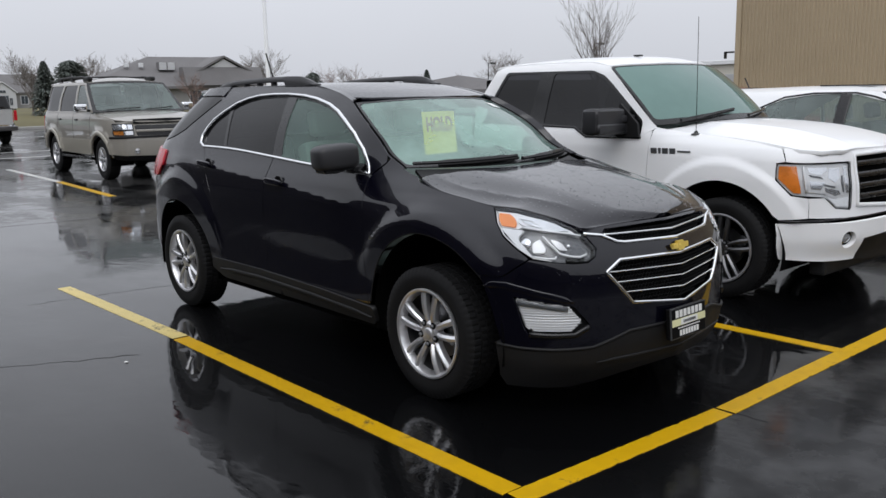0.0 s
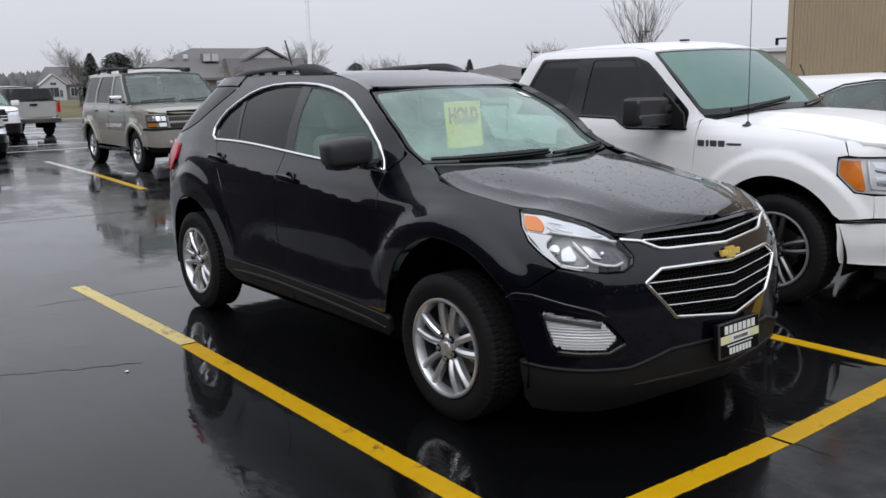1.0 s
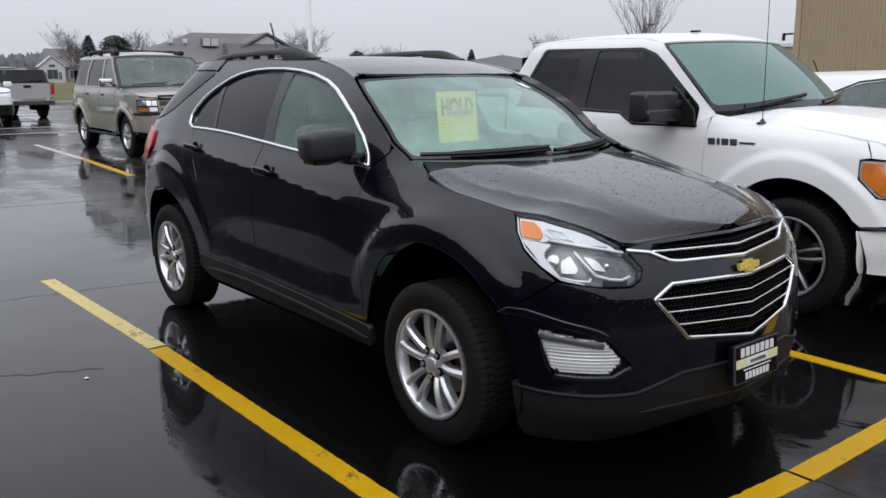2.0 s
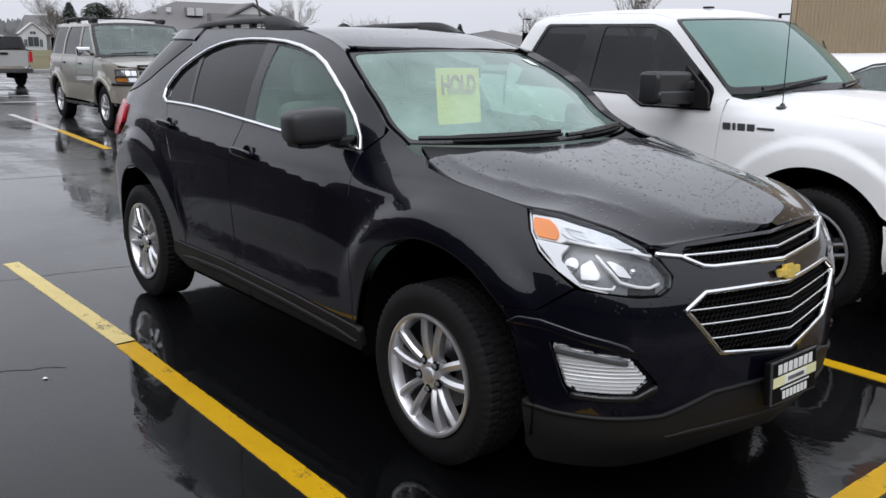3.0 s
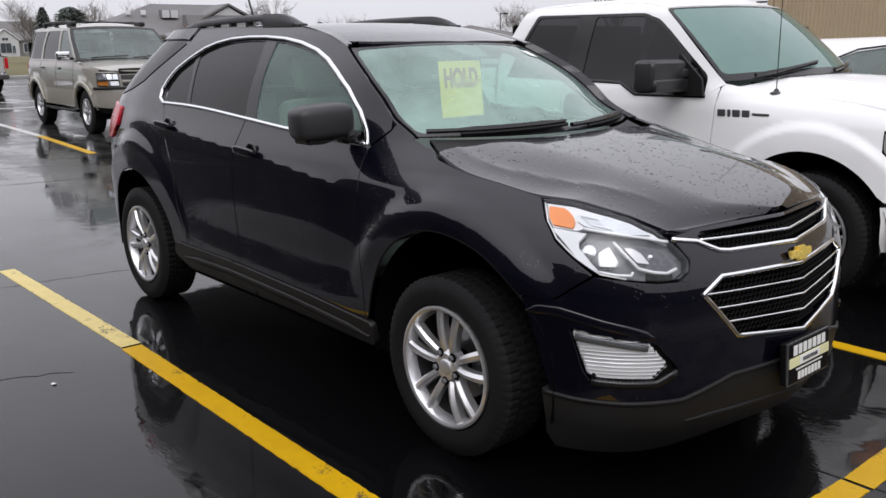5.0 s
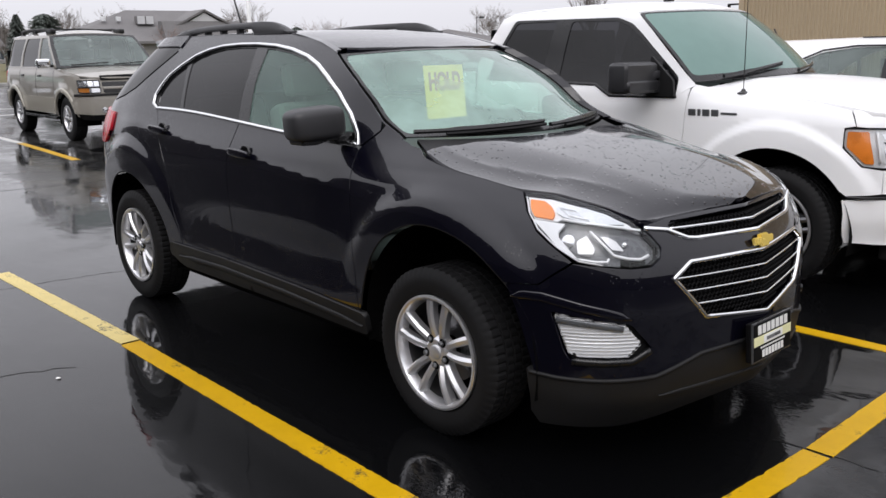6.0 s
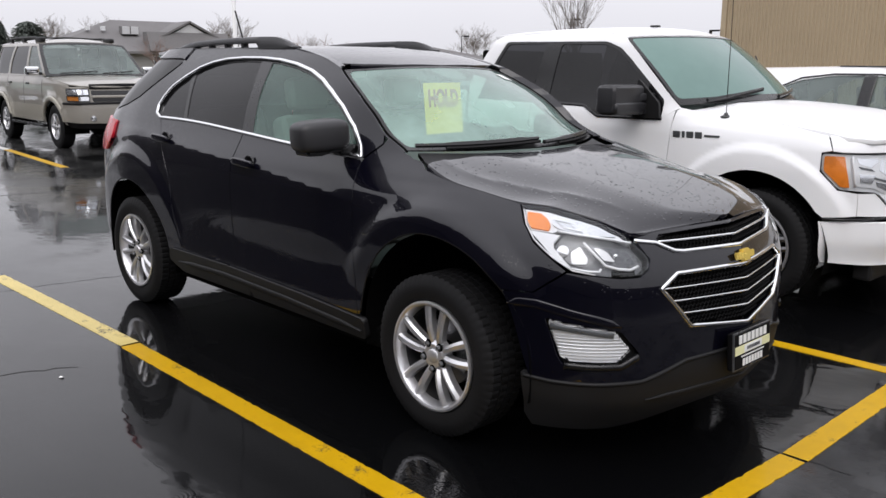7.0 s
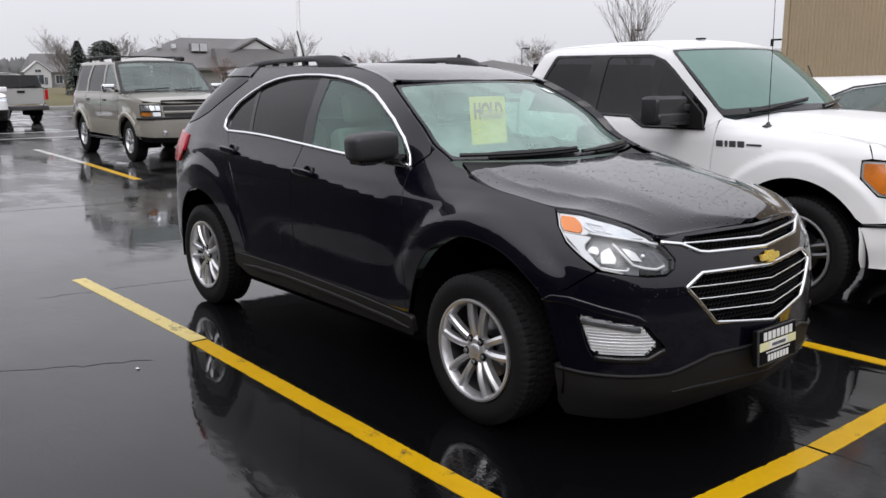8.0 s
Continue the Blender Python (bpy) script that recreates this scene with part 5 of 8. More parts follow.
            for dy, dz in ((-0.024, 0.0), (-0.026, 0.6), (-0.012, 1.0), (0.012, 1.0), (0.026, 0.6), (0.024, 0.0)):
                ring.append(bm.verts.new((x, sg * 0.525 + dy, zb + (zt - zb) * dz)))
            rings.append(ring)
        for a, b in zip(rings, rings[1:]):
            for k in range(6):
                bm.faces.new((a[k], a[(k + 1) % 6], b[(k + 1) % 6], b[k]))
        bm.faces.new(rings[0])
        bm.faces.new(rings[-1][::-1])
        part("bar", bm, M_RAIL, rail, smoothed=True, sharp=50)
        for x in (-0.98, -0.79, -0.60):
            part("post", box(0.035, 0.036, 0.06, 0.008, at=pose(x, sg * 0.525, 1.672)), M_RAIL, rail)
        for x0, x1 in ((-1.42, -1.16), (-0.42, -0.05)):
            part("foot", box(x1 - x0, 0.05, 0.022, 0.008, at=pose((x0 + x1) / 2, sg * 0.525, 1.652)), M_RAIL, rail)
    aerial = attach("aerial", None, car)
    part("aerial_base", lathe([(0.0, 0.03), (0.012, 0.028), (0.022, 0.008), (0.026, 0.0), (0.0, 0.0)], 20, axis="z"), M_TRIM, aerial, at=pose(-1.46, 0, 1.672), smoothed=True)
    part("aerial_rod", tube([(-1.465, 0, 1.69), (-1.51, 0, 1.79), (-1.575, 0, 1.93)], [0.008, 0.007, 0.006], 8), M_TRIM, aerial)

    # cabin
    part("cabin_floor", box(1.72, 1.50, 0.05, 0.01, at=pose(-0.03, 0, 0.58)), M_DASH, car)
    part("dashboard", box(0.50, 1.42, 0.20, 0.06, 3, pose(0.95, 0, 1.03, 0, 8, 0)), M_DASH, car, smoothed=True)
    part("inner_trim", box(0.06, 1.40, 0.5, 0.02, at=pose(-1.95, 0, 1.0)), M_VOID, car)
    part("headliner", box(1.5, 0.96, 0.02, 0.005, at=pose(-0.70, 0, 1.585)), M_SEAT, car)
    for sg in (-1, 1):
        part("door_card", box(1.9, 0.05, 0.60, 0.02, at=pose(-0.1, sg * 0.79, 0.86)), M_DASH, car)
        build_seat(car, 0.18, sg * 0.37, M_SEAT)
        build_seat(car, -0.72, sg * 0.38, M_SEAT)
    wheel_bm = lathe([(0.172 + 0.016 * math.cos(t), 0.016 * math.sin(t)) for t in np.linspace(0, 2 * math.pi, 12, endpoint=False)], 40, axis="z", closed=True)
    steer = attach("steering_wheel", None, car, "", pose(0.60, 0.37, 1.07, 0, -62, 0))
    part("rim", wheel_bm, M_TRIM, steer, smoothed=True)
    part("hub", box(0.16, 0.16, 0.05, 0.02, at=pose(0, 0, 0)), M_TRIM, steer)
    part("spoke", box(0.32, 0.04, 0.02, 0.008), M_TRIM, steer)
    im = part("inner_mirror", box(0.03, 0.25, 0.07, 0.012, at=pose(0.55, 0, 1.455)), M_TRIM, car, smoothed=True)
    part("mirror_stem", box(0.07, 0.10, 0.05, 0.02, at=pose(0.555, 0, 1.505, 0, 30, 0)), M_TRIM, car)

    # wheels, liners, dark core
    for cx, y in ((1.442, 0.815), (-1.4285, 0.80)):
        build_wheel(car, pose(cx, -y, 0.353), 0.352, 0.225, 0.235, 5, M_ALLOY, M_ALLOY, M_ALLOY, twin=0.215, turn=0.25 if cx > 0 else 0.62)
        build_wheel(car, pose(cx, y, 0.353, 0, 0, 180), 0.352, 0.225, 0.235, 5, M_ALLOY, M_ALLOY, M_ALLOY, twin=0.215)
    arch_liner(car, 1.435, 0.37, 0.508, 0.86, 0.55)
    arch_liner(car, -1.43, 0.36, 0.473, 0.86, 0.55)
    # plain black boxes added inside the body, their shade given by colour
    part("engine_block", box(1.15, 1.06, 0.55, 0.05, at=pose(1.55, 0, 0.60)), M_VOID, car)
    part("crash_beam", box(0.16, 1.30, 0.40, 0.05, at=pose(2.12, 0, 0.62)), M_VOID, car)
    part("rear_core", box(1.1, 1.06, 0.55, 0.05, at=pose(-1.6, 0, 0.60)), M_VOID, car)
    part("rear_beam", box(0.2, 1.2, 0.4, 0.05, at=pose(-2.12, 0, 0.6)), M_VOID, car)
    return car


crossover = build_crossover()


def hold_sign():
    """A yellow card that hangs from the inner mirror."""
    card = part("hanging_sign", box(0.004, 0.285, 0.262, 0.001), M_CARD, None, at=pose(0.70, -0.140, 1.347, 0, -6, 4))
    tagged(card, "yellow card lettered HOLD hanging from the mirror", "sign")
    me = text_mesh("HOLD", 0.088, 0.001, M_INK, bold=0.0035, tall=1.35, wide=0.95)
    attach("lettering", me, card, "", pose(0.0035, 0.0, 0.048, 90, 0, 90))
    return card


hold_sign()

# ---- the white pickup truck in the next bay ----
TR = Shell(
    plan=[(-3.56, 0), (-3.56, -0.5), (-3.53, -0.82), (-3.44, -0.94), (-3.2, -0.975), (-2.3, -0.99), (-1.35, -0.985), (0, -0.985), (0.6, -0.985),
          (1.3, -1.0), (1.65, -0.985), (1.85, -0.935), (1.98, -0.84), (2.07, -0.66), (2.13, -0.42), (2.17, 0)],
    widths=[(-1.4, [(0.35, 0.97), (0.5, 0.99), (0.9, 1), (1.2, 0.995), (1.4, 0.985), (1.84, 0.8)]),
            (-1.2, [(0.35, 0.96), (0.5, 0.985), (0.8, 1), (1.1, 1.0), (1.22, 0.985), (1.3, 0.955), (1.75, 0.845), (1.85, 0.77)]),
            (0.6, [(0.35, 0.96), (0.5, 0.985), (0.8, 1), (1.1, 1.0), (1.22, 0.985), (1.3, 0.955), (1.75, 0.845), (1.85, 0.77)]),
            (0.95, [(0.35, 0.97), (0.5, 0.99), (0.9, 1), (1.05, 0.992), (1.15, 0.965), (1.22, 0.91), (1.28, 0.84), (1.4, 0.78)]),
            (1.6, [(0.35, 0.97), (0.5, 0.99), (0.9, 1), (1.05, 0.985), (1.13, 0.955), (1.19, 0.90), (1.25, 0.83)]),
            (2.1, [(0.35, 0.98), (0.6, 1), (0.9, 1), (1.05, 0.98), (1.13, 0.94), (1.2, 0.88)])],
    nose=[(0.3, 0.05), (0.6, 0.0), (0.85, 0.01), (1.0, 0.04), (1.08, 0.055), (1.14, 0.075), (1.2, 0.15), (1.26, 0.35)],
    tail=[(0.3, 0.05), (0.6, 0.0), (1.4, 0.02)], x_nose=1.0, x_tail=-3.2,
    swell=[(1.32, 0.39, 0.628, 0.705, 0.028), (-2.36, 0.39, 0.61, 0.69, 0.024)])
TR_HE = pchip([(0.70, 1.262), (0.9, 1.248), (1.3, 1.222), (1.6, 1.19), (1.85, 1.145), (2.0, 1.115), (2.15, 1.075)])
TR_HC = pchip([(0.70, 1.33), (1.0, 1.325), (1.5, 1.292), (1.8, 1.24), (2.0, 1.185), (2.09, 1.135), (2.15, 1.09)])


def truck_hood(x, s):
    x = np.asarray(x, float)
    ye = -TR(np.minimum(x, 1.75), TR_HE(np.minimum(x, 1.75)))[:, 1] * 0.992
    a = np.abs(s)
    shape = 1 - 0.55 * a ** 2 - 0.45 * smooth(0.40, 1.0, a) + 0.05 * smooth(0.42, 0.5, a) * (1 - smooth(0.5, 0.62, a))
    return np.stack([x, s * ye, TR_HE(x) + (TR_HC(x) - TR_HE(x)) * shape], -1)


TR_RE = pchip([(-1.35, 1.80), (-1.1, 1.822), (-0.6, 1.838), (-0.1, 1.832), (0.14, 1.79), (0.3, 1.73)])
TR_RC = pchip([(-1.35, 1.85), (-1.0, 1.880), (-0.5, 1.893), (0.0, 1.882), (0.25, 1.838), (0.34, 1.812), (0.45, 1.77)])


def truck_roof(x, s):
    x = np.asarray(x, float)
    ze = TR_RE(x)
    ye = -TR(x, ze)[:, 1]
    return np.stack([x, s * ye, ze + (TR_RC(x) - ze) * (1 - np.abs(s) ** 2.3)], -1)


def truck_windshield(v, s):
    v = np.asarray(v, float)
    E = TR(0.70 + (0.14 - 0.70) * v, 1.285 + (1.79 - 1.285) * v + 0.02 * np.sin(np.pi * v))
    cx, cz = 0.96 + (0.34 - 0.96) * v, 1.315 + (1.812 - 1.315) * v + 0.03 * np.sin(np.pi * v)
    k = 1 - np.abs(s) ** 2.2
    return np.stack([E[:, 0] + (cx - E[:, 0]) * k, -E[:, 1] * s, E[:, 2] + (cz - E[:, 2]) * k], -1)


def build_truck():
    car = new("pickup_truck")
    car.matrix_basis = pose(0, 3.13, 0)
    tagged(car, "white extended-cab pickup truck with black mirrors, parked", "truck")
    U1 = TR.u1
    ST = 0.05
    fa, ra = arch(1.32, 0.39, 0.515, 0.42), arch(-2.36, 0.39, 0.50, 0.42)
    fender = [(0.662, 0.42), (0.650, 0.92), (0.668, 1.17), (0.680, 1.262), (0.70, 1.286), (0.78, 1.270), (0.9, 1.252), (1.3, 1.224), (1.6, 1.190), (1.80, 1.150), (1.83, 1.062), (1.765, 1.05), (1.755, 0.93), (1.86, 0.818), (1.98, 0.80), (1.98, 0.66), (1.79, 0.645)] + [p for p in reversed(fa) if not (p[0] > 1.5 and p[1] < 0.645)]
    skin("fender", TR, fender, 0.024, M_WHITE, car, both=True)
    door = [(0.655, 0.42), (0.642, 0.92), (0.662, 1.17), (0.668, 1.262), (0.56, 1.192), (0.015, 1.193), (-0.125, 1.268), (-0.655, 1.284), (-0.66, 0.42)]
    rear_door = [(-0.668, 0.42), (-0.664, 1.284), (-1.27, 1.292), (-1.30, 1.0), (-1.28, 0.42)]
    for nm, poly in (("door", door), ("rear_door", rear_door)):
        d = skin(nm, TR, poly, ST, M_WHITE, car)
        attach(nm, skin_mesh(nm, TR, poly, ST, M_WHITE, mirror=True), car)
        x = -0.5 if nm == "door" else None
        if x is not None:
            p = TR(np.array([x]), np.array([1.10]))[0]
            part("handle", box(0.24, 0.03, 0.045, 0.01, at=pose(x, p[1] - 0.02, 1.10)), M_WHITE, d)
    fg = rounded([(0.545, 1.218), (0.022, 1.212), (-0.115, 1.287), (-0.505, 1.300), (-0.485, 1.50), (-0.452, 1.742), (-0.02, 1.735), (0.10, 1.69), (0.20, 1.618), (0.54, 1.33)], 0.03)
    rg = rounded([(-0.695, 1.302), (-1.245, 1.310), (-1.18, 1.49), (-1.03, 1.745), (-0.610, 1.748), (-0.655, 1.52)], 0.03)
    dlo = rounded([(0.575, 1.201), (0.015, 1.196), (-0.125, 1.271), (-1.268, 1.295), (-1.21, 1.49), (-1.05, 1.765), (-0.02, 1.757), (0.12, 1.71), (0.225, 1.632), (0.57, 1.335)], 0.03)
    skin("cab_side", TR, [(0.668, 1.268), (0.70, 1.285), (0.56, 1.41), (0.42, 1.54), (0.28, 1.67), (0.14, 1.787), (-0.1, 1.826), (-0.6, 1.832), (-1.1, 1.816), (-1.20, 1.78), (-1.28, 1.62), (-1.36, 1.42), (-1.37, 0.42), (-1.288, 0.42), (-1.308, 1.0), (-1.278, 1.288), (-0.66, 1.280), (-0.125, 1.263), (0.02, 1.188), (0.565, 1.193)], ST, M_WHITE, car, both=True, holes=(dlo,))
    skin("window_frame", TR, dlo, 0.07, M_TRIM, car, "black door window frames", both=True, holes=(fg, rg), lift=-0.004)
    for poly in (fg, rg):
        skin("window", TR, poly, 0.08, M_SHADE, car, "dark tinted side glass", both=True, lift=-0.010, depth=0.0)
    moulding("belt_seal", TR, [(0.58, 1.203), (0.02, 1.198), (-0.12, 1.273), (-1.27, 1.297)], 0.022, 0.008, M_TRIM, car, both=True)
    bed = [(-1.40, 0.42), (-1.39, 1.36), (-3.4, 1.37), (-3.52, 1.36), (-3.50, 0.55), (-2.86, 0.42)] + list(reversed(ra))
    skin("bed_side", TR, bed, 0.05, M_WHITE, car, both=True)
    part("bed_cover", box(2.1, 1.80, 0.06, 0.02, at=pose(-2.46, 0, 1.36)), M_TRIM, car, "black bed cover")
    part("tailgate", box(0.06, 1.7, 0.6, 0.02, at=pose(-3.53, 0, 1.05)), M_WHITE, car)
    hoodR = [(0.72, -0.998), (1.2, -0.998), (1.6, -0.998), (1.86, -0.975), (1.98, -0.87), (2.055, -0.66), (2.082, -0.3), (2.09, 0.0)]
    hood_line = hoodR + [(x, -s) for x, s in reversed(hoodR[:-1])] + [(0.80, 0.7), (0.89, 0.0), (0.80, -0.7)]
    skin("hood", truck_hood, hood_line, 0.05, M_WHITE, car, depth=0.03)
    part("cowl", box(0.22, 1.36, 0.04, 0.01, at=pose(0.84, 0, 1.262, 0, 5, 0)), M_PLASTIC, car)
    rr = [(0.135, -1.0), (-0.2, -1.0), (-0.7, -1.0), (-1.1, -1.0), (-1.24, -0.97), (-1.27, 0.0)]
    skin("roof", truck_roof, [(0.335, 0.0), (0.29, -0.5), *rr, *[(x, -s) for x, s in reversed(rr[:-1])], (0.29, 0.5)], 0.07, M_WHITE, car, depth=0.03)
    ws = rounded([(0.03, -0.996), (0.985, -0.996), (0.985, 0.996), (0.03, 0.996)], 0.02)
    wi = rounded([(0.10, -0.970), (0.968, -0.972), (0.968, 0.972), (0.10, 0.970)], 0.05)
    skin("windshield_frit", truck_windshield, ws, 0.07, M_TRIM, car, "black border of the windshield", holes=(wi,), depth=0.006)
    skin("windshield", truck_windshield, wi, 0.1, M_FOGSHEEN, car, "green windshield, fog and sky sheen in its colour", lift=-0.003, depth=0.0)
    for s0, s1, v1 in ((-0.80, -0.10, 0.10), (0.05, 0.72, 0.10)):
        ww = [Vector(truck_windshield(np.array([0.03 + v1 * t]), np.array([s0 + (s1 - s0) * t]))[0]) + Vector((0.015, 0, 0.025)) for t in np.linspace(0, 1, 10)]
        wiper = part("wiper", tube(ww, [0.014] * 4 + [0.010] * 6, 6), M_TRIM, car)
        part("wiper_blade", tube([p + Vector((0.0, 0.0, -0.014)) for p in ww[3:]], 0.007, 5), M_RUBBER, wiper)
    part("roof_lamp", box(0.07, 0.05, 0.016, 0.006, at=pose(0.02, -0.25, 1.888)), M_TRIM, car)
    # nose: panel, grille, headlights, bumper
    nose = [(1.985, 0.66), (1.985, 0.80), (2.10, 0.80), (2.20, 0.72), (2.36, 0.70), (2.38, 1.045), (2.36, 1.052), (1.90, 1.054), (1.835, 1.060), (1.812, 1.152), (1.95, 1.146), (2.1, 1.138), (2.36, 1.130), (2.7, 1.128), (U1, 1.128)]
    outline = nose + [(2 * U1 - u, z) for u, z in reversed(nose[:-1])]
    gr = [(2.425, 0.735), (2.42, 1.095), (U1, 1.10)]
    grille = gr + [(2 * U1 - u, z) for u, z in reversed(gr[:-1])] + [(U1, 0.70)]
    skin("nose_panel", TR, outline + [(2 * U1 - 2.3, 0.648), (2.3, 0.648)], 0.05, M_WHITE, car, holes=(grille,))
    skin("grille_back", TR, grille, 0.08, M_VOID, car, lift=-0.05, depth=0.0)
    moulding("grille_frame", TR, grille, 0.03, 0.015, M_WHITE, car, closed=True)
    for z in (0.79, 0.87, 0.95, 1.03):
        moulding("grille_bar", TR, [(2.43, z), (U1, z), (2 * U1 - 2.43, z)], 0.045, 0.014, M_TRIM, car, "black grille bar", lift=-0.02)
    hl = rounded([(1.770, 1.044), (1.762, 0.935), (1.865, 0.824), (2.10, 0.806), (2.20, 0.722), (2.352, 0.708), (2.372, 1.04)], 0.02)
    amber = rounded([(1.785, 1.030), (1.778, 0.938), (1.875, 0.840), (1.930, 0.837), (1.908, 1.03)], 0.01)
    for mir in (False, True):
        lamp = attach("headlight", skin_mesh("headlight", TR, hl, 0.05, M_LAMPCHROME, lift=-0.02, depth=0.0, mirror=mir), car, "clear headlight with an amber side marker")
        attach("amber_marker", skin_mesh("amber_marker", TR, amber, 0.04, M_AMBER, lift=-0.006, depth=0.012, mirror=mir), lamp)
        # one bright bowl; bright and grey slivers on it paint the facets' light and dark reflections
        bowl = rounded([(1.962, 1.026), (1.970, 0.846), (2.105, 0.832), (2.190, 0.798), (2.346, 0.800), (2.352, 1.028)], 0.012)
        attach("reflector_bowl", skin_mesh("reflector_bowl", TR, bowl, 0.04, M_LAMPCHROME, lift=-0.013, depth=0.006, mirror=mir), lamp)
        folds = (([(1.985, 1.018), (2.000, 0.985), (2.085, 0.965), (2.150, 1.000), (2.140, 1.018)], M_REFLECT, -0.010),
                 ([(1.992, 0.972), (2.010, 0.955), (2.110, 0.938), (2.085, 0.956)], M_LAMPBEZEL, -0.009),
                 ([(1.995, 0.925), (2.000, 0.870), (2.080, 0.862), (2.120, 0.915)], M_REFLECT, -0.010),
                 ([(2.095, 0.905), (2.100, 0.893), (2.200, 0.868), (2.215, 0.878)], M_LAMPGREY, -0.009),
                 ([(2.110, 0.875), (2.120, 0.845), (2.205, 0.812), (2.262, 0.822), (2.240, 0.850)], M_REFLECT, -0.010),
                 ([(2.165, 1.010), (2.150, 0.945), (2.215, 0.905), (2.262, 0.940), (2.268, 1.010)], M_REFLECT, -0.010),
                 ([(2.278, 0.950), (2.270, 0.900), (2.284, 0.835), (2.296, 0.835), (2.292, 0.960)], M_LAMPGREY, -0.009),
                 ([(2.305, 1.018), (2.305, 0.90), (2.315, 0.83), (2.343, 0.825), (2.345, 1.018)], M_REFLECT, -0.009))
        for fold, m, lf in folds:
            attach("reflector", skin_mesh("reflector", TR, rounded(fold, 0.003), 0.04, m, lift=lf, depth=0.006, mirror=mir), lamp)
        attach("turn_lens", skin_mesh("turn_lens", TR, rounded([(2.135, 0.80), (2.215, 0.735), (2.335, 0.725), (2.34, 0.80), (2.20, 0.79)], 0.01), 0.04, M_LAMPWHITE, lift=-0.008, depth=0.01, mirror=mir), lamp)
        P, N = on_surface(TR, [(1.955, 1.03), (1.965, 0.84)], 0.04, -0.004)
        attach("lamp_strip", strip_mesh("lamp_strip", P, N, 0.014, 0.006, M_LAMPCHROME, mirror=mir), lamp)
        attach("lens", skin_mesh("lens", TR, hl, 0.06, M_CLEAR, lift=0.002, depth=0.01, mirror=mir), lamp)
        P, N = on_surface(TR, hl, 0.03, 0.0, closed=True)
        attach("seal", strip_mesh("seal", P, N, 0.005, 0.004, M_TRIM, closed=True, mirror=mir), lamp)
    bump = lambda u, z: TR(u, np.full_like(np.asarray(z, float), 0.8)) * (1, 1, 0) + np.stack([0.09 * smooth(1.75, 2.3, np.minimum(u, 2 * U1 - u)) - 0.05 * smooth(0.52, 0.34, z), 0 * u, z], -1)
    b_half = [(1.775, 0.615), (1.80, 0.46), (1.845, 0.352), (2.10, 0.342), (2.36, 0.345), (2.385, 0.43), (2.395, 0.50), (U1, 0.53)]
    b_top = [(U1, 0.632), (2.4, 0.628), (2.1, 0.622)]
    out_b = b_half + [(2 * U1 - u, z) for u, z in reversed(b_half[:-1])] + [(2 * U1 - u, z) for u, z in reversed(b_top[1:])] + b_top
    fogc = [(2.245 + 0.062 * math.cos(t), 0.50 + 0.062 * math.sin(t)) for t in np.linspace(0, 2 * math.pi, 24, endpoint=False)]
    fogm = [(2 * U1 - u, z) for u, z in fogc][::-1]
    skin("front_bumper", bump, out_b, 0.045, M_WHITE, car, holes=(fogc, fogm), depth=0.04)
    for poly in (fogc, fogm):
        skin("fog_socket", bump, poly, 0.05, M_TRIM, car, lift=-0.05, depth=0.0)
        skin("fog_lens", bump, [(2.245 + (u - 2.245) * 0.6 if poly is fogc else 2 * U1 - 2.245 + (u - 2 * U1 + 2.245) * 0.6, 0.5 + (z - 0.5) * 0.6) for u, z in poly], 0.04, M_REFLECT, car, lift=-0.03, depth=0.0)
    low = [(2.375, 0.34), (2.40, 0.505), (U1, 0.52)]
    skin("bumper_insert", bump, low + [(2 * U1 - u, z) for u, z in reversed(low[:-1])] + [(U1, 0.30)], 0.06, M_PLASTIC, car, "black lower bumper insert", lift=-0.02, depth=0.02)
    moulding("bumper_gap", TR, [(1.79, 0.636), (2.1, 0.64), (U1, 0.642), (2 * U1 - 2.1, 0.64), (2 * U1 - 1.79, 0.636)], 0.014, 0.006, M_TRIM, car)
    part("air_dam", box(0.12, 1.5, 0.14, 0.02, at=pose(1.98, 0, 0.30)), M_PLASTIC, car)
    # badge as plain dark bars
    badge = attach("fender_badge", None, car, "dark chrome badge made of plain bars")
    for x, w, h in ((0.715, 0.060, 0.044), (0.768, 0.022, 0.046), (0.818, 0.058, 0.046), (0.884, 0.058, 0.046), (0.985, 0.13, 0.014)):
        p = TR(np.array([x]), np.array([1.105]))[0]
        part("bar", box(w * 0.88, 0.012, h, 0.003, at=pose(x, p[1] - 0.004, 1.105, 8, 0, 0)), M_LAMPGREY, badge)
    # mirrors
    for sg in (-1, 1):
        mir = attach("side_mirror", None, car, "large black door mirror", pose(0.365 if sg < 0 else 0.23, sg * (1.185 if sg < 0 else 1.10), 1.335))
        part("mirror_shell", box(0.17, 0.39, 0.215, 0.05, 3), M_MIRROR, mir, smoothed=True)
        part("mirror_cap", box(0.19, 0.37, 0.085, 0.035, 3, pose(0.004, 0, -0.055)), M_MIRROR, mir, smoothed=True)
        part("mirror_glass", box(0.01, 0.30, 0.18, 0.004, at=pose(-0.088, 0, 0)), M_CHROME, mir)
        for dz, h in ((0.018, 0.06), (-0.062, 0.085)):
            part("mirror_arm", box(0.11, 0.26, h, 0.018, 3, at=pose(0.04, -sg * 0.17, dz, 0, 0, sg * 12)), M_MIRROR, mir, smoothed=True)
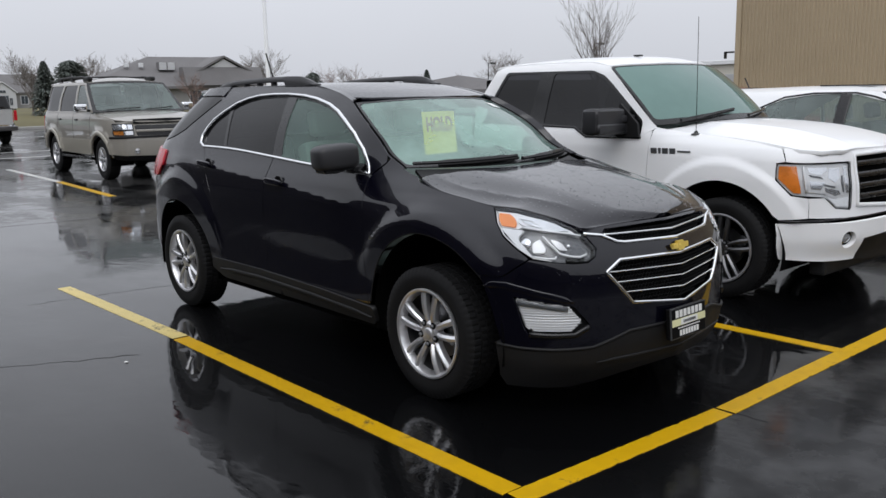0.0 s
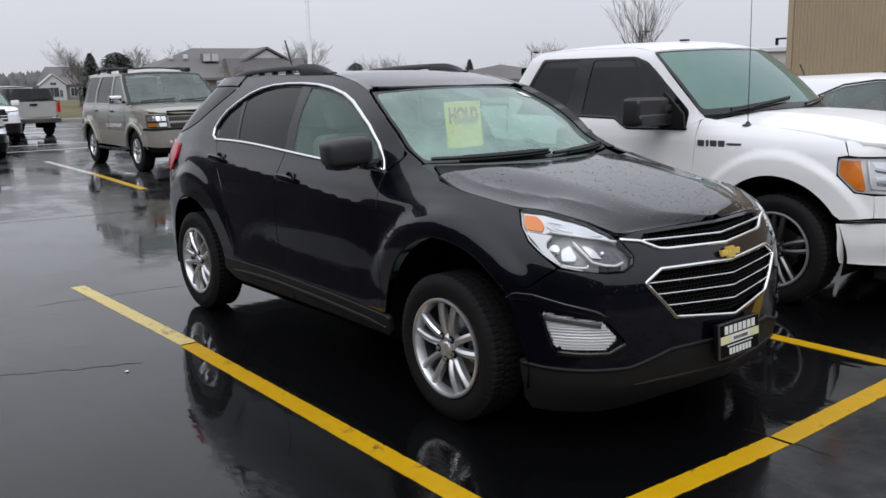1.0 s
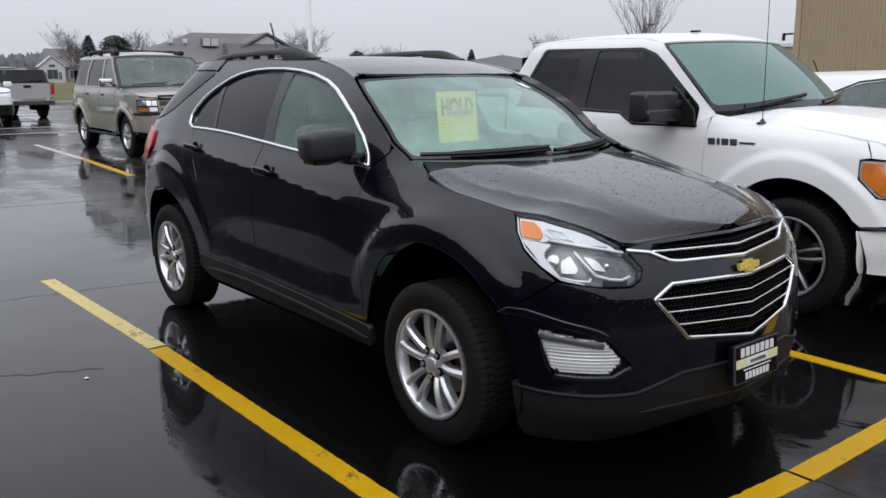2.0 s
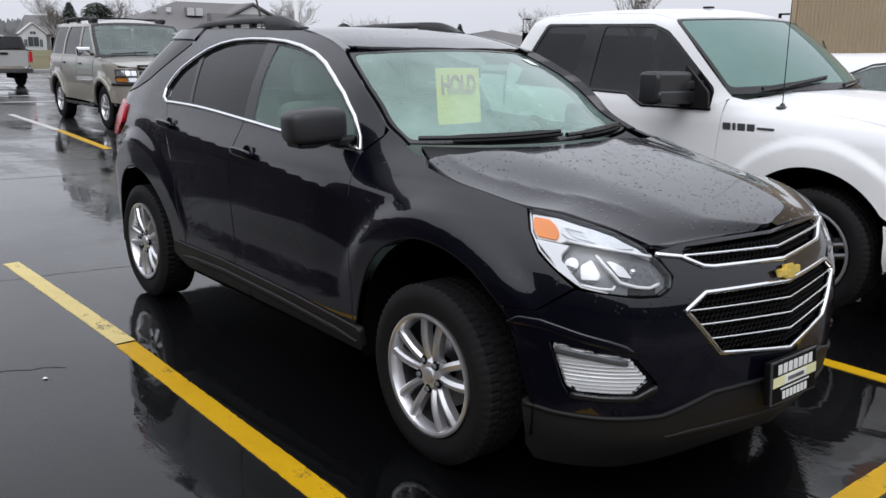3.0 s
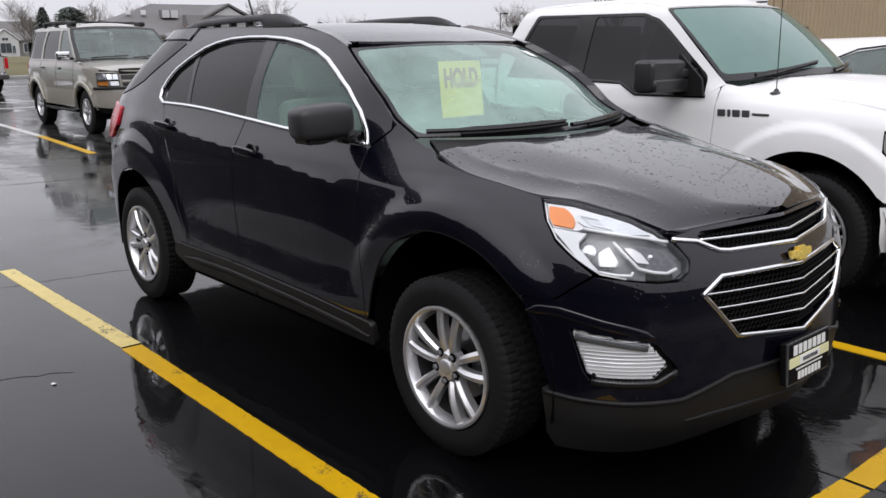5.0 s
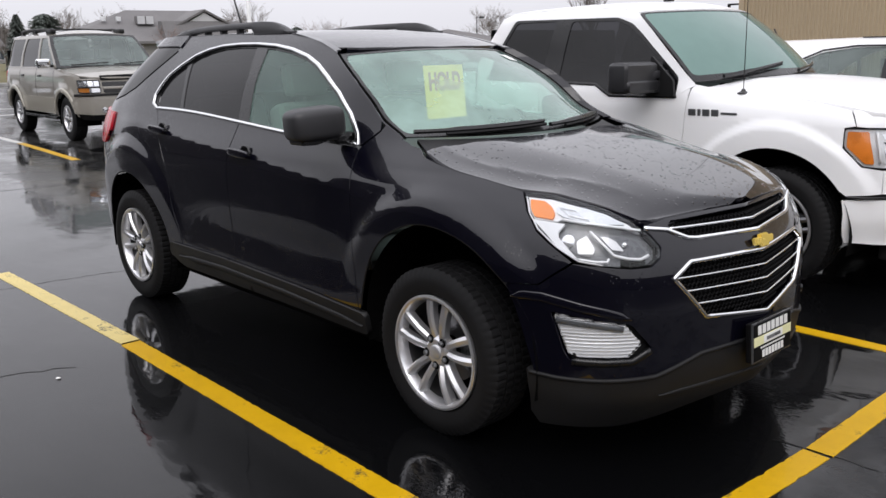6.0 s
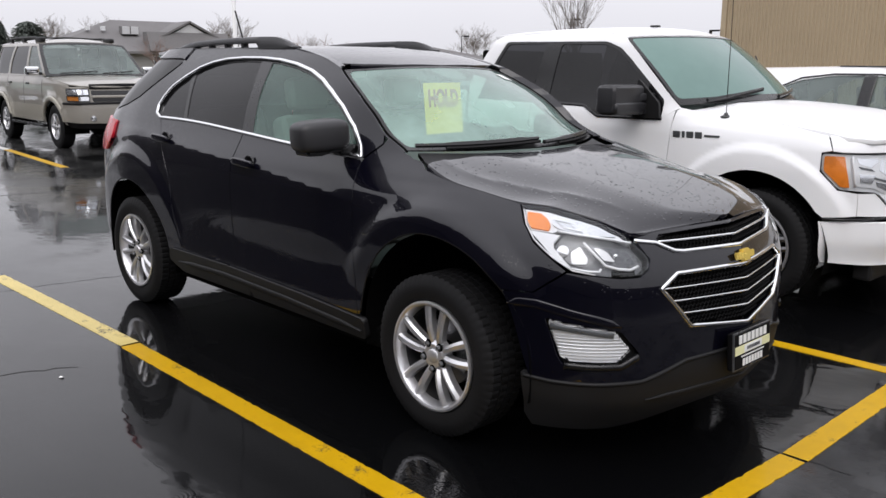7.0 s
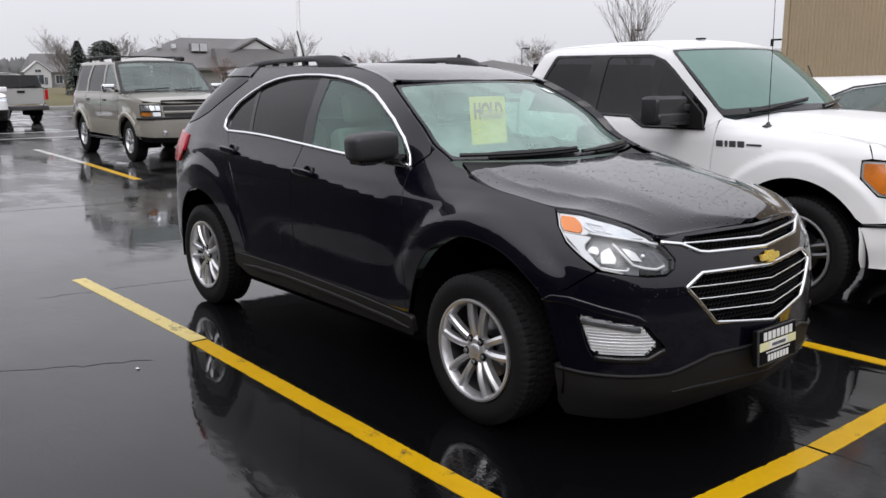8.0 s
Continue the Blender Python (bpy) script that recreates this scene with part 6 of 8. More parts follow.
        part("mirror_sail", prism(rounded([(-0.02, -0.13), (0.21, -0.13), (0.20, -0.02), (0.02, 0.15)], 0.02), -0.012, 0.012), M_PLASTIC, mir, at=pose(0, -sg * 0.195, 0.0))
    # aerial
    p = TR(np.array([1.02]), np.array([1.235]))[0]
    aerial = attach("aerial", None, car, "", pose(p[0], -0.86, 1.232))
    part("aerial_base", lathe([(0.0, 0.032), (0.010, 0.03), (0.018, 0.014), (0.038, 0.006), (0.040, 0.0), (0.0, 0.0)], 24, axis="z"), M_TRIM, aerial, smoothed=True)
    part("aerial_rod", tube([(0, 0, 0.02), (-0.005, 0, 0.45), (-0.012, 0, 0.90)], [0.0032, 0.0026, 0.002], 6), M_TRIM, aerial)
    # cabin
    part("dashboard", box(0.45, 1.5, 0.2, 0.05, at=pose(0.52, 0, 1.17)), M_DASH, car)
    part("cabin_floor", box(2.0, 1.6, 0.05, 0.01, at=pose(-0.45, 0, 0.62)), M_DASH, car)
    part("cab_back", box(0.05, 1.7, 1.2, 0.02, at=pose(-1.30, 0, 1.1)), M_VOID, car)
    part("headliner", box(1.3, 1.4, 0.02, 0.005, at=pose(-0.55, 0, 1.80)), M_SEAT, car)
    for sg in (-1, 1):
        seat = build_seat(car, -0.25, sg * 0.42, M_DASH)
        seat.location.z += 0.12
    for cx in (1.33, -2.36):
        build_wheel(car, pose(cx, -0.865, 0.385), 0.385, 0.27, 0.262, 5, M_DARKALLOY, M_RIMGREY, M_TRIM, twin=0.13, turn=0.2)
        build_wheel(car, pose(cx, 0.865, 0.385, 0, 0, 180), 0.385, 0.27, 0.262, 5, M_DARKALLOY, M_RIMGREY, M_TRIM, twin=0.13)
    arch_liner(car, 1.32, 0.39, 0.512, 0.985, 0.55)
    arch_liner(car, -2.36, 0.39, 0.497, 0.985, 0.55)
    # plain filler boxes whose black colour supplies the shade under the truck
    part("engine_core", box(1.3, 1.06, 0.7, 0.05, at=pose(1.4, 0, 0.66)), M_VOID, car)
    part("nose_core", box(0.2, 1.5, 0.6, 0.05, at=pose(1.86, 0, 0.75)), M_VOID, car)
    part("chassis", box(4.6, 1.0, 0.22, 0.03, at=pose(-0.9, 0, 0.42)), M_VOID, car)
    part("side_step", box(1.6, 0.08, 0.08, 0.02, at=pose(-0.3, -0.93, 0.40)), M_TRIM, car)
    return car


build_truck()

# ---- other parked vehicles ----
def build_car(name, label, category, at, paint, S, front_wheels=True):
    """A parked vehicle from its main sizes, facing +x: tail, nose, half width, sill, belt, roof, cowl, screens, wheels."""
    car = new(name)
    car.matrix_basis = at
    tagged(car, label, category)
    xt, xn, w, sill, belt, roof = S["tail"], S["nose"], S["w"], S["sill"], S["belt"], S["roof"]
    cx, hz, hn = S["cowl"], S["cowl_z"], S["hood_nose"]
    sq = S.get("square", 0.5)
    sh = Shell(
        plan=[(xt, 0), (xt + 0.01, -0.5 * w), (xt + 0.08, -0.8 * w), (xt + 0.25, -0.94 * w), (xt + 0.7, -w), (0, -w), (xn - 0.9, -w), (xn - 0.45, -0.95 * w), (xn - 0.2 * (1.4 - sq), -0.80 * w), (xn - 0.06, -0.5 * w), (xn, 0)],
        widths=[(0, [(sill - 0.15, 0.93), (sill, 0.97), (sill + 0.2, 0.995), (belt - 0.3, 1), (belt - 0.1, 0.985), (belt, 0.95), (roof - 0.06, S["top_w"]), (roof, S["top_w"] - 0.07)])],
        nose=[(0.2, 0.12), (0.4, 0.02), (0.6, 0), (hn - 0.15, 0.03), (hn, 0.10), (hn + 0.2, 0.3)],
        tail=[(0.2, 0.12), (0.5, 0), (belt - 0.2, 0.03), (belt, S.get("rear_in", 0.1)), (roof, S["rear_top"])],
        x_nose=xn - 1.1, x_tail=xt + 1.2,
        swell=[(x, S["hub"], S["wr"] + 0.16, S["wr"] + 0.24, S.get("flare", 0.015)) for x in S["wheels"]])
    hood_z = pchip([(cx - 0.05, hz), (cx + 0.3 * (xn - cx), hz - 0.02), (xn - 0.35, hn + 0.05), (xn, hn - 0.03)])
    ar = [arch(x, S["hub"], S["wr"] + 0.07, sill) for x in S["wheels"]]
    top = [(u, float(hood_z(u))) for u in np.linspace(cx, xn - 0.3, 8)]
    nose_u = [(u, hn) for u in np.linspace(xn - 0.25, sh.u1, 5)]
    lower = [(sh.u0, sill)] + sum([[p for p in a] for a in (ar[0], ar[1])], []) + [(sh.u1, sill - 0.05)] + list(reversed(nose_u)) + list(reversed(top)) + [(cx - 0.1, belt), (sh.u0, belt)]
    skin("body_side", sh, lower, 0.09, paint, car, both=True)
    for x in S.get("seams", ()):
        moulding("door_seam", sh, [(x, belt - 0.01), (x - 0.02, sill + 0.06)], 0.008, 0.002, M_VOID, car, both=True)
    # upper
    wb, wt = S["screen_base"], S["screen_top"]
    rail = roof - 0.06
    up = [(cx, belt + 0.004), (wb, belt + 0.02), (wt, rail), (S["roof_mid"], roof - 0.035), (S["roof_end"], rail), (S["rear_edge"], belt + 0.02), (S["rear_edge"], belt + 0.004)]
    panes = [rounded(p, 0.03) for p in S["panes"]]
    skin("roof_pillar", sh, up, 0.09, S.get("pillar", paint), car, both=True, holes=panes)
    for k, p in enumerate(panes):
        skin("window", sh, p, 0.12, S["glass"][k], car, both=True, lift=-0.012, depth=0.0)
    edge = pchip([(S["rear_edge"] - 1.0, rail), (S["roof_end"], rail), (S["roof_mid"], roof - 0.035), (wt, rail), (wt + 0.5, rail - 0.1)])

    def roof_fn(x, s):
        x = np.asarray(x, float)
        ze = edge(x)
        ye = -sh(np.clip(x, S["roof_end"], wt), ze)[:, 1]
        crown = S.get("crown", 0.05) * (1 - 0.5 * smooth(wt - 0.4, wt + 0.1, x))
        return np.stack([x, s * ye, ze + crown * (1 - np.abs(s) ** 2.3)], -1)
    skin("roof", roof_fn, [(wt, -1), (S["roof_end"], -1), (S["roof_end"] - 0.06, 0), (S["roof_end"], 1), (wt, 1), (wt + 0.08, 0)], 0.1, paint, car, depth=0.02)

    def hood_fn(x, s):
        x = np.asarray(x, float)
        ze = hood_z(x)
        ye = -sh(np.minimum(x, xn - 0.32), ze)[:, 1] * 0.985
        return np.stack([x, s * ye, ze + 0.05 * (1 - np.abs(s) ** 3) * (1 - 0.6 * smooth(xn - 0.5, xn, x))], -1)
    skin("hood", hood_fn, [(cx + 0.02, -1), (xn - 0.33, -1), (xn - 0.17, -0.85), (xn - 0.09, -0.5), (xn - 0.06, 0), (xn - 0.09, 0.5), (xn - 0.17, 0.85), (xn - 0.33, 1), (cx + 0.02, 1), (cx + 0.2, 0)], 0.1, paint, car, depth=0.02)

    def screen(v, s):
        v = np.asarray(v, float)
        E = sh(wb + (wt - wb) * v, belt + 0.02 + (rail - belt - 0.02) * v)
        ax, az = wb + 0.2 + (wt + 0.08 - wb - 0.2) * v, hz + 0.02 + (rail + 0.035 - hz - 0.02) * v
        k = 1 - np.abs(s) ** 2.2
        return np.stack([E[:, 0] + (ax - E[:, 0]) * k, -E[:, 1] * s, E[:, 2] + (az - E[:, 2]) * k], -1)
    so, si = rounded([(0.0, -1), (1, -1), (1, 1), (0.0, 1)], 0.02), rounded([(0.06, -0.93), (0.94, -0.93), (0.94, 0.93), (0.06, 0.93)], 0.05)
    skin("windshield_frit", screen, so, 0.1, S.get("frit", M_TRIM), car, holes=(si,), depth=0.006)
    skin("windshield", screen, si, 0.12, S.get("screen_mat", M_GLASS), car, lift=-0.003, depth=0.0)
    for s0, s1 in ((-0.75, -0.05), (0.05, 0.72)):
        ww = [Vector(screen(np.array([0.05 + 0.06 * t]), np.array([s0 + (s1 - s0) * t]))[0]) + Vector((0.02, 0, 0.02)) for t in np.linspace(0, 1, 8)]
        part("wiper", tube(ww, 0.012, 6), M_TRIM, car)
    # rear
    rear_u = S["rear_edge"] - 0.03
    rw = [(rear_u, belt + 0.03), (sh.u0, belt + 0.03), (sh.u0, rail - 0.05), (min(S["roof_end"] - 0.05, rear_u + 0.1), rail - 0.02)]
    skin("rear_window", sh, rw, 0.1, S.get("rear_glass", M_SHADE), car, both=True, lift=-0.004, depth=0.01)
    skin("tail_lamp", sh, rounded([(xt + 0.22, belt - 0.06), (xt + 0.02, belt - 0.06), (xt + 0.02, belt - 0.42), (xt + 0.18, belt - 0.42)], 0.03), 0.05, M_REDLENS, car, "red tail lamp", both=True, lift=0.008, depth=0.02)
    # nose
    lampz0, lampz1 = S["lamp"]
    lo = sh.front_y(-0.93 * w, (lampz0 + lampz1) / 2)
    li = sh.front_y(-S.get("lamp_in", 0.55) * w, (lampz0 + lampz1) / 2)
    hl = rounded([(lo, lampz1), (lo + 0.01, lampz0), (li, lampz0), (li, lampz1)], 0.02)
    for mir in (False, True):
        lamp = attach("headlight", skin_mesh("headlight", sh, hl, 0.06, M_REFLECT, lift=0.004, depth=0.02, mirror=mir), car, "clear headlight")
        attach("lens", skin_mesh("lens", sh, hl, 0.08, M_CLEAR, lift=0.014, depth=0.01, mirror=mir), lamp)
        if S.get("amber"):
            a0, a1 = S["amber"]
            mid = lo + (li - lo) * S.get("amber_part", 1.0)
            am = rounded([(lo, a1), (lo + 0.01, a0), (mid, a0), (mid, a1)], 0.015)
            if mid < li - 0.02:
                turn = rounded([(mid + 0.012, a1), (mid + 0.012, a0), (li, a0), (li, a1)], 0.015)
                attach("turn_lens", skin_mesh("turn_lens", sh, turn, 0.06, M_REFLECT, lift=0.008, depth=0.02, mirror=mir), lamp)
            attach("amber_marker", skin_mesh("amber_marker", sh, am, 0.06, S.get("amber_mat", M_AMBER), lift=0.008, depth=0.02, mirror=mir), lamp)
    g0, g1 = S["grille"]
    gu = sh.front_y(-S.get("grille_w", 0.5) * w, (g0 + g1) / 2)
    grille = rounded([(gu, g1), (gu + 0.02, g0), (2 * sh.u1 - gu - 0.02, g0), (2 * sh.u1 - gu, g1)], 0.03)
    skin("grille", sh, grille, 0.08, M_TRIM, car, "black grille", lift=0.006, depth=0.02)
    for k in range(S.get("bars", 2)):
        z = g0 + (g1 - g0) * (k + 1) / (S.get("bars", 2) + 1)
        moulding("grille_bar", sh, [(gu + 0.02, z), (sh.u1, z), (2 * sh.u1 - gu - 0.02, z)], 0.03, 0.012, S.get("bar_mat", M_CHROME), car, lift=0.006)
    b0, b1 = S["bumper"]
    bu = sh.front_y(-0.985 * w, (b0 + b1) / 2)
    skin("front_bumper", sh, rounded([(bu, b1), (bu, b0), (sh.u1, b0 - 0.04), (2 * sh.u1 - bu, b0), (2 * sh.u1 - bu, b1)], 0.04), 0.08, S.get("bumper_mat", paint), car, lift=0.035, depth=0.08)
    rb = sh.u0 + (sh.u1 - bu)
    skin("rear_bumper", sh, rounded([(-abs(rb), b1), (-abs(rb), b0), (sh.u0, b0), (sh.u0, b1)], 0.03), 0.09, S.get("bumper_mat", paint), car, both=True, lift=0.035, depth=0.08)
    # mirrors, wheels, dark core, cabin
    for sg in (-1, 1):
        mir = attach("side_mirror", None, car, "", pose(cx - 0.18, sg * (w + 0.10), belt + 0.10))
        part("mirror_shell", box(0.11, 0.24, 0.16, 0.04, 3), S.get("mirror_mat", paint), mir, smoothed=True)
        part("mirror_arm", box(0.06, 0.14, 0.05, 0.015, at=pose(0.0, -sg * 0.13, -0.05)), M_TRIM, mir)
        part("mirror_glass", box(0.01, 0.20, 0.12, 0.004, at=pose(-0.056, 0, 0)), M_CHROME, mir)
        for x in S["handles"]:
            part("handle", box(0.15, 0.03, 0.035, 0.01, at=pose(x, sg * (w * 0.985 + 0.01), belt - 0.13)), S.get("handle_mat", M_TRIM), car)
    for x in S["wheels"]:
        for sg in (-1, 1):
            build_wheel(car, pose(x, sg * (w - 0.13), S["hub"], 0, 0, 0 if sg < 0 else 180), S["wr"], 0.24, S["rim"], S.get("spokes", 6), S.get("wheel_mat", M_ALLOY), S.get("wheel_mat", M_ALLOY), None, twin=S.get("twin", 0.0))
        arch_liner(car, x, S["hub"], S["wr"] + 0.068, w - 0.02, w - 0.45)
    part("engine_core", box(xn - cx - 0.25, 1.1 * w, hn - 0.45, 0.05, at=pose((xn + cx) / 2 - 0.02, 0, 0.30 + (hn - 0.4) / 2)), M_VOID, car)
    part("floor_pan", box(S["wheels"][1] - S["wheels"][0] - 2 * S["wr"] - 0.1, 1.8 * w, 0.12, 0.02, at=pose(sum(S["wheels"]) / 2, 0, sill + 0.03)), M_VOID, car)
    part("tail_core", box(S["wheels"][0] - xt - 0.1, 1.1 * w, 0.5, 0.05, at=pose((S["wheels"][0] + xt) / 2, 0, sill + 0.25)), M_VOID, car)
    part("dashboard", box(0.4, 1.6 * w, 0.2, 0.05, at=pose(cx - 0.15, 0, belt - 0.08)), M_DASH, car)
    for x in S["seats"]:
        for sg in (-1, 1):
            seat = build_seat(car, x, sg * 0.4 * w, S.get("seat_mat", M_DASH))
            seat.location.z += belt - 1.15
    return car, sh


wagon, wagon_shell = build_car(
    "suv", "pewter full-size SUV with tan lower panels and roof rails", "car", pose(-13.95, 3.70, 0, 0, 0, -2) @ Matrix.Scale(1.035, 4), M_PEWTER,
    dict(tail=-2.55, nose=2.40, w=0.985, sill=0.44, belt=1.25, roof=1.90, cowl=0.98, cowl_z=1.24, hood_nose=1.09, top_w=0.80, rear_top=0.30, rear_in=0.06, square=1.0,
         screen_base=1.02, screen_top=0.36, roof_mid=-1.0, roof_end=-2.10, rear_edge=-2.36, wheels=(-1.46, 1.46), hub=0.385, wr=0.385, rim=0.225, flare=0.03, seams=(0.92, -0.12, -1.15),
         panes=[[(0.88, 1.28), (0.30, 1.80), (-0.02, 1.80), (-0.04, 1.28)], [(-0.14, 1.28), (-0.12, 1.80), (-0.92, 1.80), (-1.08, 1.5), (-1.10, 1.28)], [(-1.20, 1.28), (-1.18, 1.5), (-1.02, 1.80), (-2.05, 1.80), (-2.30, 1.28)]],
         glass=[M_WAGONGLASS, M_SHADE, M_SHADE], lamp=(0.955, 1.055), amber=(0.855, 0.935), grille=(0.845, 1.03), grille_w=0.62, lamp_in=0.66, bars=1, bar_mat=M_PEWTER, bumper=(0.50, 0.80), handles=(0.12, -0.95), seats=(0.2, -0.8),
         mirror_mat=M_CHROME, screen_mat=M_WAGONGLASS, amber_mat=M_DULLAMBER, amber_part=0.6, twin=0.0, spokes=6, crown=0.10))


def wagon_extras():
    """Roof rails, hood deflector, side steps and lower cladding of the pewter wagon."""
    car, sh = wagon, wagon_shell
    M_TAN = car_paint("tan_lower_paint", (0.36, 0.34, 0.29), 0.15, 0.4)
    for sg in (-1, 1):
        rail = attach("roof_rail", None, car, "dark roof rail")
        part("bar", tube([(-1.95, sg * 0.64, 1.905), (-1.85, sg * 0.64, 1.955), (-1.2, sg * 0.65, 1.972), (-0.3, sg * 0.65, 1.966), (0.02, sg * 0.64, 1.94), (0.12, sg * 0.64, 1.90)], [0.02, 0.022, 0.022, 0.022, 0.022, 0.02], 8), M_PLASTIC, rail, smoothed=True)
        for x in (-1.75, -0.95, -0.15):
            part("post", box(0.16, 0.05, 0.07, 0.012, at=pose(x, sg * 0.645, 1.92)), M_PLASTIC, rail)
        part("side_step", box(1.9, 0.10, 0.05, 0.015, at=pose(0, sg * 0.96, 0.375)), M_TRIM, car)
    for x in (-1.75, -0.35):
        part("cross_bar", tube([(x, -0.64, 1.955), (x, 0, 1.975), (x, 0.64, 1.955)], 0.018, 6), M_PLASTIC, car)
    skin("hood_deflector", sh, [(sh.front_y(-0.62, 1.1), 1.055), (sh.u1, 1.06), (2 * sh.u1 - sh.front_y(-0.62, 1.1), 1.055), (2 * sh.u1 - sh.front_y(-0.62, 1.1), 1.12), (sh.u1, 1.13), (sh.front_y(-0.62, 1.1), 1.12)], 0.08, M_LATTICE, car, "dark bug shield", lift=0.035, depth=0.02)
    skin("lower_cladding", sh, [(0.95, 0.45), (0.99, 0.60), (1.0, 0.74), (-0.97, 0.74), (-0.96, 0.60), (-0.93, 0.45)], 0.08, M_TAN, car, "tan lower door cladding", both=True, lift=0.012, depth=0.015)
    for x in (-1.46, 1.46):
        a = arch(x, 0.385, 0.50, 0.50)
        moulding("arch_flare", sh, a, 0.085, 0.022, M_TAN, car, "tan wheel arch flare", both=True, lift=0.012)
    moulding("bumper_strip", sh, [(sh.front_y(-0.95, 0.7), 0.81), (sh.u1, 0.82), (2 * sh.u1 - sh.front_y(-0.95, 0.7), 0.81)], 0.04, 0.012, M_PLASTIC, car, lift=0.04)
    lo, li, gi = sh.front_y(-0.93 * 0.985, 0.95), sh.front_y(-0.66 * 0.985, 0.95), sh.front_y(-0.60, 0.94)
    moulding("grille_crossbar", sh, [(gi, 0.925), (sh.u1, 0.928), (2 * sh.u1 - gi, 0.925)], 0.050, 0.020, M_PEWTER, car, "pewter bar across the grille", lift=0.008)
    for z0, z1 in ((0.952, 1.058), (0.852, 0.938)):
        ring = rounded([(lo - 0.004, z1), (lo + 0.006, z0), (li + 0.004, z0), (li + 0.004, z1)], 0.02)
        moulding("lamp_seal", sh, ring, 0.014, 0.008, M_TRIM, car, closed=True, both=True, lift=0.012)
    for k in range(3):
        u = lo + (li - lo) * (0.30 + 0.24 * k)
        moulding("lamp_divider", sh, [(u, 0.962), (u + 0.004, 1.048)], 0.010, 0.004, M_LAMPGREY, car, both=True, lift=0.013)
    skin("lower_valance", sh, [(sh.front_y(-0.93, 0.45), 0.505), (sh.front_y(-0.90, 0.45), 0.40), (sh.u1, 0.36), (sh.u1, 0.505)], 0.08, M_LATTICE, car, both=True, lift=0.02, depth=0.03)
    for sg in (-1, 1):
        part("rail_pod", superquad(0.17, 0.05, 0.05, 0.6, at=pose(0.05, sg * 0.645, 1.925)), M_PLASTIC, car, smoothed=True)
        part("fog_lamp", lathe([(0.0, -0.02), (0.045, -0.016), (0.055, 0.0), (0.055, 0.03), (0.0, 0.03)], 20), M_REFLECT, car, at=pose(2.36, sg * 0.62, 0.56, 0, 0, 78))
        part("inner_lining", box(0.9, 0.02, 0.02, 0.005, at=pose(-0.5, sg * 0.7, 1.2)), M_DASH, car)
    part("tail_lining", box(0.05, 1.7, 0.6, 0.02, at=pose(-2.30, 0, 1.3)), M_VOID, car)


wagon_extras()

# white crossover on the far side of the truck
sedan, sedan_shell = build_car(
    "crossover", "white four-door crossover parked beyond the truck", "car", pose(0.75, 6.2, 0.0), M_WHITE,
    dict(tail=-2.35, nose=2.45, w=0.92, sill=0.30, belt=1.06, roof=1.58, cowl=1.25, cowl_z=1.08, hood_nose=0.82, top_w=0.70, rear_top=0.55, rear_in=0.15,
         screen_base=1.30, screen_top=0.35, roof_mid=-0.2, roof_end=-1.62, rear_edge=-2.0, wheels=(-1.42, 1.42), hub=0.33, wr=0.33, rim=0.215, seams=(0.95, 0.0, -0.95),
         panes=[[(0.98, 1.09), (0.45, 1.42), (0.12, 1.50), (0.05, 1.50), (0.05, 1.09)], [(-0.03, 1.09), (-0.03, 1.505), (-0.35, 1.50), (-0.66, 1.455), (-0.86, 1.37), (-0.89, 1.09)], [(-0.93, 1.09), (-0.90, 1.345), (-1.06, 1.245), (-1.25, 1.12), (-1.25, 1.09)], [(-1.16, 1.45), (-1.56, 1.44), (-1.74, 1.12), (-1.50, 1.12)]],
         glass=[M_WAGONGLASS, M_WAGONGLASS, M_WAGONGLASS, M_SHADE], lamp=(0.66, 0.78), grille=(0.45, 0.70), bumper=(0.22, 0.42), handles=(0.1, -0.8), seats=(0.25, -0.75), spokes=5, crown=0.05, seat_mat=M_DASH))

moulding("pillar_trim", sedan_shell, [(0.01, 1.09), (0.01, 1.50)], 0.12, 0.004, M_TRIM, sedan, both=True)
moulding("window_seal", sedan_shell, [(-1.28, 1.10), (-1.08, 1.25), (-0.90, 1.362), (-0.66, 1.472), (-0.35, 1.512), (0.10, 1.514), (0.30, 1.475), (0.48, 1.42), (1.0, 1.09)], 0.022, 0.005, M_TRIM, sedan, "black seal round the side windows", both=True)
moulding("quarter_divider", sedan_shell, [(-0.91, 1.09), (-0.88, 1.36)], 0.045, 0.005, M_TRIM, sedan, both=True)
part("sunroof", box(0.55, 0.7, 0.012, 0.004, at=pose(-0.15, 0, 1.592)), M_SHADE, sedan)
part("aerial", tube([(-1.40, 0.0, 1.42), (-1.46, 0, 1.58), (-1.52, 0, 1.70)], 0.008, 6), M_TRIM, sedan)

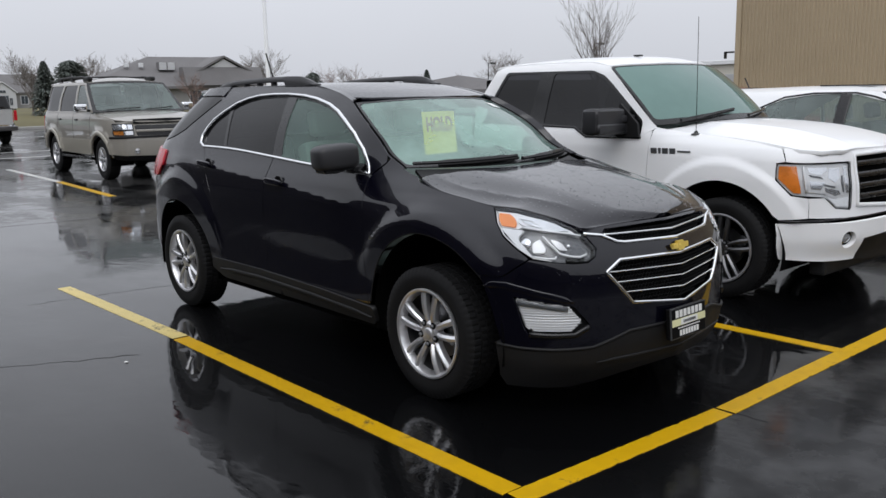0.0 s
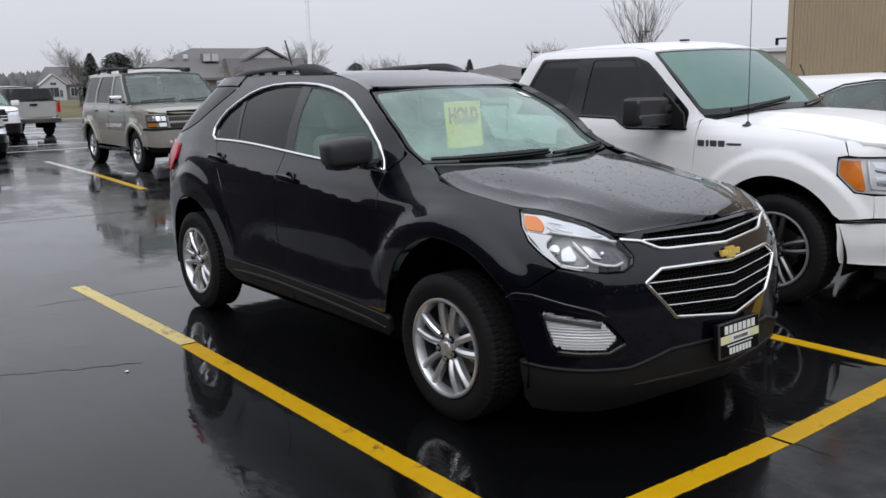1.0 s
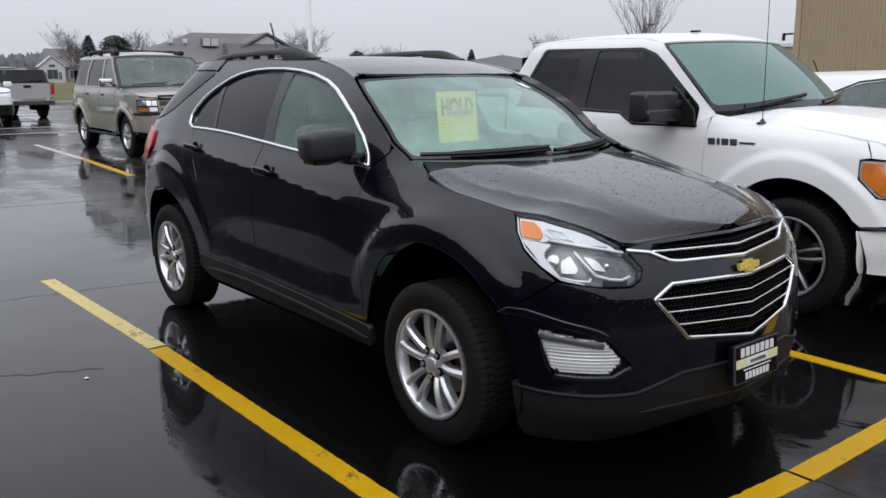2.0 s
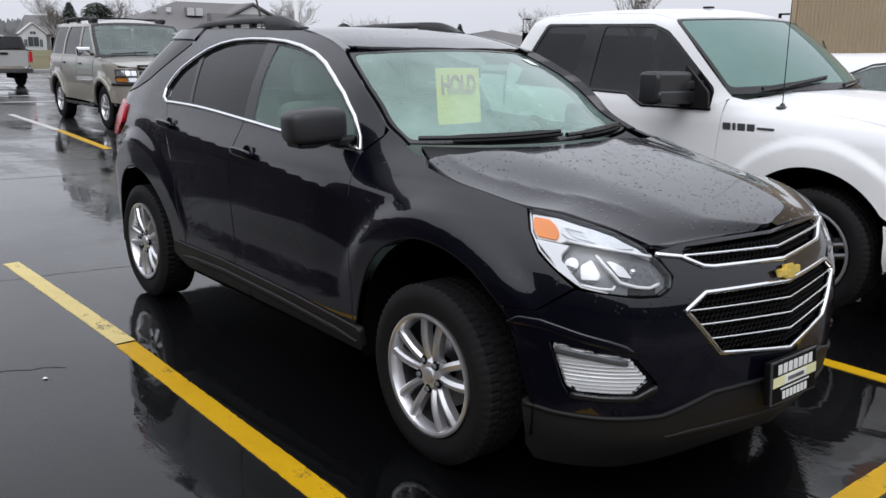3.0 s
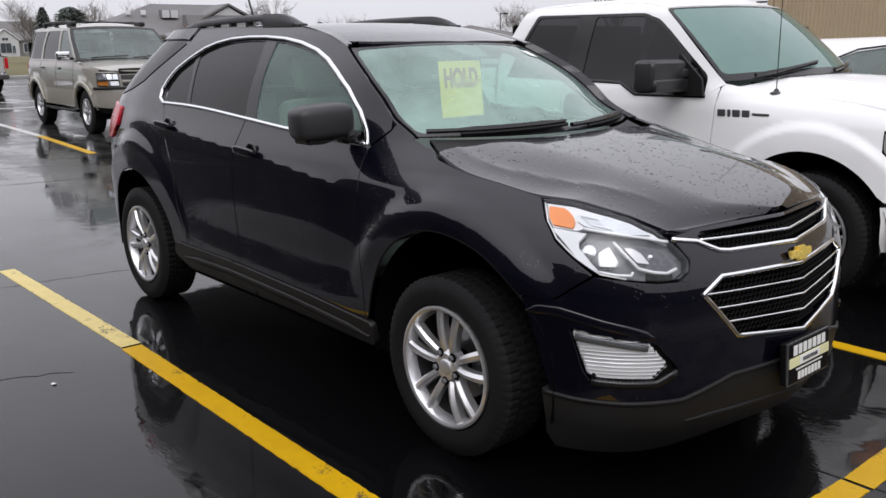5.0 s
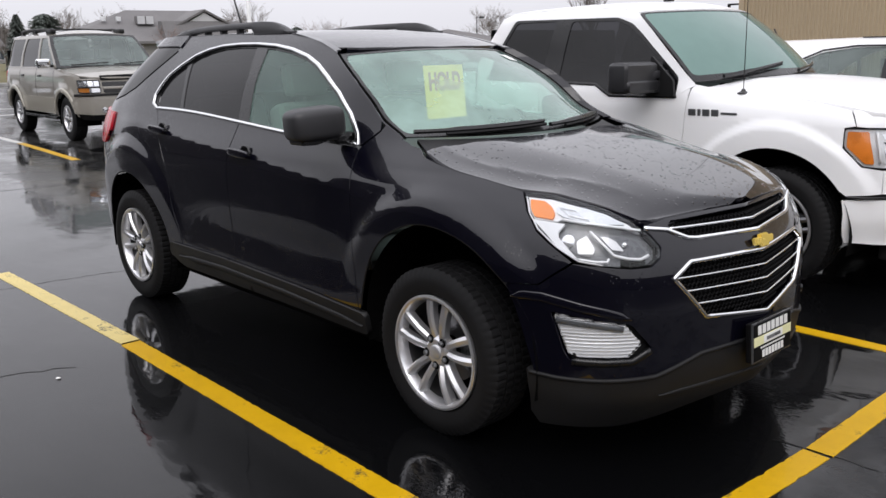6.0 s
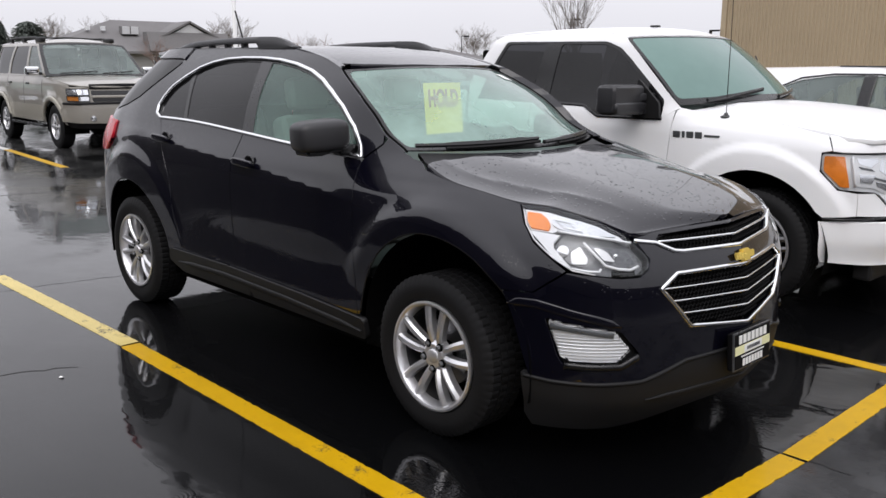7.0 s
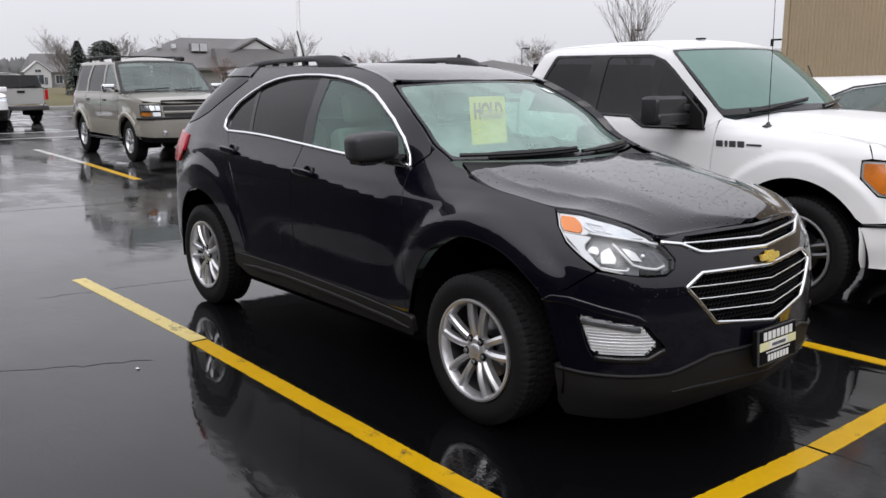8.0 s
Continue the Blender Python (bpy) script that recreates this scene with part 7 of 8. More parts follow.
# silver pickup seen from behind, across the lane
silver, silver_shell = build_car(
    "pickup_truck", "silver pickup truck seen from behind across the lane", "truck", pose(-31.8, 4.75, 0, 0, 0, 184), M_SILVER,
    dict(tail=-2.75, nose=2.75, w=0.96, sill=0.50, belt=1.22, roof=1.82, cowl=1.55, cowl_z=1.22, hood_nose=1.05, top_w=0.80, rear_top=0.10, rear_in=0.0, square=1.0,
         screen_base=1.58, screen_top=0.95, roof_mid=0.3, roof_end=-0.45, rear_edge=-0.55, wheels=(-1.65, 1.75), hub=0.38, wr=0.38, rim=0.21,
         panes=[[(1.40, 1.26), (0.90, 1.74), (0.30, 1.74), (0.28, 1.26)], [(0.16, 1.26), (0.18, 1.74), (-0.38, 1.74), (-0.46, 1.26)]],
         glass=[M_SHADE, M_SHADE], lamp=(0.85, 1.02), grille=(0.75, 1.02), bumper=(0.50, 0.72), handles=(0.5,), seats=(0.5,), spokes=5, bumper_mat=M_CHROME))
part("bed_floor", box(2.1, 1.7, 0.05, 0.01, at=pose(-1.65, 0, 0.72)), M_VOID, silver)
part("tailgate", box(0.06, 1.55, 0.56, 0.02, at=pose(-2.76, 0, 0.98)), M_SILVER, silver, "silver tailgate")
part("tailgate_handle", box(0.03, 0.26, 0.08, 0.01, at=pose(-2.80, 0, 1.14)), M_TRIM, silver)
part("cab_back", box(0.06, 1.60, 0.55, 0.03, at=pose(-0.50, 0, 1.48)), M_SILVER, silver)
part("back_glass", box(0.03, 1.35, 0.34, 0.01, at=pose(-0.54, 0, 1.56)), M_SHADE, silver)
part("step_bumper", box(0.16, 1.75, 0.17, 0.03, at=pose(-2.86, 0, 0.57)), M_DARKALLOY, silver, "dull chrome step bumper")
for sg in (-1, 1):
    part("tail_lamp", box(0.05, 0.10, 0.36, 0.012, at=pose(-2.775, sg * 0.875, 1.03)), M_REDLENS, silver, "red tail lamp")
    part("bed_rail", box(2.2, 0.09, 0.035, 0.01, at=pose(-1.66, sg * 0.90, 1.245)), M_TRIM, silver)
part("tailgate_cap", box(0.08, 1.62, 0.03, 0.01, at=pose(-2.76, 0, 1.272)), M_TRIM, silver)

SUV_SIZES = dict(tail=-2.4, nose=2.45, w=0.97, sill=0.38, belt=1.16, roof=1.78, cowl=1.15, cowl_z=1.16, hood_nose=1.02, top_w=0.76, rear_top=0.35, rear_in=0.08, square=0.7,
                 screen_base=1.20, screen_top=0.42, roof_mid=-0.8, roof_end=-1.85, rear_edge=-2.15, wheels=(-1.42, 1.42), hub=0.37, wr=0.37, rim=0.23,
                 panes=[[(0.98, 1.2), (0.36, 1.68), (0.0, 1.68), (-0.02, 1.2)], [(-0.14, 1.2), (-0.12, 1.68), (-0.95, 1.66), (-1.08, 1.2)], [(-1.18, 1.2), (-1.05, 1.65), (-1.75, 1.6), (-1.98, 1.2)]],
                 glass=[M_SIDEGLASS, M_SHADE, M_SHADE], lamp=(0.88, 1.0), grille=(0.72, 0.98), bumper=(0.36, 0.66), handles=(0.1, -0.9), seats=(0.2,), spokes=5, bumper_mat=M_TRIM)
build_car("suv", "white SUV with a black grille and bumper", "car", pose(-26.95, 2.56, 0, 0, 0, 1), M_WHITE, SUV_SIZES)
build_car("sedan", "dark sedan parked across the lane", "car", pose(-20.6, 0.80, 0, 0, 0, 1), M_DARKCAR,
          dict(SUV_SIZES, w=0.90, roof=1.45, belt=1.0, cowl_z=1.0, hood_nose=0.78, lamp=(0.62, 0.74), grille=(0.45, 0.70), bumper=(0.22, 0.42), sill=0.28, hub=0.32, wr=0.32, rim=0.2,
               panes=[[(0.98, 1.03), (0.36, 1.36), (0.0, 1.37), (-0.02, 1.03)], [(-0.14, 1.03), (-0.12, 1.36), (-0.95, 1.33), (-1.08, 1.03)], [(-1.18, 1.03), (-1.05, 1.3), (-1.5, 1.2), (-1.8, 1.03)]]))
build_car("sedan", "red car beside the tan building", "car", pose(-4.6, 12.6, 0, 0, 0, 0), M_RED,
          dict(SUV_SIZES, w=0.90, roof=1.60, belt=1.0, cowl_z=1.0, hood_nose=0.78, lamp=(0.62, 0.74), grille=(0.45, 0.70), bumper=(0.22, 0.42), sill=0.28, hub=0.32, wr=0.32, rim=0.2,
               panes=[[(0.98, 1.03), (0.36, 1.48), (0.0, 1.5), (-0.02, 1.03)], [(-0.14, 1.03), (-0.12, 1.5), (-0.95, 1.45), (-1.08, 1.03)], [(-1.18, 1.03), (-1.05, 1.4), (-1.5, 1.3), (-1.8, 1.03)]]))

# ---- buildings, trees and the far edge of the lot ----
M_SIDING = plain("tan_metal_siding", (0.42, 0.335, 0.22), 0.5, vary=0.08, scale=2.0, rough_vary=0.06)
M_CREAMWALL = plain("cream_wall", (0.62, 0.60, 0.53), 0.7, vary=0.06, scale=3)
M_SHINGLE = plain("grey_shingles", (0.145, 0.14, 0.14), 0.85, vary=0.25, scale=1.2, bump=0.3)
M_WALLGREY = plain("grey_house_wall", (0.24, 0.235, 0.225), 0.8, vary=0.1, scale=2)
M_WHITEWALL = plain("white_house_trim", (0.50, 0.505, 0.51), 0.6, vary=0.06, scale=3)
M_PANE = plain("dark_window_pane", (0.05, 0.06, 0.07), 0.12, vary=0.2)
M_BARK = plain("grey_bark", (0.16, 0.14, 0.125), 0.9, vary=0.25, scale=6, bump=0.4)
M_TWIG = plain("reddish_twigs", (0.21, 0.15, 0.13), 0.9, vary=0.25, scale=6)
# needle green greyed and lightened to carry the haze of distance
M_NEEDLE = plain("hazed_needles", (0.105, 0.122, 0.108), 0.85, vary=0.35, scale=3)
# distance haze is mixed into this pale grey; no real haze is built
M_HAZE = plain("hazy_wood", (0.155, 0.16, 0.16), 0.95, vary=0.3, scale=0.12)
M_GRASS = plain("winter_grass", (0.105, 0.092, 0.036), 0.95, vary=0.3, scale=0.8, bump=0.4)
M_POLE = plain("galvanised_pole", (0.66, 0.67, 0.68), 0.45, 0.3, vary=0.06)
M_MAST = plain("white_mast_paint", (0.90, 0.91, 0.92), 0.6, vary=0.03)
M_KERB = plain("kerb_concrete", (0.30, 0.295, 0.28), 0.8, vary=0.12, scale=4)


def ribbed_wall(x0, x1, y, z1, pitch=0.108, depth=0.030):
    """Profiled metal cladding: flat pans between raised ribs, all one sheet along x."""
    bm = bmesh.new()
    prof = []
    x = x0
    while x < x1:
        for dx, d in ((0.0, 0), (pitch * 0.42, 0), (pitch * 0.52, 1), (pitch * 0.80, 1), (pitch * 0.90, 0)):
            prof.append((x + dx, y - depth * d))
        x += pitch
    lo = [bm.verts.new((a, b, 0.0)) for a, b in prof]
    hi = [bm.verts.new((a, b, z1)) for a, b in prof]
    for i in range(len(prof) - 1):
        bm.faces.new((lo[i], lo[i + 1], hi[i + 1], hi[i]))
    return bm


def shop_building():
    b = new("building")
    tagged(b, "tan building clad in ribbed metal siding", "building")
    part("siding", ribbed_wall(-8.62, 22.0, 20.0, 7.2), M_SIDING, b)
    part("wall", box(30.7, 14.0, 7.1, 0.0, at=pose(6.68, 27.06, 3.55)), M_SIDING, b)
    part("corner_trim", box(0.16, 0.16, 7.2, 0.01, at=pose(-8.68, 20.02, 3.6)), M_SIDING, b)
    part("roof", box(31.2, 14.4, 0.25, 0.03, at=pose(6.68, 27.0, 7.28)), M_SHINGLE, b)
    lamp = attach("wall_lamp", None, b, "dark wall lamp", pose(-3.55, 19.9, 3.42))
    part("lamp_arm", box(0.06, 0.25, 0.06, 0.01, at=pose(0, -0.1, 0)), M_TRIM, lamp)
    part("lamp_head", box(0.30, 0.30, 0.12, 0.02, at=pose(0, -0.3, -0.02)), M_TRIM, lamp)
    side_lamp = attach("corner_lamp", None, b, "dark lamp on the corner", pose(-8.80, 19.9, 2.60))
    part("lamp_arm", box(0.28, 0.05, 0.05, 0.01, at=pose(-0.06, -0.05, 0)), M_TRIM, side_lamp)
    part("lamp_head", box(0.05, 0.10, 0.20, 0.01, at=pose(-0.20, -0.05, -0.08)), M_TRIM, side_lamp)
    return b


shop_building()


def annex():
    a = new("shed")
    tagged(a, "low cream shed behind the tan building", "building")
    part("wall", box(3.2, 5.0, 2.40, 0.02, at=pose(-11.6, 27.5, 1.20)), M_CREAMWALL, a)
    part("roof", box(3.4, 5.2, 0.15, 0.02, at=pose(-11.6, 27.5, 2.47)), M_MAST, a)
    part("door", box(1.1, 0.08, 2.05, 0.02, at=pose(-11.4, 24.98, 1.03)), M_WHITEWALL, a)
    return a


annex()


def lamp_post(x, y, h, side, label):
    p = new("lamp_post")
    p.matrix_basis = pose(x, y, 0)
    tagged(p, label, "lamp post", group="parking lamp posts")
    part("pole", tube([(0, 0, 0), (0, 0, h)], [0.045, 0.032], 10), M_TRIM, p)
    part("arm", box(0.55, 0.07, 0.06, 0.01, at=pose(side * 0.25, 0, h)), M_TRIM, p)
    part("head", box(0.38, 0.26, 0.12, 0.02, at=pose(side * 0.55, 0, h - 0.04)), M_TRIM, p)
    return p


lamp_post(-32.4, 43.4, 4.6, 1, "dark parking lamp post")
lamp_post(-44.8, 45.7, 3.8, 1, "dark parking lamp post")

mast = new("flag_pole")
tagged(mast, "tall pale grey metal mast in the distance", "pole")
part("pole", tube([(-55.45, 32.0, 0), (-55.45, 32.0, 9), (-55.45, 32.0, 18)], [0.17, 0.14, 0.10], 14), M_MAST, mast, smoothed=True)
part("footing", box(0.9, 0.9, 0.5, 0.05, at=pose(-55.45, 32.0, 0.25)), M_KERB, mast)


def gable_roof(x0, x1, y0, y1, z0, z1, hip=0.0, over=0.4, hip_low=None):
    """A pitched roof with its ridge along y; hip pulls the ridge ends in."""
    bm = bmesh.new()
    x0, x1, y0, y1 = x0 - over, x1 + over, y0 - over, y1 + over
    c = (x0 + x1) / 2
    v = [bm.verts.new(p) for p in ((x0, y0, z0), (x1, y0, z0), (x1, y1, z0), (x0, y1, z0), (c, y0 + (hip if hip_low is None else hip_low), z1), (c, y1 - hip, z1))]
    w = [bm.verts.new((p.co.x, p.co.y, p.co.z - 0.2)) for p in v[:4]]
    for f in ((v[0], v[1], v[4]), (v[1], v[2], v[5], v[4]), (v[2], v[3], v[5]), (v[3], v[0], v[4], v[5])):
        bm.faces.new(f)
    for i in range(4):
        bm.faces.new((v[i], v[(i + 1) % 4], w[(i + 1) % 4], w[i]))
    bm.faces.new(w[::-1])
    return bm


def house_window(parent, x, y, z, w, h):
    win = attach("window", None, parent, "", pose(x, y, z))
    part("frame", box(0.12, w + 0.2, h + 0.2, 0.02), M_WHITEWALL, win)
    part("pane", box(0.14, w / 2 - 0.04, h, 0.005, at=pose(0.01, -w / 4, 0)), M_PANE, win)
    part("pane", box(0.14, w / 2 - 0.04, h, 0.005, at=pose(0.01, w / 4, 0)), M_PANE, win)


def long_house():
    h = new("house")
    h.matrix_basis = pose(-69.0, 29.5, 0, 0, 0, -8)
    tagged(h, "long grey house with a wide hipped shingle roof", "house")
    part("wall", box(9, 14.0, 2.5, 0.0, at=pose(0, -0.2, 1.25)), M_WALLGREY, h)
    part("roof", gable_roof(-4.5, 4.5, -7.2, 6.4, 2.45, 5.05, hip=2.5, over=0.5, hip_low=6.5), M_SHINGLE, h)
    part("side_gable_wall", prism([(2.75, 4.02), (5.25, 4.02), (4.0, 4.72)], 3.6, 4.4, axis="x"), M_WHITEWALL, h)
    gr = bmesh.new()
    for sg in (-1, 1):
        join(gr, box(6.0, 3.7, 0.16, 0.01, at=pose(1.6, 4.0 + sg * 1.62, 4.08, sg * -27, 0, 0)))
    part("side_gable_roof", gr, M_SHINGLE, h)
    part("pent_roof", prism([(4.4, 4.03), (3.4, 4.03), (3.4, 2.5), (5.3, 2.5)], 0.4, 7.3), M_SHINGLE, h)
    part("dormer", box(0.8, 1.38, 0.66, 0.02, at=pose(2.4, -0.4, 4.15)), M_SHINGLE, h)
    for y in (-0.75, -0.05):
        part("skylight", box(0.06, 0.6, 0.62, 0.01, at=pose(2.82, y, 4.15)), M_WHITEWALL, h, "pale dormer window")
    for y in (-3.6, -2.4):
        part("roof_vent", box(0.3, 0.35, 0.35, 0.03, at=pose(2.2, y, 4.25)), M_POLE, h)
    for y in (-5, -2, 1.5, 5):
        house_window(h, 4.5, y, 1.5, 1.3, 1.1)
    part("garage_door", box(0.12, 2.4, 2.1, 0.02, at=pose(4.5, 7.4, 1.05)), M_WHITEWALL, h)
    return h


long_house()


def white_house():
    h = new("house")
    h.matrix_basis = pose(-131, 33.0, 0, 0, 0, -6)
    tagged(h, "small white-gabled house at the edge of a wood", "house")
    part("wall", box(7, 6.5, 2.7, 0.0, at=pose(-1.2, 2.0, 1.35)), M_WALLGREY, h)
    part("roof", gable_roof(-4.7, 2.3, -1.2, 5.6, 2.6, 5.2, hip=1.0, over=0.3), M_SHINGLE, h)
    part("gable_wall", prism([(-2.0, 0.3), (1.4, 0.3), (1.4, 2.5), (-0.3, 3.9), (-2.0, 2.5)], 2.2, 3.2, axis="x"), M_WHITEWALL, h)
    for sg in (-1, 1):
        part("gable_eave", box(1.6, 2.4, 0.14, 0.01, at=pose(2.6, -0.3 + sg * 0.98, 3.28, sg * -39.5, 0, 0)), M_WHITEWALL, h)
    for y, z, w, hh in ((-0.3, 1.5, 1.4, 1.3), (-1.3, 1.3, 0.4, 1.0), (0.7, 1.3, 0.4, 1.0), (-0.3, 2.7, 0.8, 0.35)):
        house_window(h, 3.2, y, z, w, hh)
    for y in (2.6, 4.2):
        house_window(h, 2.3, y, 1.5, 0.9, 1.1)
    return h


white_house()


def dark_store():
    b = new("building")
    tagged(b, "low dark building with a shallow roof beyond the truck", "building")
    part("wall", box(8, 6, 1.75, 0.02, at=pose(-27.5, 27.0, 0.875, 0, 0, 40)), M_WALLGREY, b)
    part("roof", gable_roof(-3.4, 3.4, -4.6, 4.6, 1.7, 2.35, hip=1.0), M_SHINGLE, b, at=pose(-27.5, 27.0, 0, 0, 0, 40))
    return b


dark_store()


def limb_tree(bm, base, direction, length, radius, depth, rnd, spread, min_r):
    """A limb that forks again and again."""
    pts, rad = [Vector(base)], [radius]
    d = Vector(direction).normalized()
    n = 4 if depth > 1 else 3
    for i in range(n):
        d = (d + Vector((rnd.uniform(-1, 1), rnd.uniform(-1, 1), rnd.uniform(-0.4, 0.7))) * 0.14).normalized()
        pts.append(pts[-1] + d * length / n)
        rad.append(max(min_r, radius * (1 - 0.55 * (i + 1) / n)))
    tube(pts, rad, 5 if depth > 2 else 3, bm)
    if depth <= 0:
        return
    for k in range(rnd.choice((3, 4, 4))):
        i = rnd.randint(1 if depth < 4 else 2, n)
        ax = Vector((rnd.uniform(-1, 1), rnd.uniform(-1, 1), rnd.uniform(-0.15, 0.6))).normalized()
        nd = (d * 1.0 + ax * spread).normalized()
        limb_tree(bm, pts[i], nd, length * rnd.uniform(0.55, 0.78), max(min_r, rad[i] * 0.62), depth - 1, rnd, spread, min_r)


def bare_tree(x, y, h, seed, material, label, depth=5, spread=0.85, min_r=0.008, trunk=0.016, vase=0):
    min_r *= 0.6
    rnd = random.Random(seed)
    t = new("tree")
    t.matrix_basis = pose(x, y, 0)
    tagged(t, label, "tree", group="bare winter trees")
    bm = bmesh.new()
    tube([(0, 0, -0.1), (0.02, 0, h * 0.14), (0, 0.03, h * 0.28)], [h * trunk * 1.3, h * trunk, h * trunk * 0.9], 8, bm)
    part("trunk", bm, M_BARK, t)
    cr = bmesh.new()
    for k in range(5 + 4 * vase):
        a = k * 1.256 + rnd.uniform(-0.3, 0.3)
        lean = 0.55 if not vase else 0.08 + 0.028 * k
        limb_tree(cr, (0, 0, h * (0.17 + 0.025 * (k % 5))), (math.cos(a) * lean, math.sin(a) * lean, 1.0), h * (0.34 + 0.03 * vase), h * trunk * 0.6, depth - 1, rnd, spread, min_r)
    limb_tree(cr, (0, 0.03, h * 0.27), (0, 0, 1), h * 0.36, h * trunk * 0.8, depth - 1, rnd, spread, min_r)
    part("crown", cr, material, t)
    return t


def evergreen(x, y, h, r, seed, label, skirt=0.12, blunt=0.0):
    """A conifer: a trunk and a crown of many drooping sprays."""
    rnd = random.Random(seed)
    t = new("tree")
    t.matrix_basis = pose(x, y, 0)
    tagged(t, label, "tree", group="evergreen trees")
    part("trunk", tube([(0, 0, -0.1), (0, 0, h * 0.95)], [h * 0.022, 0.02], 7), M_BARK, t)
    bm = bmesh.new()
    for i in range(2200):
        f = rnd.random() ** 0.8
        z = h * (skirt + (1 - skirt) * f)
        rr = r * ((1 - f) ** (0.75 - 0.45 * blunt) + 0.03 + 0.10 * blunt * (f < 0.93))
        rr *= rnd.uniform(0.30, 1.0) if rnd.random() < 0.8 else rnd.uniform(1.0, 1.32)
        a = rnd.uniform(0, 6.283)
        c = Vector((math.cos(a) * rr, math.sin(a) * rr, z))
        o = Vector((math.cos(a), math.sin(a), rnd.uniform(-0.5, 0.25))).normalized()
        s = Vector((-math.sin(a), math.cos(a), rnd.uniform(-0.3, 0.3)))
        k = h * 0.026 * rnd.uniform(0.6, 1.4)
        vs = [bm.verts.new(c - o * k * 1.6), bm.verts.new(c + s * k * 0.6), bm.verts.new(c + o * k * 1.5 - Vector((0, 0, k * 0.5))), bm.verts.new(c - s * k * 0.6 + Vector((0, 0, k * 0.3)))]
        bm.faces.new(vs[:3])
        bm.faces.new((vs[0], vs[2], vs[3]))
    part("crown", bm, M_NEEDLE, t)
    return t


BARE = "bare grey winter tree with fine branches"
bare_tree(-62.8, 16.6, 5.0, 3, M_BARK, BARE, min_r=0.010)
bare_tree(-80.2, 27.2, 5.8, 5, M_BARK, BARE, min_r=0.012)
bare_tree(-82.0, 32.5, 5.9, 6, M_BARK, BARE, min_r=0.012)
bare_tree(-23.0, 31.7, 6.3, 7, M_BARK, "tall bare tree behind the white truck", depth=4, spread=0.36, min_r=0.008, trunk=0.010, vase=1)
bare_tree(-72.0, 75.4, 6.3, 8, M_BARK, BARE, min_r=0.014)
bare_tree(-57.5, 26.6, 3.6, 9, M_TWIG, "small bare tree with reddish twigs", depth=4, min_r=0.012)
bare_tree(-73.0, 42.0, 5.9, 21, M_BARK, BARE, min_r=0.013)
for k, (x, y, h) in enumerate(((-103.5, 68.5, 5.2), (-102, 70.4, 6.0), (-101, 72.0, 6.2), (-99.8, 73.6, 5.6), (-98.6, 75.2, 5.0), (-97.2, 92.2, 4.8), (-95.0, 94.6, 4.6), (-92.5, 78.5, 4.3))):
    bare_tree(x, y, h, 30 + k, M_TWIG if k % 2 else M_BARK, "distant bare tree in a hazy row", depth=4, min_r=0.013)
evergreen(-60.6, 16.9, 4.2, 1.0, 11, "dark spruce beside the grass", skirt=0.05)
evergreen(-66.6, 20.8, 4.5, 1.05, 12, "dark broad pine behind the wagon", skirt=0.45, blunt=1.0)
evergreen(-86.0, 74.9, 4.6, 0.9, 13, "small dark spruce in the distance")
evergreen(-100.5, 66.0, 4.6, 1.5, 14, "dark pine in the distance", blunt=0.8)


def wood_line():
    """A far wood: many thin uneven crowns, too many to count."""
    rnd = random.Random(77)
    bm = bmesh.new()
    for i in range(1500):
        t = i / 1500
        a = radians(176 - 62 * t + rnd.uniform(-0.5, 0.5))
        d = rnd.uniform(250, 300)
        x, y = 4.5 + math.cos(a) * d, -3.5 + math.sin(a) * d
        roll = 0.86 + 0.14 * math.sin(t * 61) * math.sin(t * 23 + 1)
        hh = rnd.uniform(6.6, 8.3) * (0.5 + 0.5 * roll) * (1.0 if t < 0.25 else 0.62)
        wd = rnd.uniform(0.9, 2.2)
        n = 8
        ring = []
        for k in range(n):
            f = k / (n - 1)
            ring.append((f * hh, wd * max(0.06, (1 - f ** 3.2)) * rnd.uniform(0.55, 1.15)))
        px, py = -math.sin(a), math.cos(a)
        L_ = [bm.verts.new((x - px * w_, y - py * w_, z_)) for z_, w_ in ring]
        C_ = [bm.verts.new((x - math.cos(a) * w_ * 0.8, y - math.sin(a) * w_ * 0.8, z_)) for z_, w_ in ring]
        R_ = [bm.verts.new((x + px * w_, y + py * w_, z_)) for z_, w_ in ring]
        for k in range(n - 1):
            bm.faces.new((L_[k], C_[k], C_[k + 1], L_[k + 1]))
            bm.faces.new((C_[k], R_[k], R_[k + 1], C_[k + 1]))
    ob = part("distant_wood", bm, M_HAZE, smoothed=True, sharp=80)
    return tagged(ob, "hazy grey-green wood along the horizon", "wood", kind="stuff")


wood_line()


def grass_verge():
    rnd = random.Random(5)
    bm = bmesh.new()
    xs = [-46.0, -47.0, -50, -56, -64, -80, -110, -160, -240]
    zs = [0.02, 0.16, 0.25, 0.40, 0.5, 0.5, 0.4, 0.3, 0.2]
    ys = [-60, -30, -10, 0, 6, 12, 18, 24, 30, 40, 60, 90, 140, 220]
    g = [[bm.verts.new((x - 0.12 * (y - 10), y, z + rnd.uniform(-0.04, 0.04))) for y in ys] for x, z in zip(xs, zs)]
    for i in range(len(xs) - 1):
        for j in range(len(ys) - 1):
            bm.faces.new((g[i][j], g[i][j + 1], g[i + 1][j + 1], g[i + 1][j]))
    ob = part("grass_verge", bm, M_GRASS, smoothed=True)
    return tagged(ob, "brown-green winter grass beyond the car park", "grass", kind="structure")


grass_verge()
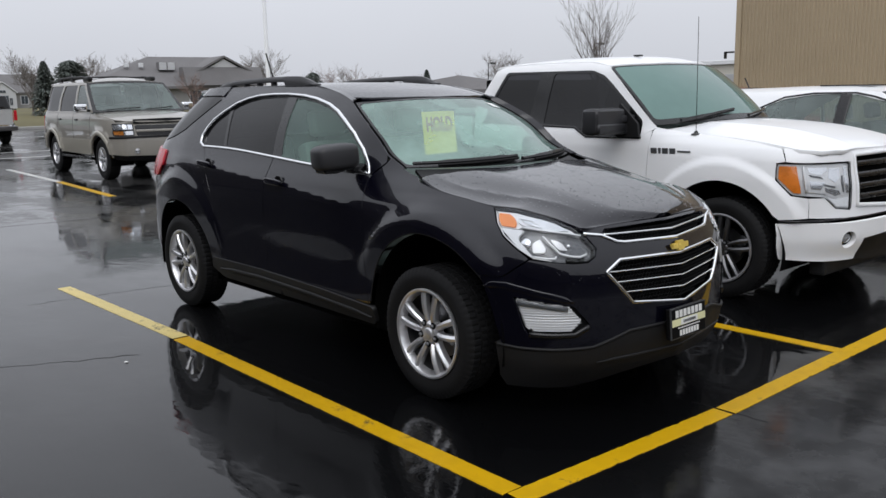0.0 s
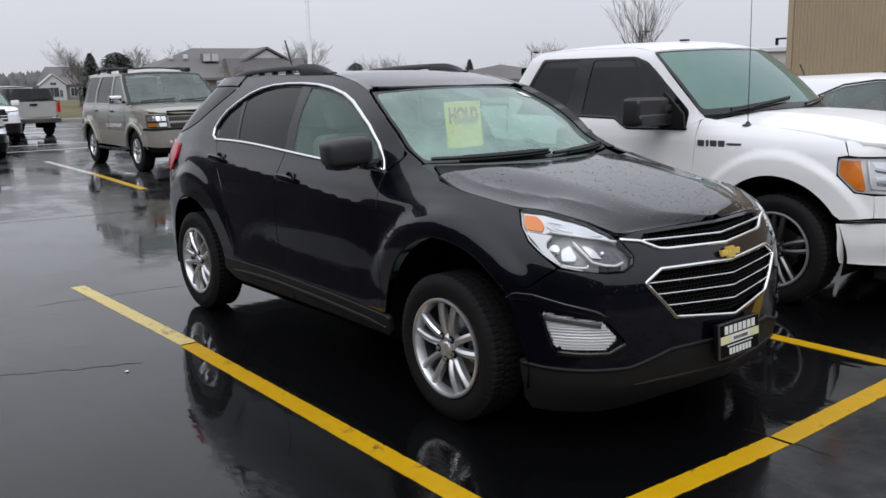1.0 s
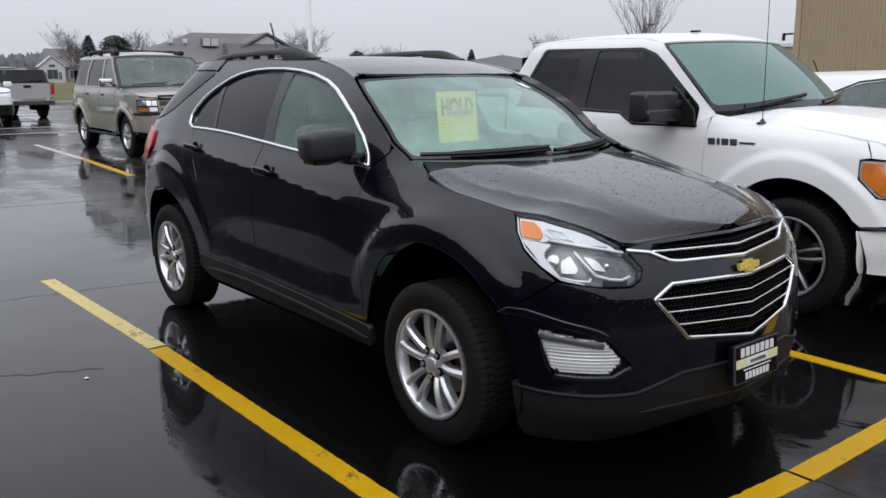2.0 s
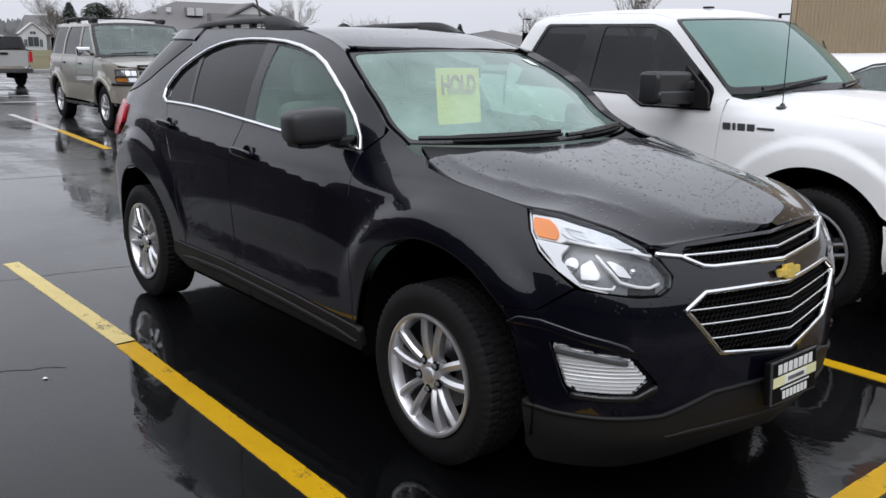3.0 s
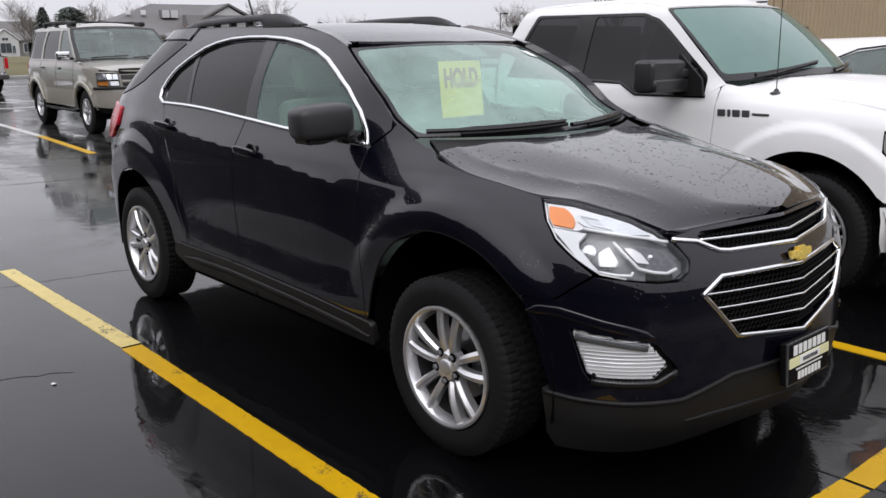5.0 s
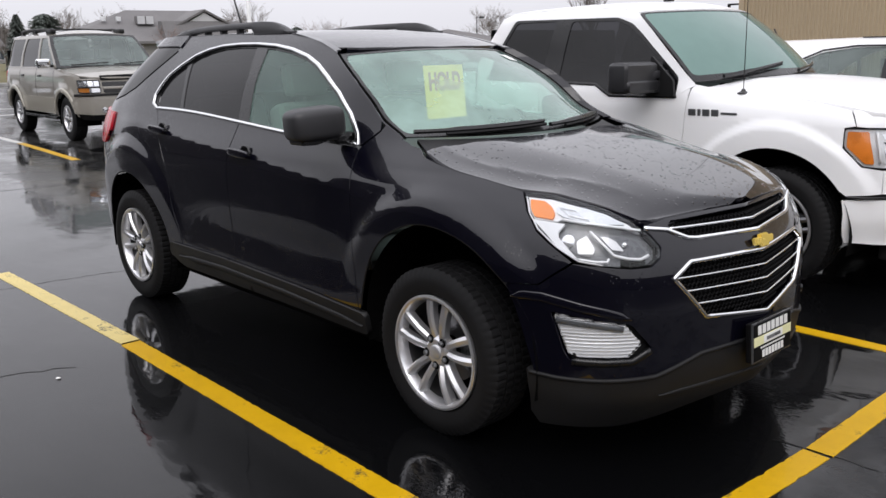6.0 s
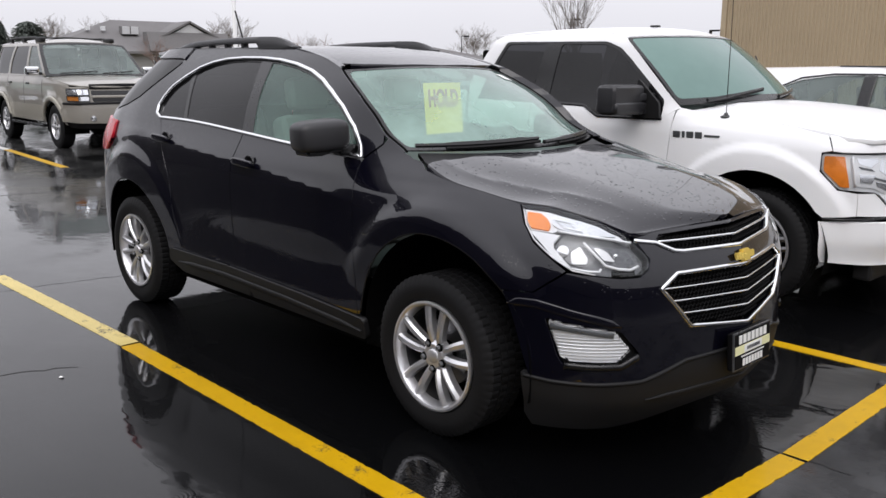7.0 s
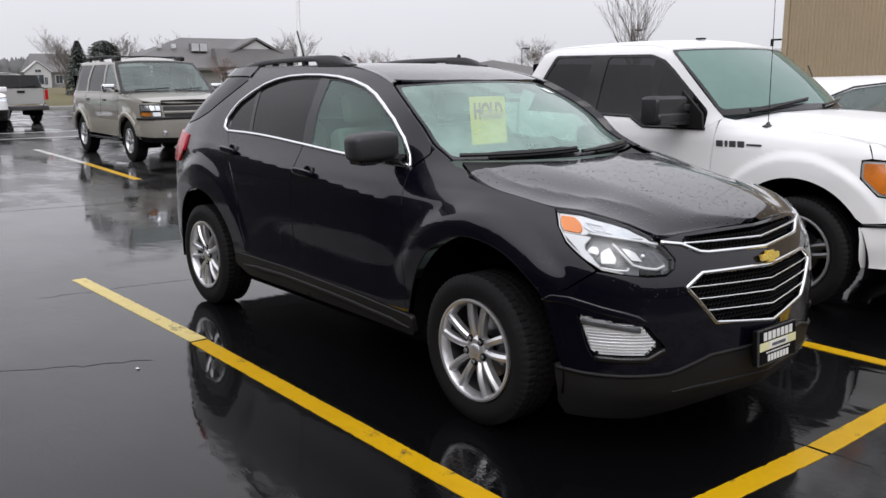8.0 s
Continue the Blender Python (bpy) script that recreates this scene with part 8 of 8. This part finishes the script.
kerb = part("kerb", prism([(-0.09, 0.0), (0.09, 0.0), (0.09, 0.11), (0.06, 0.15), (-0.09, 0.15)], -75, 75), M_KERB, at=pose(-45.2, 12, 0, 0, 0, 6.85))
tagged(kerb, "pale concrete kerb along the grass", "kerb", kind="structure")
for k, (x, y0, y1) in enumerate(((-24.0, -6.0, 7.0), (-21.2, -5.0, 6.0), (-35.0, -6, 9), (-40, -6, 9))):
    painted_line("lane_marking", (x, y0), (x + 0.3, y1), 0.12, M_WHITELINE, "faded white lane marking", 40 + k)


# unseen walls added on two sides; the south one darkens reflections in paint and water
M_BRICK = plain("dull_brown_wall", (0.045, 0.042, 0.04), 0.8, vary=0.25, scale=0.6, bump=0.2)
for nm, at, sx, sz in (("unseen_wall_south", pose(-20, -15.5, 3.55), 120.0, 7.1), ("unseen_wall_east", pose(40.0, 8.0, 2.8, 0, 0, 90), 90.0, 5.6)):
    w_ = part(nm, box(sx, 0.4, sz, 0.03, at=None), M_BRICK, at=at)
    tagged(w_, "unseen dull brown wall added for dark reflections", "wall", kind="structure")


def crack(points, seed, width=0.008):
    """A sealed crack in the asphalt: a thin wandering strip of tar."""
    rnd = random.Random(seed)
    bm = bmesh.new()
    rows = []
    P = [Vector((*p, 0)) for p in points]
    pts = []
    for a, b in zip(P, P[1:]):
        k = max(2, int((b - a).length / 0.05))
        pts += [a + (b - a) * i / k for i in range(k)]
    pts.append(P[-1])
    for i, p in enumerate(pts):
        d = (pts[min(i + 1, len(pts) - 1)] - pts[max(i - 1, 0)]).normalized()
        n = Vector((-d.y, d.x, 0))
        o = n * rnd.uniform(-0.018, 0.018)
        w = width * 0.6 * rnd.uniform(0.4, 1.2)
        rows.append([bm.verts.new(p + o + n * w + Vector((0, 0, 0.0015))), bm.verts.new(p + o + Vector((0, 0, 0.0022))), bm.verts.new(p + o - n * w + Vector((0, 0, 0.0015)))])
    for a, b in zip(rows, rows[1:]):
        bm.faces.new((a[0], a[1], b[1], b[0]))
        bm.faces.new((a[1], a[2], b[2], b[1]))
    ob = part("crack", bm, M_TAR)
    return tagged(ob, "dark sealed crack in wet asphalt", "crack", kind="structure")


M_TAR = plain("tar_seal", (0.003, 0.003, 0.003), 0.5, coat=0.55, coat_rough=0.22, vary=0.2, scale=8, spec=0.05)
crack([(-1.2, -2.9), (-0.75, -2.35), (-0.55, -2.0), (-0.44, -1.7)], 1, 0.009)
crack([(-2.35, -1.8), (-2.30, -1.32), (-2.2, -0.7), (-2.3, 0.3)], 4, 0.008)
crack([(2.45, 0.0), (2.62, 0.012), (2.85, 0.03)], 5, 0.008)
crack([(-7.5, -4.0), (-7.2, -1.5), (-6.9, 0.6), (-7.1, 3.0)], 6, 0.02)
crack([(-10.5, -3.0), (-9.8, -1.0), (-8.6, 0.1), (-8.2, 1.2)], 7, 0.02)


def paper_scrap():
    """A crumpled bit of pale litter on the wet ground."""
    bm = bmesh.new()
    rnd = random.Random(9)
    g = [[bm.verts.new((0.007 * i, 0.005 * j, 0.004 + 0.005 * rnd.random())) for j in range(4)] for i in range(4)]
    for i in range(3):
        for j in range(3):
            bm.faces.new((g[i][j], g[i + 1][j], g[i + 1][j + 1], g[i][j + 1]))
    low = bmesh.ops.extrude_face_region(bm, geom=bm.faces[:])
    for v in low["geom"]:
        if isinstance(v, bmesh.types.BMVert):
            v.co.z = max(0.002, v.co.z - 0.003)
    ob = part("paper_scrap", bm, M_PAPER, at=pose(-0.33, -1.84, 0.0, 0, 0, 30))
    return tagged(ob, "tiny pale scrap of litter on wet asphalt", "litter")


paper_scrap()


# daylight passes the window panes and lamp lenses unhindered
for pane in scene.objects:
    if pane.type == "MESH" and pane.data.materials and pane.data.materials[0] in (M_GLASS, M_SIDEGLASS, M_WAGONGLASS, M_SHADE, M_CLEAR):
        pane.visible_shadow = False
